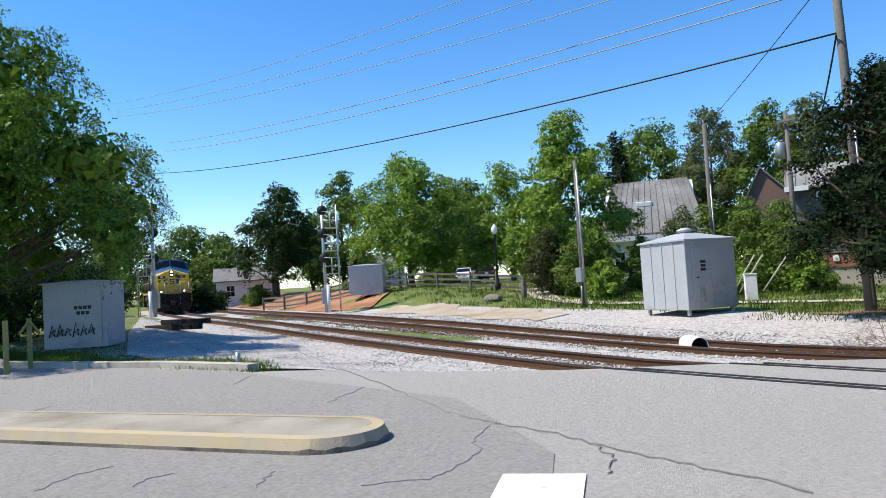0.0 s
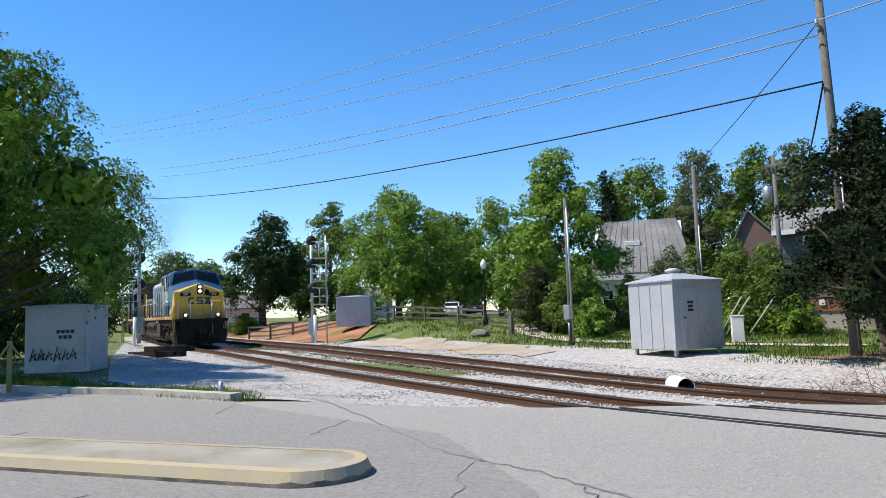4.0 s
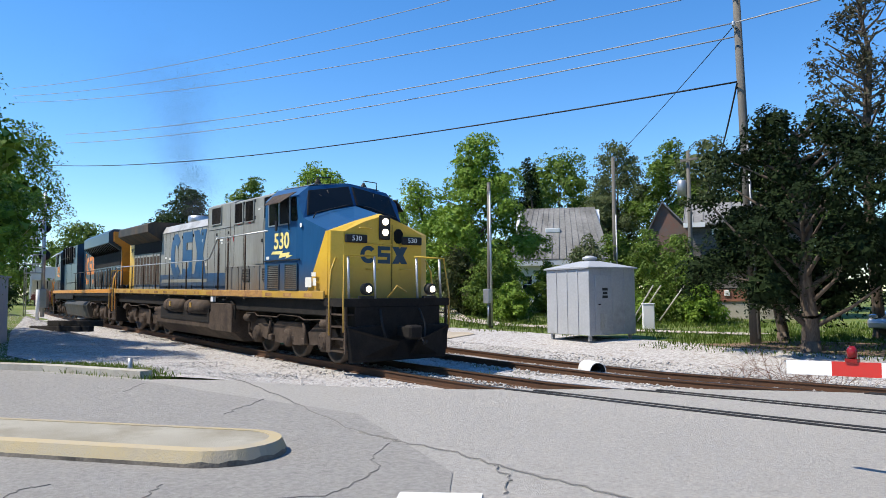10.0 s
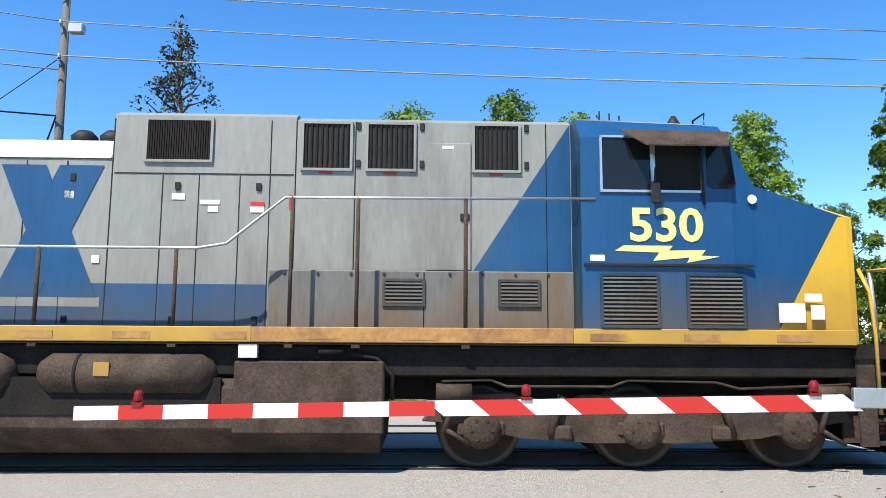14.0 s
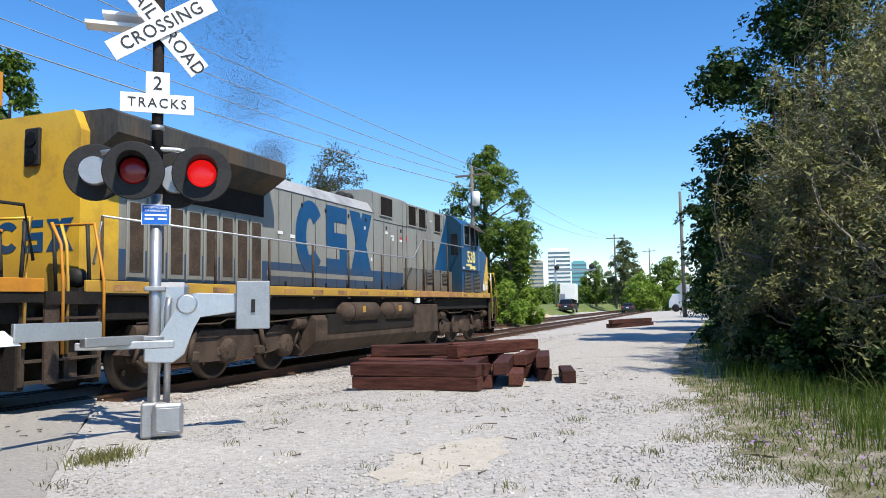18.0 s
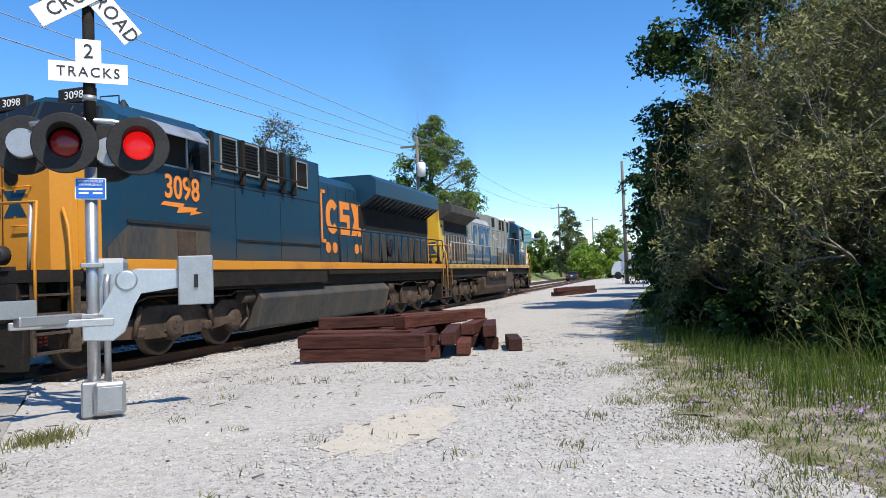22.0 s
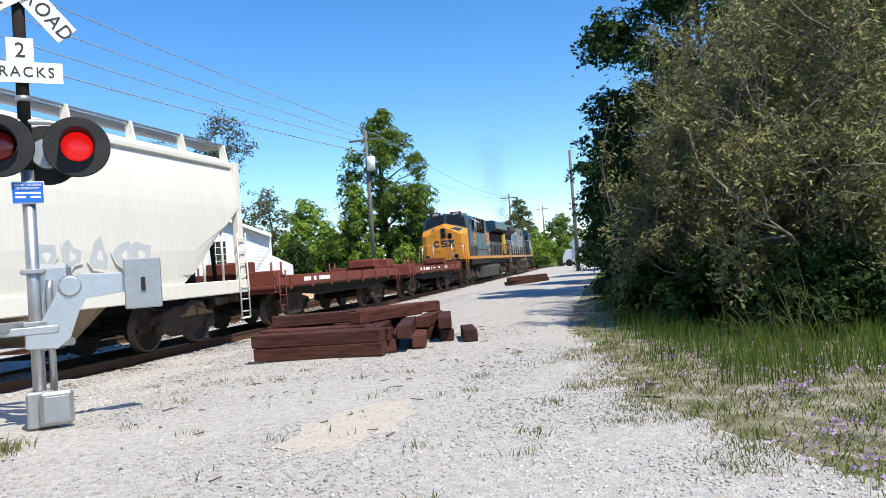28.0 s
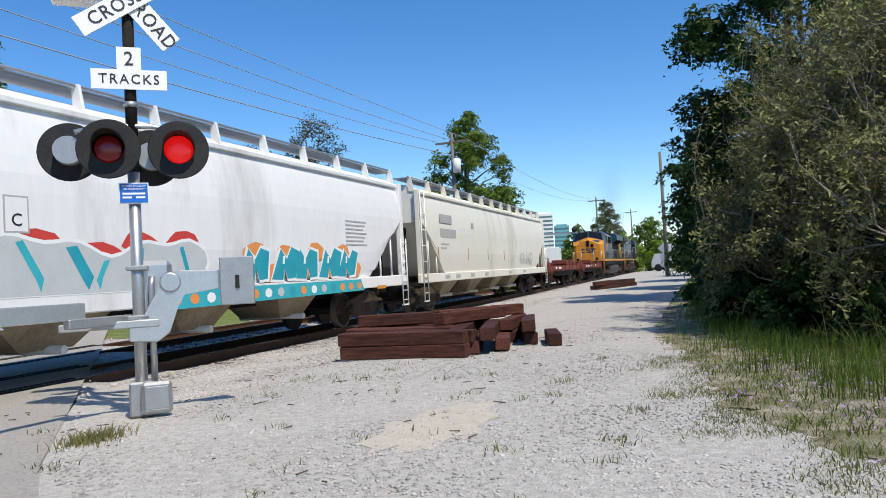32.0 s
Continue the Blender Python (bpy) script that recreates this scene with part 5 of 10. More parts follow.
def engine_3098():
    e = thing("locomotive", "navy and gold diesel locomotive numbered 3098, coupled backwards", "locomotive")
    navy, gold, black = M["loco_navy"], M["loco_gold"], M["black"]
    b = box(B(), -19.9, -1.35, 1.18, 0.3, 1.35, 1.56, 0.02)
    box(b, -19.9, -0.6, 0.85, 0.6, 0.6, 1.2, 0.02)
    part("underframe", b, M["underframe"], e)
    part("walkway", box(B(), -19.9, -1.5, 1.56, 0.0, 1.5, 1.61), M["underframe"], e)
    for s in (-1, 1):
        part("side_sill", box(B(), -19.9, min(s * 1.46, s * 1.512), 1.585, 0.0, max(s * 1.46, s * 1.512), 1.77, 0.008), gold, e, "gold side sill")
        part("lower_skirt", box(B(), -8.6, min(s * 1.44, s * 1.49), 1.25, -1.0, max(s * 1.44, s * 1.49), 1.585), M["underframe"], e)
        # near-black strip painted in for the shade below the gold sill
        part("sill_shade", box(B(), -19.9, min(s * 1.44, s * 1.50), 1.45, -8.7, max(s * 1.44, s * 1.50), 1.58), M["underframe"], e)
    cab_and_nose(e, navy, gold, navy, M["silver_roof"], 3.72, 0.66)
    for s in (-1, 1):
        part("nose_top", loft(B(), [(0.006, [(s * 0.0, 3.735), (s * 0.66, 3.475), (s * 1.435, 3.21), (s * 1.435, 3.17), (s * 0.66, 3.43), (s * 0.0, 3.69)]), (-0.42, [(s * 0.0, 3.955), (s * 0.73, 3.765), (s * 1.45, 3.525), (s * 1.45, 3.48), (s * 0.73, 3.72), (s * 0.0, 3.90)])]), gold, e, "gold sloping nose top")
    nose_fittings(e, gold, navy, "", black, M["glass"])
    for y in (-0.66, 0.66):
        nb = part("number_board", box(B(), -0.92, y - 0.34, 4.42, -0.76, y + 0.34, 4.68, 0.02), black, e, "black roof number board")
        letters("number", "3098", 0.19, M["sign_white"], nb, Matrix.Translation((-0.755, y, 4.55)) @ pose(0, 0, 0, 0, 0, 90), 1.05)
    front_end(e, gold, M["loco_gold"], lamp=M["glass"])
    front_end(e, gold, M["loco_gold"], -1, -19.95)
    s = 1
    for q in (-1, 1):
        cab_window(e, (-3.35, -2.6, -1.7, 0, 0), 3.46, 4.16, q, M["steel_grey"] if q > 0 else None, M["steel_grey"])
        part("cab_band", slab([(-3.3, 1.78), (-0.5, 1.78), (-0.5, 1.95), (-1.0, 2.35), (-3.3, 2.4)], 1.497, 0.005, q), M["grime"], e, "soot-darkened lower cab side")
        h1 = hull(1.30, 1.6, 4.42, 1.0, 4.52, 4.56)
    part("hood_front", loft(B(), [(-3.38, h1), (-8.65, h1)]), navy, e)
    part("hood_engine", loft(B(), [(-8.65, hull(0.95, 1.6, 4.05, 0.78, 4.28, 4.36)), (-12.0, hull(0.95, 1.6, 4.05, 0.78, 4.28, 4.36))]), navy, e)
    part("hood_radiator", box(B(), -19.3, -0.95, 1.6, -12.0, 0.95, 3.72), navy, e)
    b = prism(B(), [(-0.95, 3.60), (-1.5, 3.95), (-1.5, 4.42), (-1.3, 4.58), (1.3, 4.58), (1.5, 4.42), (1.5, 3.95), (0.95, 3.60)], "x", -12.3, -19.2)
    part("radiator_wing", b, navy, e, "large overhanging navy radiator wing")
    for i in range(16):
        x = -18.9 + 0.44 * i
        part("wing_rib", prism(B(), [(0.95, 3.58), (1.49, 3.93), (1.49, 3.90), (0.95, 3.50)], "x", x, x + 0.04), M["underframe"], e)
    # dark plate stands for the shade the big wing throws on the hood
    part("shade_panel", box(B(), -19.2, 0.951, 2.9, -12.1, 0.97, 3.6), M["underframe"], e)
    for i in range(9):
        x = -18.9 + 0.74 * i
        part("radiator_door", box(B(), x, 0.952, 1.72, x + 0.62, 0.99, 2.85, 0.012), M["loco_navy"], e)
        part("radiator_mesh", box(B(), x + 0.12, 0.991, 1.9, x + 0.5, 0.997, 2.7), M["truck_brown"], e, "rusty mesh panel")
    b = prism(B(), [(-0.95, 1.6), (0.95, 1.6), (0.95, 3.75), (1.3, 4.0), (1.3, 4.45), (-1.3, 4.45), (-1.3, 4.0), (-0.95, 3.75)], "x", -19.2, -19.4)
    part("rear_wall", b, gold, e)
    letters("number", "3098", 0.60, M["orange_number"], e, pose(-2.45, 1.51, 3.08, 0, 0, 180), 0.88, "orange number", 0.012)
    bolt_flash(e, -2.45, 2.72, -1.25, 1.502, s, M["orange_number"])
    part("dark_ledge", box(B(), -3.3, 1.50, 2.38, -0.95, 1.53, 2.43), black, e)
    part("toilet_grille", box(B(), -2.82, 1.502, 1.86, -2.28, 1.52, 2.30), M["truck_brown"], e, "small brown louvred hatch")
    for x0, x1 in ((-4.6, -4.05), (-5.5, -4.95), (-6.4, -5.85)):
        grille(e, x0, 3.70, x1, 4.35, 1.302, s, False, 9)
    for x in (-3.6, -4.78, -5.68, -6.58, -7.1):
        part("hood_buttress", box(B(), x - 0.05, 1.30, 3.4, x + 0.05, 1.42, 4.4, 0.02), M["underframe"], e)
    b = B()
    pipe(b, [(-3.4, 1.46, 3.75), (-7.1, 1.46, 3.75)], 0.025)
    part("hood_rail", b, black, e)
    grille(e, -7.9, 3.7, -7.35, 4.3, 1.302, s, True, 10)
    panel_lines(e, (-3.45, -4.55, -6.5, -8.62), 1.8, 4.4, 1.302, s)
    part("panel_joint", box(B(), -8.6, 1.302, 3.36, -3.4, 1.31, 3.375), black, e)
    part("panel_joint", box(B(), -8.6, 1.302, 2.2, -4.6, 1.325, 2.24), M["underframe"], e)
    panel_lines(e, [-8.7 - 0.62 * i for i in range(1, 6)], 1.7, 3.98, 0.952, s)
    emblem(e, -9.75, 2.62, -12.35, 3.62, 0.954, s, M["orange_number"])
    for x, d in ((-9.42, 1), (-12.62, -1)):
        b = B()
        box(b, min(x, x - 0.10 * d), 0.955, 2.35, max(x, x - 0.10 * d), 0.962, 3.85)
        for z in (2.35, 3.75):
            box(b, min(x, x - 0.3 * d), 0.955, z, max(x, x - 0.3 * d), 0.962, z + 0.1)
        part("emblem_bracket", b, M["orange_number"], e)
    for x in (-9.85, -10.3, -11.9, -12.35):
        part("orange_dot", lathe(B(), [(0.16, 0.955), (0.16, 0.962)], 14, (x, 0, 2.22), "y"), M["orange_number"], e)
    wheel = B()
    lathe(wheel, [(0.28, 1.0), (0.31, 1.02), (0.28, 1.04), (0.25, 1.02)], 18, (-14.75, 0, 2.35), "y")
    for k in range(3):
        a = k * math.pi / 3
        rod(wheel, (-14.75 - 0.27 * math.cos(a), 1.02, 2.35 - 0.27 * math.sin(a)), (-14.75 + 0.27 * math.cos(a), 1.02, 2.35 + 0.27 * math.sin(a)), 0.02, n=5)
    part("hand_brake_wheel", wheel, black, e)
    for q in (-1, 1):
        xs = [-9.5, -11.1, -12.7, -14.3, -15.9, -17.5, -18.9]
        handrail(e, [(-19.75, 1.48, 2.0), (-19.6, 1.48, 2.72), (-8.75, 1.48, 2.72)], q, M["black"], 0.022, [(x, 1.48, 2.72) for x in xs])
    b = prism(B(), [(-1.25, 1.2), (-1.48, 0.95), (-1.30, 0.30), (-1.05, 0.22), (1.05, 0.22), (1.30, 0.30), (1.48, 0.95), (1.25, 1.2)], "x", -13.3, -5.3, 0.02)
    part("fuel_tank", b, M["grime"], e, "long slanted dark fuel tank")
    engine_truck(e, -2.6)
    engine_truck(e, -16.2)
    return e


def freight_truck(parent, x0):
    fr = B()
    for s in (-1, 1):
        prism(fr, [(x0 - 1.15, 0.55), (x0 - 1.1, 0.68), (x0 - 0.7, 0.72), (x0 - 0.3, 0.86), (x0 + 0.3, 0.86), (x0 + 0.7, 0.72), (x0 + 1.1, 0.68), (x0 + 1.15, 0.55), (x0 + 0.75, 0.5), (x0 + 0.4, 0.25), (x0 - 0.4, 0.25), (x0 - 0.75, 0.5)], "y", s * 0.95, s * 1.08, 0.02)
    box(fr, x0 - 0.2, -1.0, 0.5, x0 + 0.2, 1.0, 0.8, 0.02)
    tr = part("bogie", fr, M["truck_brown"], parent, "rusty freight bogie")
    for dx in (-0.88, 0.88):
        wheelset(tr, x0 + dx, 0.46)
        for s in (-1, 1):
            part("bearing", lathe(B(), [(0.14, s * 1.0), (0.14, s * 1.15), (0.08, s * 1.18)], 12, (x0 + dx, 0, 0.46), "y"), M["truck_brown"], tr)
    for s in (-1, 1):
        for dx in (-0.2, 0.0, 0.2):
            part("spring", lathe(B(), [(0.08, 0.34), (0.09, 0.38), (0.07, 0.42), (0.09, 0.46), (0.07, 0.50), (0.09, 0.54), (0.08, 0.6)], 8, (x0 + dx, s * 1.02, 0), "z"), M["truck_brown"], tr)


def ladder(e, x0, x1, z0, z1, y, s, material, rungs=5, name="ladder"):
    b = B()
    for x in (x0, x1):
        rod(b, (x, s * y, z0), (x, s * y, z1), 0.02, n=5)
    for k in range(rungs):
        z = z0 + (z1 - z0) * (k + 0.5) / rungs
        rod(b, (x0, s * y, z), (x1, s * y, z), 0.014, n=5)
    part(name, b, material, e)


def coil_car(length, lettered):
    e = thing("coil_car", "low oxide-red coil car with empty deck and end posts", "freight car", "coil cars")
    red = M["coil_red"]
    b = box(B(), -length, -0.35, 0.75, 0, 0.35, 1.05, 0.02)
    for s in (-1, 1):
        prism(b, [(-length + 0.3, 0.95), (-length + 3.4, 0.72), (-3.4, 0.72), (-0.3, 0.95), (-0.3, 1.02), (-length + 0.3, 1.02)], "y", s * 1.2, s * 1.3)
    part("underframe", b, M["underframe"], e)
    part("deck", box(B(), -length, -1.42, 1.02, 0, 1.42, 1.10, 0.01), red, e)
    for s in (-1, 1):
        part("side_beam", box(B(), -length + 0.1, min(s * 1.38, s * 1.48), 1.06, -0.1, max(s * 1.38, s * 1.48), 1.36, 0.015), red, e, "rust-streaked red side beam")
        for x in np.arange(-length + 0.8, -0.5, 1.5):
            part("side_rib", box(B(), x, min(s * 1.48, s * 1.53), 0.98, x + 0.1, max(s * 1.48, s * 1.53), 1.36), red, e)
        for x in (-0.25, -0.85, -length + 0.25, -length + 0.85):
            b = B()
            rod(b, (x, s * 1.25, 1.05), (x, s * 1.25, 1.72), 0.03, n=6)
            part("corner_post", b, red, e)
        ladder(e, -0.55, -0.15, 0.45, 1.5, 1.5, s, red, 4)
        ladder(e, -length + 0.15, -length + 0.55, 0.45, 1.5, 1.5, s, red, 4)
    for x in (-0.3, -length + 0.3):
        part("end_beam", box(B(), x - 0.2, -1.4, 0.9, x + 0.2, 1.4, 1.5, 0.02), red, e)
        part("end_machinery", box(B(), x - 0.35, -0.6, 1.45, x + 0.35, 0.5, 1.78, 0.04), red, e)
    for x in np.arange(-length + 1.4, -1.2, 1.1):
        part("trough", prism(B(), [(-1.2, 1.10), (-0.2, 1.10), (0, 1.16), (0.2, 1.10), (1.2, 1.10), (1.2, 1.30), (0.6, 1.16), (-0.6, 1.16), (-1.2, 1.30)], "x", x, x + 0.25), M["grime"], e)
    if lettered:
        letters("lettering", "COIL CAR", 0.2, M["sign_white"], e, pose(-4.2, -1.486, 1.22), 1.0)
        bars = [(-9.6, 1.16, -8.7, 1.28), (-8.5, 1.16, -7.4, 1.28), (-7.0, 1.2, -6.6, 1.27), (-6.0, 1.2, -5.6, 1.27)]
        plates(e, bars, 1.482, -1, M["sign_white"], "lettering_bar")
    else:
        plates(e, [(-9.8, 1.16, -8.9, 1.28), (-8.7, 1.16, -7.8, 1.28)], 1.482, -1, M["sign_white"], "lettering_bar")
    coupler(e, 0.0, 1)
    coupler(e, -length, -1)
    freight_truck(e, -1.9)
    freight_truck(e, -length + 1.9)
    return e


def hopper_car(length, skin, label, bay_paint):
    e = thing("hopper_car", label, "freight car", "covered hopper cars")
    n = 6
    # body between the sloping ends
    bow = np.polyfit((1.25, 1.6, 2.6, 3.5, 3.95), (1.50, 1.575, 1.597, 1.535, 1.42), 3)
    side = [(min(float(np.polyval(bow, z)), 1.6), z) for z in np.linspace(1.25, 3.95, 12)] + [(1.33, 4.08), (1.1, 4.22), (0.8, 4.29), (0.5, 4.33)]
    ring = [(-y, z) for y, z in side] + [(y, z) for y, z in side[::-1]]
    low = lambda zmin: [(y * (1 if z > zmin else 1), max(z, zmin)) for y, z in ring]
    secs = [(-0.25, low(3.0)), (-0.9, low(2.55)), (-2.2, low(1.5)), (-2.6, low(1.25)), (-length + 2.6, low(1.25)), (-length + 2.2, low(1.5)), (-length + 0.9, low(2.55)), (-length + 0.25, low(3.0))]
    part("body", loft(B(), secs), skin, e, smooth=False)
    for s in (-1, 1):
        part("side_sill", box(B(), -length, min(s * 1.46, s * 1.60), 1.02, 0, max(s * 1.46, s * 1.60), 1.32, 0.02), skin, e)
        part("top_chord", box(B(), -length + 0.2, min(s * 1.42, s * 1.50), 3.92, -0.2, max(s * 1.42, s * 1.50), 4.02, 0.015), skin, e)
        for x in (-0.22, -length + 0.22):
            part("corner_post", box(B(), x - 0.10, min(s * 1.42, s * 1.58), 1.3, x + 0.10, max(s * 1.42, s * 1.58), 4.05, 0.015), skin, e)
            for k in range(1, 3):
                xx = x + (0.75 * k if x < -1 else -0.75 * k)
                part("slope_brace", rod(B(), (xx, s * 1.5, 1.3), (xx, s * 1.5, 1.3 + 0.75 * (3 - k) * 0.9), 0.03, n=6), skin, e)
        for x in (-0.5, -length + 0.12):
            ladder(e, x, x + 0.38, 0.45, 2.4 if x > -2 else 4.0, 1.63, s, skin, 7)
            part("stirrup_step", box(B(), x, min(s * 1.58, s * 1.64), 0.42, x + 0.38, max(s * 1.58, s * 1.64), 0.46), skin, e)
        # running board along the roof, with its posts
        part("running_board", box(B(), -length + 0.1, min(s * 0.75, s * 1.2), 4.42, -0.1, max(s * 0.75, s * 1.2), 4.46), M["galv"], e, "galvanised roof walkway grating")
        b = B()
        rod(b, (-length + 0.1, s * 1.25, 4.48), (-0.1, s * 1.25, 4.48), 0.025, n=6)
        part("walkway_rail", b, M["galv"], e)
        for k in range(13):
            x = -0.25 - k * (length - 0.5) / 12
            part("walkway_bracket", prism(B(), [(s * 1.20, 4.02), (s * 1.40, 3.98), (s * 1.30, 4.50), (s * 1.16, 4.50)], "x", x - 0.03, x + 0.03), skin, e)
    for k in range(5):
        x = -1.6 - k * (length - 3.2) / 4
        part("roof_hatch", box(B(), x - 0.7, -0.35, 4.30, x + 0.7, 0.35, 4.42, 0.03), skin, e)
    for x in (-0.4, -length + 0.4):
        d = 1 if x > -2 else -1
        b = box(B(), min(x - 0.4, x + 0.4), -1.45, 0.95, max(x - 0.4, x + 0.4), 1.45, 1.05, 0.01)
        box(b, x - 0.25, -0.4, 0.72, x + 0.25, 0.4, 1.0, 0.02)
        part("end_platform", b, M["underframe"], e)
        b = B()
        for y in (-0.9, 0.0, 0.9):
            rod(b, (x + d * 0.1, y, 1.05), (x - d * 0.1, y, 3.0), 0.05, n=6)
        box(b, x - 0.3, -0.25, 1.1, x + 0.3, 0.25, 1.6, 0.03)
        part("end_frame", b, M["underframe"], e)
    bays = 4
    w = (length - 6.4) / bays
    for k in range(bays):
        x0 = -3.2 - k * w
        b = loft(B(), [(x0, [(-1.3, 1.25), (1.3, 1.25), (0.5, 1.22), (-0.5, 1.22)]), (x0 - w * 0.36, [(-1.25, 1.25), (1.25, 1.25), (0.55, 0.48), (-0.55, 0.48)]), (x0 - w * 0.64, [(-1.25, 1.25), (1.25, 1.25), (0.55, 0.48), (-0.55, 0.48)]), (x0 - w, [(-1.3, 1.25), (1.3, 1.25), (0.5, 1.22), (-0.5, 1.22)])])
        # bay colour holds both dust and underside shade
        part("hopper_bay", b, bay_paint, e, "dusty tan discharge bay, colour darkened for underside shade")
        b = B()
        rod(b, (x0 - w * 0.5, -0.9, 0.48), (x0 - w * 0.5, 0.9, 0.48), 0.07, n=8)
        part("discharge_gate", b, skin, e)
    part("centre_sill", box(B(), -length, -0.3, 0.8, 0, 0.3, 1.15), M["underframe"], e)
    coupler(e, 0.0, 1)
    coupler(e, -length, -1)
    freight_truck(e, -1.9)
    freight_truck(e, -length + 1.9)
    return e


def scrawl(e, x0, z0, x1, z1, colours, count, seed, y=1.606, s=-1):
    """Sprayed paint without legible letters: lobed patches, edges and drips."""
    rnd = random.Random(seed)
    for i in range(count):
        u = (i + 0.5) / count
        cx = x0 + (x1 - x0) * u + rnd.uniform(-0.1, 0.1)
        w, h = (x1 - x0) / count * rnd.uniform(0.55, 0.85), (z1 - z0) * rnd.uniform(0.75, 1.0)
        k = 9
        zc = (z0 + z1) / 2
        for layer, (c, g) in enumerate(((colours[0], 1.16), (colours[1 + i % (len(colours) - 1)], 1.0), (colours[0], 0.34))):
            pts = []
            for j in range(k):
                a = 6.28319 * j / k + 0.3 * i
                r = 1 + 0.28 * math.sin(3 * a + i * 1.7) + rnd.uniform(-0.1, 0.1)
                pts.append((cx + 0.62 * w * g * r * math.cos(a) + (0.1 * w if layer == 2 else 0), zc + 0.5 * h * g * r * math.sin(a)))
            yy = y + 0.002 * layer + 0.0004 * i
            b = B()
            f = [b.verts.new((px, s * yy, pz)) for px, pz in pts]
            g2 = [b.verts.new((px, s * (yy + 0.0016), pz)) for px, pz in pts]
            b.faces.new(f)
            b.faces.new(g2[::-1])
            for j in range(k):
                b.faces.new((f[j], g2[j], g2[(j + 1) % k], f[(j + 1) % k]))
            part("sprayed_paint", b, c, e)


def spray(w, white, teal, aqua, red, orange, grey):
    """Two sprayed pieces: a grey block with red tops and teal drips, and slanted teal shapes on orange; no real letters."""
    rn = random.Random(5)
    put = lambda pts, y, m: part("sprayed_paint", slab(pts, y, 0.0015, -1), m, w)
    wave = lambda x: 2.0 + 0.10 * math.sin(2.3 * x) + 0.07 * math.sin(5.1 * x + 1)
    for i in range(11):
        x = -19.6 + 0.95 * i + rn.uniform(-0.2, 0.2)
        put([(x + 0.42 * math.cos(0.7 * k) * (1 + 0.2 * math.sin(2 * k + i)), wave(x) + 0.02 + 0.17 * math.sin(0.7 * k)) for k in range(9)], 1.6005, red)
    xs = [-20.0 + 0.2 * i for i in range(54)]
    put([(x, wave(x) + 0.055) for x in xs] + [(-9.25, 1.75), (-9.5, 1.3), (-20.0, 1.3)], 1.6025, white)
    put([(x, wave(x)) for x in xs] + [(-9.35, 1.75), (-9.6, 1.32), (-20.0, 1.32)], 1.6045, grey)
    for i in range(13):
        x = -19.7 + 0.8 * i + rn.uniform(-0.15, 0.15)
        t, d = rn.uniform(0.09, 0.2), rn.uniform(-0.25, 0.35)
        put([(x, wave(x) - 0.08), (x + t, wave(x) - 0.05), (x + t + d, 1.55), (x + 0.5 * t + d, 1.36), (x + d, 1.5)], 1.6065 + 0.0003 * (i % 3), aqua if i % 3 else teal)
    # the second piece
    for i in range(9):
        x = -8.5 + 0.62 * i
        put([(x + 0.40 * math.cos(0.7 * k), (1.95 if i % 2 else 1.55) + 0.20 * math.sin(0.7 * k) * (1 + 0.3 * math.sin(k + i))) for k in range(9)], 1.6005 + 0.0003 * (i % 3), orange)
    tall = [(-8.2, 0.75, 0.0), (-7.15, 0.80, 0.12), (-6.2, 0.78, -0.05), (-5.2, 0.82, 0.1), (-4.3, 0.75, 0.16)]
    for i, (x, width, lean) in enumerate(tall):
        for grow, y, m in ((0.06, 1.6040, white), (0.0, 1.6062, teal)):
            g = grow
            put([(x - 0.15 - g, 1.38 - g), (x + 0.28 + g * 0.3, 1.36 - g), (x + 0.36, 1.62), (x + 0.46 + g * 0, 1.38 - g), (x + width + g, 1.40 - g), (x + width + lean + 0.1 + g, 1.96 + g), (x + 0.55 + lean, 2.03 + 0.04 * (i % 2) + g), (x + 0.34 + lean, 1.80 + g), (x + 0.12 + lean - g, 2.02 + g)], y + 0.0004 * i, m)
        put([(x + 0.22 + lean * 0.5, 1.70), (x + 0.30 + lean * 0.5, 1.70), (x + 0.33 + lean * 0.5, 1.88), (x + 0.25 + lean * 0.5, 1.86)], 1.6090, white)
    # the lower band runs over the sill
    put([(-10.4, 1.27), (-3.2, 1.27), (-3.0, 0.98), (-10.6, 0.95)], 1.6075, aqua)
    for i in range(16):
        x = -10.2 + 0.46 * i
        put([(x + 0.13 * math.cos(0.9 * k), 1.11 + 0.10 * math.sin(0.9 * k)) for k in range(7)], 1.6100 + 0.0002 * (i % 2), (teal, orange, white, grey)[i % 4] if i not in (0, 1, 14, 15) else orange)


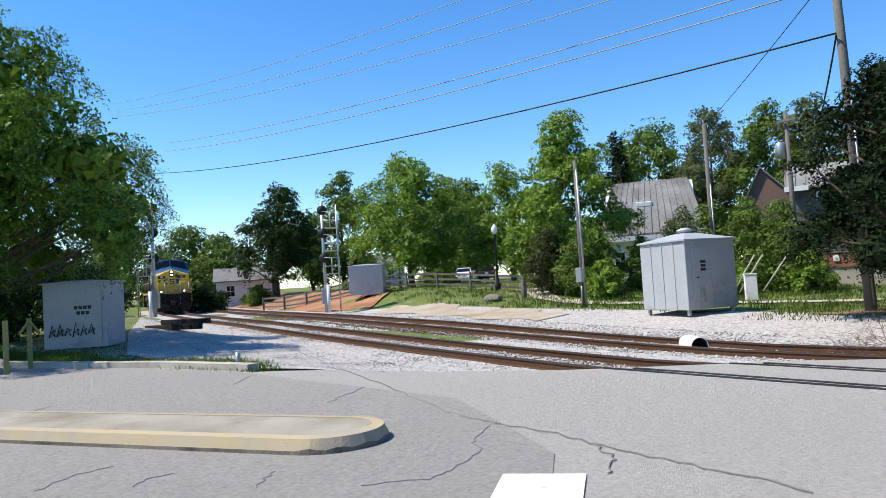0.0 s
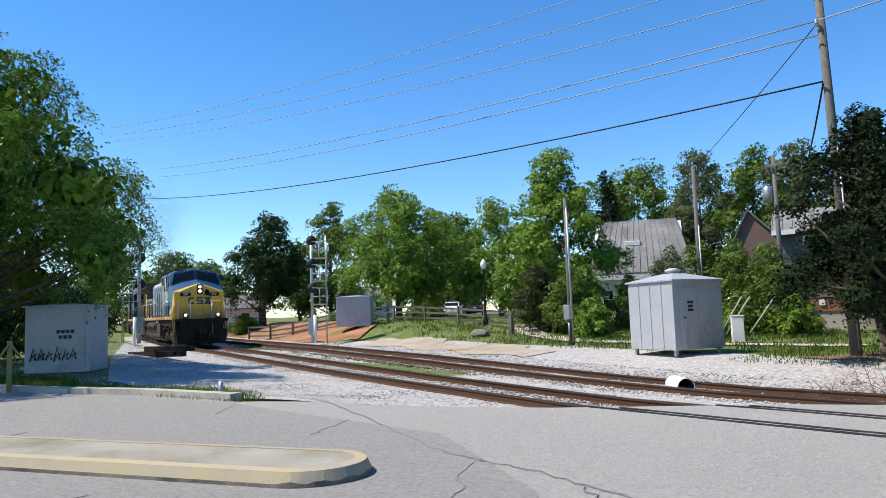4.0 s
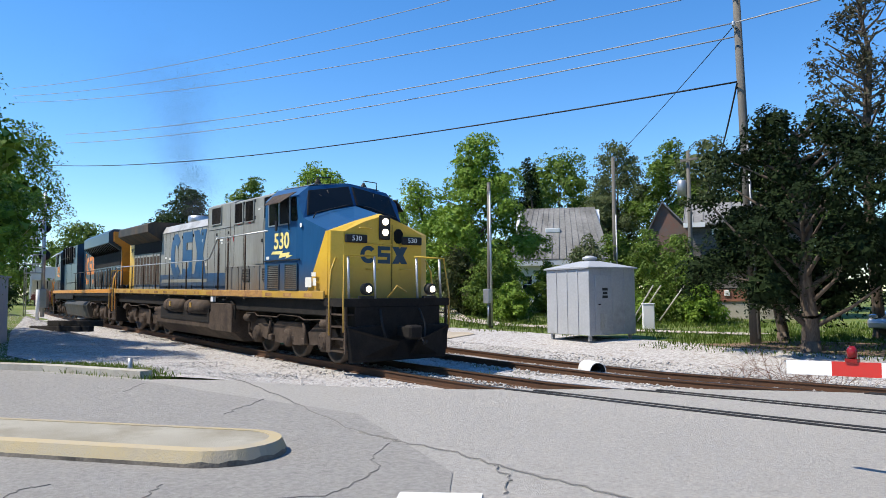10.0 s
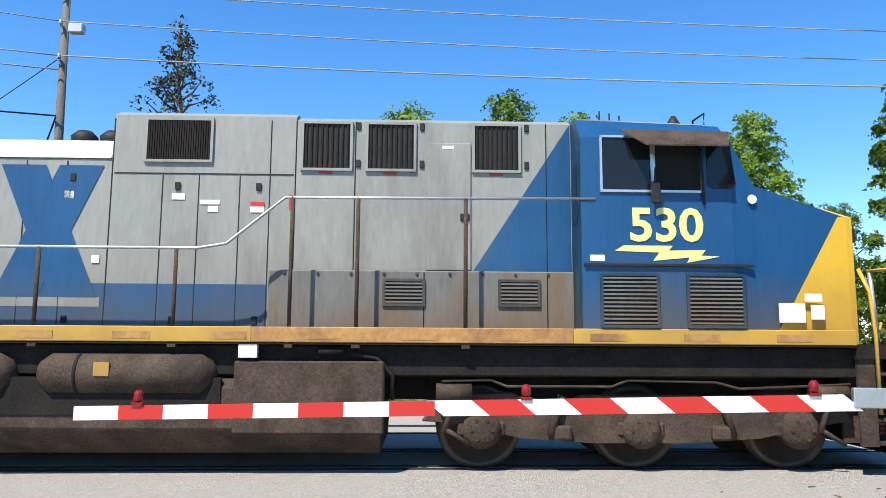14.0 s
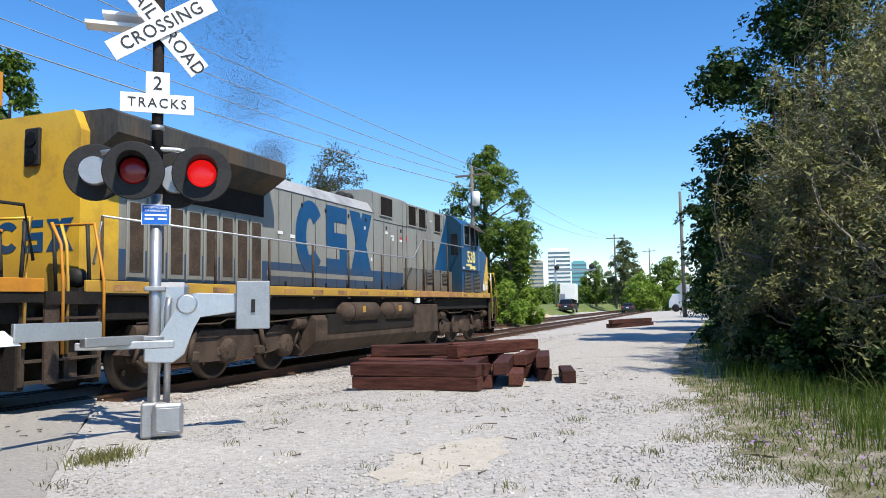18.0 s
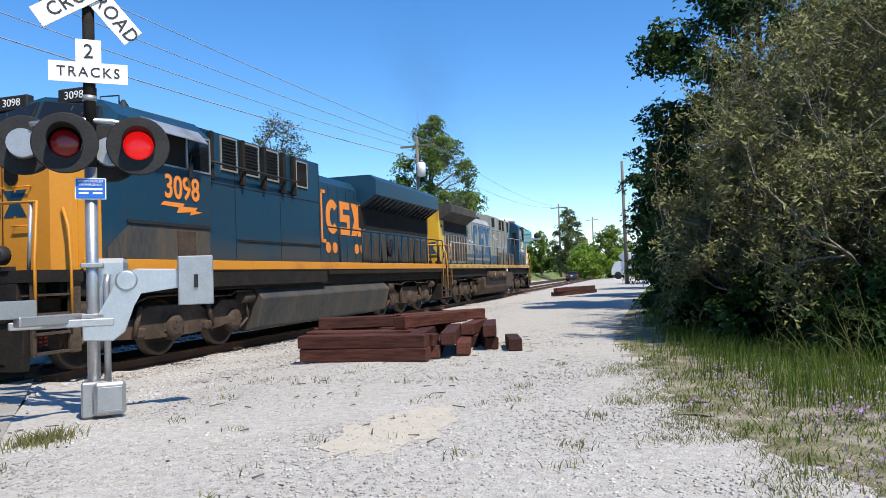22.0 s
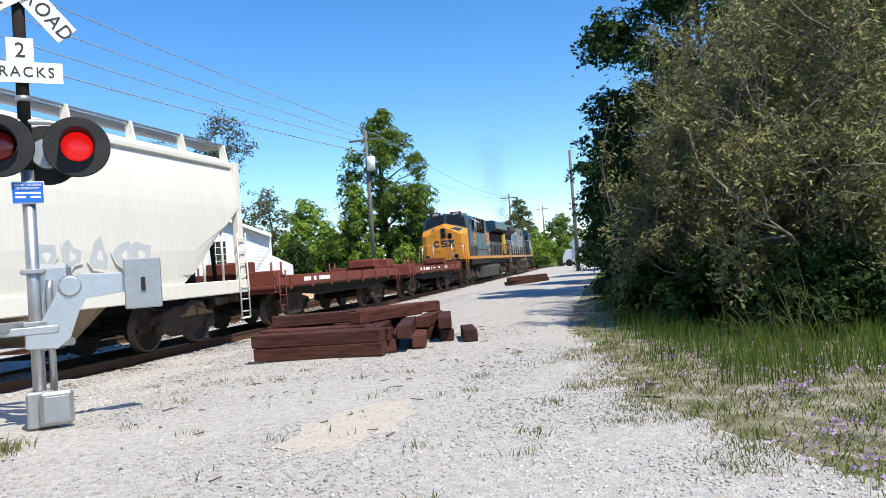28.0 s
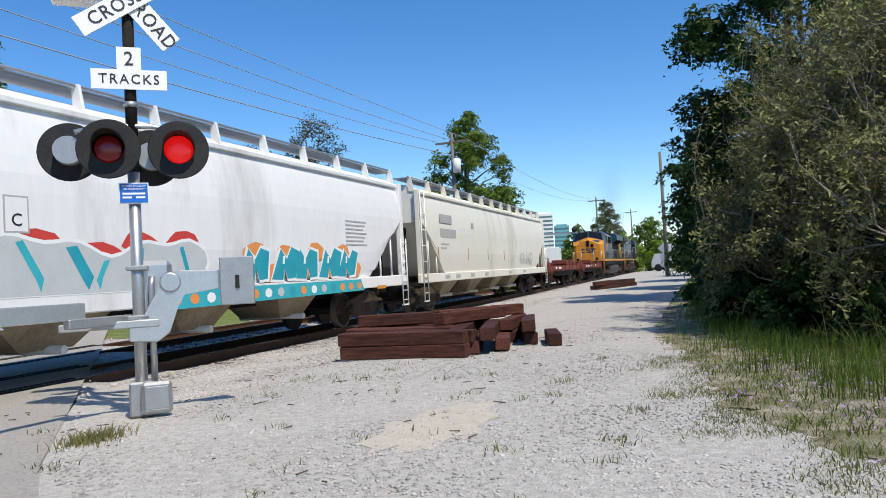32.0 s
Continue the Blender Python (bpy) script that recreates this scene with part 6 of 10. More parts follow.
def build_train():
    engine_530()
    second = engine_3098()
    # coupled backwards: turned half round
    ROLLING.append((second, 40.44, None, None))
    a = coil_car(11.6, True)
    rolls(a, 43.2, 1.9, 9.7)
    b = coil_car(11.6, False)
    rolls(b, 56.3, 1.9, 9.7)
    h = hopper_car(20.3, M["hopper_cream"], "cream covered hopper car with light graffiti and rust streaks", M["bay_dust_and_shade"])
    rolls(h, 69.6, 1.9, 18.4)
    w = hopper_car(20.3, M["hopper_white"], "white covered hopper car with colourful graffiti along its side", M["bay_dust_and_shade"])
    rolls(w, 91.1, 1.9, 18.4)
    far = hopper_car(20.3, M["hopper_white"], "white covered hopper car following in the train", M["bay_dust_and_shade"])
    rolls(far, 112.6, 1.9, 18.4)
    ink = mat("faded_grey_lettering", (0.34, 0.34, 0.34), (0.42, 0.42, 0.41), 0.7)
    orange_streak = mat("rust_streak", (0.45, 0.22, 0.08), (0.5, 0.3, 0.15), 0.8)
    plates(h, [(-18.3, 3.05, -17.0, 3.35), (-18.3, 2.55, -16.6, 2.85), (-18.3, 2.28, -17.4, 2.34), (-18.3, 2.14, -17.7, 2.20), (-14.6, 3.0, -14.3, 3.2)], 1.603, -1, ink, "lettering_bar")
    plates(h, [(x, 1.75, x + 0.06, 2.2) for x in (-18.6, -15.2, -12.4, -9.7)], 1.603, -1, orange_streak, "rust_streak")
    plates(h, [(x, 1.10, x + 0.5, 1.24) for x in (-18.0, -16.8, -15.0, -13.0, -9.0, -6.0)], 1.603, -1, ink, "lettering_bar")
    plates(w, [(-3.9, 2.75 - 0.10 * k, -3.9 + 1.2 - 0.1 * (k % 3), 2.785 - 0.10 * k) for k in range(7)], 1.603, -1, ink, "lettering_bar")
    plates(w, [(-13.40, 2.16, -13.02, 2.66)], 1.600, -1, ink, "lettering_bar")
    plates(w, [(-13.375, 2.185, -13.045, 2.635)], 1.6022, -1, M["hopper_white"], "lettering_frame")
    letters("word", "C", 0.24, M["sign_black"], w, pose(-13.21, -1.6085, 2.33))
    plates(w, [(x, 0.98, x + 0.55, 1.07) for x in (-2.2, -5.0, -7.9, -10.7, -16.0)], 1.603, -1, M["loco_gold"], "reflector_strip")
    teal = mat("teal_spray", (0.02, 0.24, 0.32), (0.03, 0.34, 0.42), 0.6, scale=3)
    aqua = mat("aqua_spray", (0.05, 0.42, 0.48), (0.03, 0.30, 0.36), 0.6, scale=3)
    white = mat("white_spray", (0.75, 0.78, 0.78), (0.68, 0.70, 0.70), 0.6, scale=3)
    red = mat("red_spray", (0.55, 0.05, 0.04), (0.45, 0.06, 0.05), 0.6, scale=3)
    orange = mat("orange_spray", (0.70, 0.22, 0.06), (0.62, 0.30, 0.10), 0.6, scale=3)
    grey = mat("grey_spray", (0.40, 0.43, 0.44), (0.50, 0.52, 0.53), 0.6, scale=3)
    spray(w, white, teal, aqua, red, orange, grey)
    scrawl(h, -6.5, 1.6, -3.6, 2.2, [M["hopper_cream"], grey], 5, 9, 1.604)


build_train()


# ---- trees and plants ----
def leaves(rnd, c, d, s, narrow=0.55):
    """Small bent four-cornered leaves or sprays at the given places."""
    n = len(c)
    d = d / (np.linalg.norm(d, axis=1, keepdims=True) + 1e-9)
    a = np.cross(d, rnd.normal(0, 1, (n, 3)))
    a /= np.linalg.norm(a, axis=1, keepdims=True) + 1e-9
    b = np.cross(d, a)
    s = np.asarray(s)[:, None]
    bend = d * s * 0.2
    V = np.stack([c - a * s - bend, c + b * s * narrow, c + a * s - bend, c - b * s * narrow], 1).reshape(-1, 3)
    return V, np.arange(4 * n).reshape(n, 4)


def clumps(rnd, centres, out, n, size, loose, droop=0.0, narrow=0.55):
    """Leaves gathered in sprays round the centres."""
    k = rnd.integers(0, len(centres), n)
    off = rnd.normal(0, 1, (n, 3)) * loose * (1, 1, 0.62)
    P = centres[k] + off
    P[:, 2] -= droop * (off[:, 0] ** 2 + off[:, 1] ** 2) / max(loose, 0.01)
    d = out[k] * 0.5 + rnd.normal(0, 0.55, (n, 3)) + (0, 0, 0.55)
    return leaves(rnd, P, d, rnd.uniform(0.6, 1.3, n) * size, narrow)


def slips(rnd, c, d, s, narrow=0.55):
    """Small pointed three-cornered leaves that face d."""
    n = len(c)
    d = d / (np.linalg.norm(d, axis=1, keepdims=True) + 1e-9)
    a = np.cross(d, rnd.normal(0, 1, (n, 3)))
    a /= np.linalg.norm(a, axis=1, keepdims=True) + 1e-9
    b = np.cross(d, a)
    s = np.asarray(s)[:, None]
    V = np.stack([c + a * s - d * s * 0.25, c - a * s * 0.6 + b * s * narrow, c - a * s * 0.6 - b * s * narrow], 1).reshape(-1, 3)
    return V, np.arange(3 * n).reshape(n, 3)


def lobe_points(rnd, lobes, n, low=0.85, high=1.06, bury=0.82):
    """Places near the skin of a heap of lobes (centre, radii), but for those buried in a neighbour; with the way out."""
    C = np.array([c for c, _ in lobes], float)
    R = np.array([r for _, r in lobes], float)
    w = R[:, 0] * R[:, 2]
    k = rnd.choice(len(lobes), n, p=w / w.sum())
    u = rnd.normal(0, 1, (n, 3))
    u /= np.linalg.norm(u, axis=1, keepdims=True)
    P = C[k] + u * R[k] * rnd.uniform(low, high, (n, 1))
    seen = np.ones(n, bool)
    for i in range(len(lobes)):
        seen &= (((P - C[i]) / R[i]) ** 2).sum(1) > bury ** 2 * np.where(k == i, 0, 1)
    return P[seen], u[seen], R[k][seen, 0]


def crown_mesh(rnd, heap, n, size, shell, loose, floor):
    """Sprays of leaves like shingles on the lobes' skin, dark gaps between them, and a sparser filling inside."""
    area = sum(12.0 * r[0] * r[2] for _, r in heap)
    mean_r = float(np.mean([r[0] for _, r in heap]))
    rs = loose or max(0.30 * mean_r, size * 1.6)
    count = int(np.clip(1.15 * area / (3.1 * rs * rs), 60, n // 5))
    P, U, R = lobe_points(rnd, heap, count, shell * 0.5 + 0.42, 1.10)
    ok = P[:, 2] > floor
    P, U = P[ok], U[ok]
    N = U * 0.65 + np.array([0, 0, 0.65]) + rnd.normal(0, 0.28, P.shape)
    N /= np.linalg.norm(N, axis=1, keepdims=True)
    big = rnd.uniform(0.55, 1.35, len(P)) * rs
    k = rnd.choice(len(P), n, p=big ** 2 / (big ** 2).sum())
    off = rnd.normal(0, 0.5, (n, 3)) * big[k][:, None]
    along = (off * N[k]).sum(1)
    off -= N[k] * (along * 0.72)[:, None]
    out2 = (off ** 2).sum(1)
    off[:, 2] -= 0.45 * out2 / big[k]
    V, F = slips(rnd, P[k] + off, N[k] + rnd.normal(0, 0.42, (n, 3)), rnd.uniform(0.6, 1.3, n) * size)
    # larger inner leaves, added to block light and keep the gaps dark
    if shell > 0.25:
        Q, W, R = lobe_points(rnd, heap, 150 * len(heap), 0.35, 0.66, 0.5)
        ok = Q[:, 2] > floor
        V2, F2 = slips(rnd, Q[ok], W[ok] + rnd.normal(0, 0.5, Q[ok].shape), 0.155 * R[ok], 0.6)
        V, F = np.concatenate([V, V2]), np.concatenate([F, F2 + len(V)])
    return V, F


def limb(bm, p, q, r0, r1, rnd, n=6):
    p, q = Vector(p), Vector(q)
    m = (p + q) / 2 + Vector(rnd.normal(0, 0.06, 3)) * (q - p).length
    rod(bm, p, m, r0, (r0 + r1) / 2, n, False)
    rod(bm, m, q, (r0 + r1) / 2, r1, n, False)


def tree(x, y, height, spread, leaf, label, seed, clear=0.2, n=16000, size=0.13, lobes=26, trunk=0.22, bark="bark", top_w=0.55, z=None, group="", name="tree", shell=0.6, loose=None, lobe=0.36, cone=False):
    """A tapered trunk with limbs, and a crown of sprays gathered in uneven lobes."""
    n, size = int(n * 0.9), size * 0.74
    rnd = np.random.default_rng(seed)
    z = ground_z(x, y) if z is None else z
    e = thing(name, label, "tree" if name != "bush" else "bush", group, at=pose(x, y, z - 0.05))
    bm = B()
    h0 = height * clear
    top = Vector((rnd.normal(0, 0.03) * height, rnd.normal(0, 0.03) * height, height * 0.82))
    foot = min(0.4, height * 0.05)
    rod(bm, (0, 0, -0.3), (0, 0, foot), trunk * 1.45, trunk, 10)
    mid = Vector((top.x * 0.4, top.y * 0.4, h0 + height * 0.15))
    limb(bm, (0, 0, foot), mid, trunk, trunk * 0.75, rnd, 10)
    limb(bm, mid, top, trunk * 0.75, trunk * 0.15, rnd, 7)
    heap = []
    for i in range(lobes):
        f = (i + 0.5) / lobes
        if cone:
            wide = spread * (1 - 0.93 * f) * rnd.uniform(0.75, 1.1)
        else:
            wide = spread * math.sin(math.pi * min(1, 0.24 + 0.66 * f)) ** 0.7 * (1 - (1 - top_w) * f * f) * rnd.uniform(0.8, 1.1)
        a = i * 2.4 + rnd.normal(0, 0.4)
        rr = spread * lobe * rnd.uniform(0.65, 1.15) * (1 - (0.6 if cone else 0.3) * f)
        zc = h0 + rr * 0.5 + (height - h0 - rr) * (0.02 + 0.93 * f)
        d = max(wide - rr * 0.8, 0) * (1 if i % 4 else 0.35)
        c = np.array([math.cos(a) * d + top.x * f, math.sin(a) * d + top.y * f, zc])
        heap.append((c, np.array([rr, rr, rr * rnd.uniform(0.6, 0.85)])))
        limb(bm, (top.x * f * 0.7, top.y * f * 0.7, max(h0 * 0.7, zc - d * 0.6 - 0.2)), c, trunk * 0.30, trunk * 0.06, rnd, 5)
    part("trunk", bm, M[bark], e)
    V, F = crown_mesh(rnd, heap, n, size, shell, loose, h0 * 0.5)
    ob = new("crown", mesh_np("crown", V, F, M[leaf]))
    ob.parent = e
    return e


def prongs(segs):
    """Thin three-sided twigs from (p, q, r0, r1)."""
    P = np.array([s[0] for s in segs])
    Q = np.array([s[1] for s in segs])
    r0 = np.array([s[2] for s in segs])[:, None]
    r1 = np.array([s[3] for s in segs])[:, None]
    d = Q - P
    u = np.cross(d, (0.31, 0.17, 0.93))
    u /= np.linalg.norm(u, axis=1, keepdims=True) + 1e-9
    v = np.cross(d, u)
    v /= np.linalg.norm(v, axis=1, keepdims=True) + 1e-9
    ring = lambda c, r: [c + r * (math.cos(a) * u + math.sin(a) * v) for a in (0, 2.094, 4.189)]
    V = np.stack(ring(P, r0) + ring(Q, r1), 1).reshape(-1, 3)
    b = np.arange(len(segs))[:, None] * 6
    F = np.concatenate([b + np.array([i, (i + 1) % 3, 3 + (i + 1) % 3, 3 + i]) for i in range(3)])
    return V, F


def grow(rnd, roots, levels, kids, shrink=0.52, spread=0.75, lift=0.15, steps=3, wander=0.18, thin=0.42):
    """Branches that fork; gives their segments and the twig ends."""
    segs, tips = [], []
    todo = [(np.array(p, float), np.array(d, float) / np.linalg.norm(d), ln, r, levels) for p, d, ln, r in roots]
    while todo:
        p, d, ln, r, lv = todo.pop()
        pts = [p]
        for i in range(steps):
            d = d + rnd.normal(0, wander, 3) + (0, 0, lift * 0.3)
            d /= np.linalg.norm(d)
            q = pts[-1] + d * ln / steps
            segs.append((pts[-1], q, r * (1 - 0.75 * i / steps), r * (1 - 0.75 * (i + 1) / steps)))
            pts.append(q)
        if lv == 0:
            tips += [(pts[-1], d), ((pts[-1] + pts[-2]) / 2, d)]
            continue
        for k in range(kids[levels - lv]):
            f = rnd.uniform(0.25, 1.0) * steps
            i = min(int(f), steps - 1)
            s = pts[i] + (pts[i + 1] - pts[i]) * (f - i)
            side = rnd.normal(0, 1, 3)
            side -= d * side.dot(d)
            side /= np.linalg.norm(side)
            nd = d * 0.75 + side * spread + (0, 0, lift)
            todo.append((s, nd / np.linalg.norm(nd), ln * shrink * rnd.uniform(0.7, 1.25), r * thin, lv - 1))
    return segs, tips


def twiggy(name, x, y, label, category, roots, levels, kids, leaf, n, size, seed, bark="bark_grey", loose=0.12, z=None, group="", thin_leaf=False, within=99.0, **k):
    """A bush or thin tree whose twigs show between its small leaves."""
    rnd = np.random.default_rng(seed)
    z = ground_z(x, y) if z is None else z
    e = thing(name, label, category, group, at=pose(x, y, z - 0.05))
    segs, tips = grow(rnd, roots(rnd), levels, kids, **k)
    near = lambda p: math.hypot(p[0], p[1]) < within * (1 - 0.35 * max(0.0, p[2] / 5 - 0.6))
    segs, tips = [q for q in segs if near(q[1])], [q for q in tips if near(q[0])]
    V, F = prongs(segs)
    ob = new("branchwork", mesh_np("branchwork", V, F, M[bark]))
    ob.parent = e
    P = np.array([t[0] for t in tips])
    U = np.array([t[1] for t in tips])
    if thin_leaf:
        i = rnd.integers(0, len(P), n)
        V, F = slips(rnd, P[i] + rnd.normal(0, loose, (n, 3)), U[i] * 0.3 + rnd.normal(0, 0.6, (n, 3)) + (-0.2, 0, 0.5), rnd.uniform(0.6, 1.5, n) * size, 0.30)
    else:
        V, F = clumps(rnd, P, U, n, size, loose, 0.1)
    ob = new("foliage", mesh_np("foliage", V, F, M[leaf]))
    ob.parent = e
    return e


def blades(rnd, P, h, w, lean=0.35):
    """Grass blades: narrow, bent, tapering."""
    n = len(P)
    a = rnd.uniform(0, 6.283, n)
    h = np.asarray(h)[:, None] * np.ones((n, 1))
    side = np.stack([np.cos(a), np.sin(a), 0 * a], 1) * w * (0.7 + 0.3 * h / h.max())
    b = rnd.uniform(0, 6.283, n)
    fall = np.stack([np.cos(b), np.sin(b), 0 * b], 1) * h * rnd.uniform(0.1, 1, (n, 1)) * lean
    up = np.array([0, 0, 1.0])
    m = P + up * h * 0.6 + fall * 0.4
    t = P + up * h * 0.95 + fall * 1.2
    V = np.stack([P - side, P + side, m + side * 0.7, m - side * 0.7, t + side * 0.12, t - side * 0.12], 1).reshape(-1, 3)
    k = np.arange(n)[:, None] * 6
    F = np.concatenate([k + np.array([0, 1, 2, 3]), k + np.array([3, 2, 4, 5])])
    return V, F


def grass(name, label, places, h, w, material, seed, lean=0.35, category="grass"):
    """A patch of blades at many places, as one growth."""
    rnd = np.random.default_rng(seed)
    P = np.array([(x, y, ground_z(x, y) - 0.01) for x, y in places])
    V, F = blades(rnd, P, rnd.uniform(0.45, 1.15, len(P)) * h, w, lean)
    tagged(new(name, mesh_np(name, V, F, M[material])), label, category, kind="stuff")


def scatter(seed, n, inside, x0, y0, x1, y1, tuft=0):
    """Random places inside a region, even or in tufts."""
    rn = random.Random(seed)
    out = []
    while len(out) < n:
        x, y = rn.uniform(x0, x1), rn.uniform(y0, y1)
        if not inside(x, y):
            continue
        if tuft:
            for _ in range(rn.randint(8, 26)):
                out.append((x + rn.gauss(0, tuft), y + rn.gauss(0, tuft)))
        else:
            out.append((x, y))
    return out[:n]


def polar(az, d):
    """A place at a heading from the street corner (degrees to the west of the way across) and a distance."""
    return -d * math.sin(radians(az)), d * math.cos(radians(az))


def polar_e(az, d):
    """The same towards the east, from the second standpoint."""
    return -0.72 + d * math.sin(radians(-az)), 0.14 + d * math.cos(radians(az))


def lift(d, el, eye=1.55):
    return eye + d * math.tan(radians(el))

# west: from the maple by the metal box round to the path
def tree_at(az, d, el, *a, z=None, **k):
    """A tree at a heading and distance, its top at an elevation."""
    x, y = polar(az, d)
    g = ground_z(x, y) if z is None else z
    return tree(x, y, lift(d, el) - g, *a, z=g, **k)


tree_at(91.2, 27, 19.8, 7.2, "leaf_maple", "large leafy maple shading the metal cabinet", 1, 0.20, 120000, 0.085, 60, 0.36, lobe=0.27, top_w=0.6, shell=0.8, loose=0.46)
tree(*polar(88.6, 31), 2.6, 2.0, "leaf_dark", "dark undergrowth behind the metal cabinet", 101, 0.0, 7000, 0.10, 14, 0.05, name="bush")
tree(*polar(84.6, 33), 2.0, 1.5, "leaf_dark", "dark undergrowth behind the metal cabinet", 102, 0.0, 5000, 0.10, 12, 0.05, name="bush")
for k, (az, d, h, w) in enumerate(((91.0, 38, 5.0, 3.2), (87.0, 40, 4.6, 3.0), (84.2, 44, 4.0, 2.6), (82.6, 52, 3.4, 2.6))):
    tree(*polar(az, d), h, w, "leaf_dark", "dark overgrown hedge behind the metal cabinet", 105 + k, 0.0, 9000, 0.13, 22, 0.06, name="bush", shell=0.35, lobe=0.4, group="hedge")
tree_at(82.3, 120, 4.3, 6.0, "leaf_mid", "hazy green tree far along the railway", 2, 0.05, 6000, 0.28)
tree_at(79.6, 110, 6.0, 6.5, "leaf_mid", "leafy tree beside the railway line", 3, 0.05, 8000, 0.27)
tree_at(76.0, 95, 5.8, 7.0, "leaf_mid", "leafy tree beside the railway line", 4, 0.05, 9000, 0.26)
tree_at(73.6, 88, 5.2, 5.0, "leaf_mid", "leafy tree beside the railway line", 5, 0.05, 8000, 0.25)
tree_at(70.0, 75, 8.65, 5.0, "leaf_dark", "dark round oak above the clay bank", 6, 0.16, 22000, 0.17, 30, 0.4)
tree_at(64.8, 92, 9.6, 6.2, "leaf_mid", "tall green tree behind the fence", 7, 0.05, 12000, 0.24, 28, 0.3)
tree_at(67.2, 90, 6.0, 4.5, "leaf_mid", "green tree behind the fence", 8, 0.05, 7000, 0.24)
tree_at(59.6, 58, 10.8, 6.0, "leaf_bright", "bright spring tree with spreading crown", 9, 0.10, 26000, 0.16, 34, 0.28, shell=0.45)
tree_at(56.2, 84, 9.0, 5.0, "leaf_mid", "green tree behind the fence", 10, 0.05, 9000, 0.22)
tree_at(54.8, 80, 8.6, 5.4, "leaf_mid", "green tree behind the street", 11, 0.02, 7000, 0.26)
tree_at(47.6, 48, 13.3, 4.7, "leaf_bright", "tall light-green tree beside the old house", 12, 0.06, 32000, 0.15, 40, 0.25, shell=0.45, top_w=0.4)
tree_at(51.6, 60, 9.6, 4.6, "leaf_bright", "light-green tree behind the path", 13, 0.04, 12000, 0.17)
tree_at(43.2, 68, 11.4, 4.2, "leaf_cedar", "dark conifer behind the old house", 14, 0.05, 9000, 0.2, cone=True)
tree_at(40.3, 74, 11.8, 8.37, "leaf_mid", "tall green tree behind the old house", 15, 0.05, 14000, 0.21, 30)
tree_at(36.4, 66, 12.6, 5.67, "leaf_grey", "pale budding poplar behind the old house", 16, 0.05, 16000, 0.18, 34, shell=0.3)
tree_at(33.0, 64, 12.2, 5.13, "leaf_mid", "tall green tree between two houses", 17, 0.05, 14000, 0.18, 30)
tree_at(29.6, 62, 12.0, 5.94, "leaf_grey", "pale budding poplar behind the wooden house", 18, 0.05, 14000, 0.18, 30, shell=0.3)
tree_at(25.0, 60, 11.0, 6.08, "leaf_mid", "green tree behind the wooden house", 19, 0.05, 10000, 0.2)
# shrubs in front of the houses
for k, (az, d, el, s, leaf, lab) in enumerate((
        (48.6, 44, 4.2, 2.2, "leaf_olive", "rough olive shrub at the foot of the tree"),
        (46.2, 43, 3.6, 2.2, "leaf_mid", "dense green shrub at the foot of the tree"),
        (44.6, 40, 1.4, 1.4, "leaf_bright", "low bright green bush beside the path"),
        (42.0, 47, 3.0, 1.6, "leaf_mid", "green shrub before the old house"),
        (38.9, 42, 4.9, 2.2, "leaf_grey", "tall budding shrub before the old house"),
        (36.6, 44, 5.4, 2.5, "leaf_mid", "tall green shrub before the old house"),
        (34.2, 42, 5.6, 2.6, "leaf_mid", "tall green shrub beside the wooden house"),
        (32.0, 40, 5.0, 2.1, "leaf_mid", "tall green shrub beside the wooden house"),
        (30.4, 38, 1.2, 1.2, "leaf_bright", "low weedy bush before the wooden house"),
        (35.6, 37, 0.4, 1.3, "leaf_bright", "low weedy bush behind the utility box"),
        (75.2, 70, 1.3, 2.5, "leaf_dark", "dark shrub on the clay bank"),
        (71.4, 74, 0.9, 2.0, "leaf_mid", "green shrub on the clay bank"),
        (63.0, 66, 1.0, 2.4, "leaf_mid", "green shrub behind the fence"),
        (57.4, 66, 1.2, 2.4, "leaf_mid", "green shrub behind the fence"))):
    x, y = polar(az, d)
    tree(x, y, lift(d, el) - ground_z(x, y), s, leaf, lab, 40 + k, 0.0, 7000, 0.11, 20, 0.05, name="bush", shell=0.45, lobe=0.42)
# the cedars and what stands behind them
tree(-8.9, 20.5, 7.2, 3.3, "leaf_cedar", "dark drooping cedar beside the crossing", 61, 0.13, 26000, 0.085, 44, 0.24, shell=0.3, lobe=0.3, loose=0.3, top_w=0.75)
tree_at(25.2, 26.5, 12.5, 2.4, "leaf_cedar", "dark drooping cedar beside the crossing", 62, 0.14, 16000, 0.085, 34, 0.18, shell=0.3, loose=0.3)
tree_at(15.0, 26, 15.2, 2.88, "leaf_cedar", "dark drooping cedar beside the crossing", 63, 0.20, 20000, 0.085, 40, 0.22, shell=0.3, loose=0.3, top_w=0.8)
tree_at(11.2, 28, 15.6, 2.76, "leaf_cedar", "dark cedar before the porch house", 64, 0.18, 18000, 0.085, 36, 0.22, shell=0.3, loose=0.3, top_w=0.8)
tree_at(7.2, 27, 15.6, 2.64, "leaf_cedar", "dark cedar before the porch house", 65, 0.2, 16000, 0.085, 34, 0.2, shell=0.3, loose=0.3, top_w=0.8)
tree_at(2.4, 26, 14.4, 2.64, "leaf_olive", "dark olive tree beside the dead trunk", 66, 0.24, 16000, 0.085, 34, 0.2, shell=0.3, loose=0.3, top_w=0.8)
tree_at(-1.6, 29.5, 14.5, 2.64, "leaf_olive", "dark olive tree before the porch house", 68, 0.2, 14000, 0.085, 32, 0.2, shell=0.3, loose=0.3, top_w=0.8)
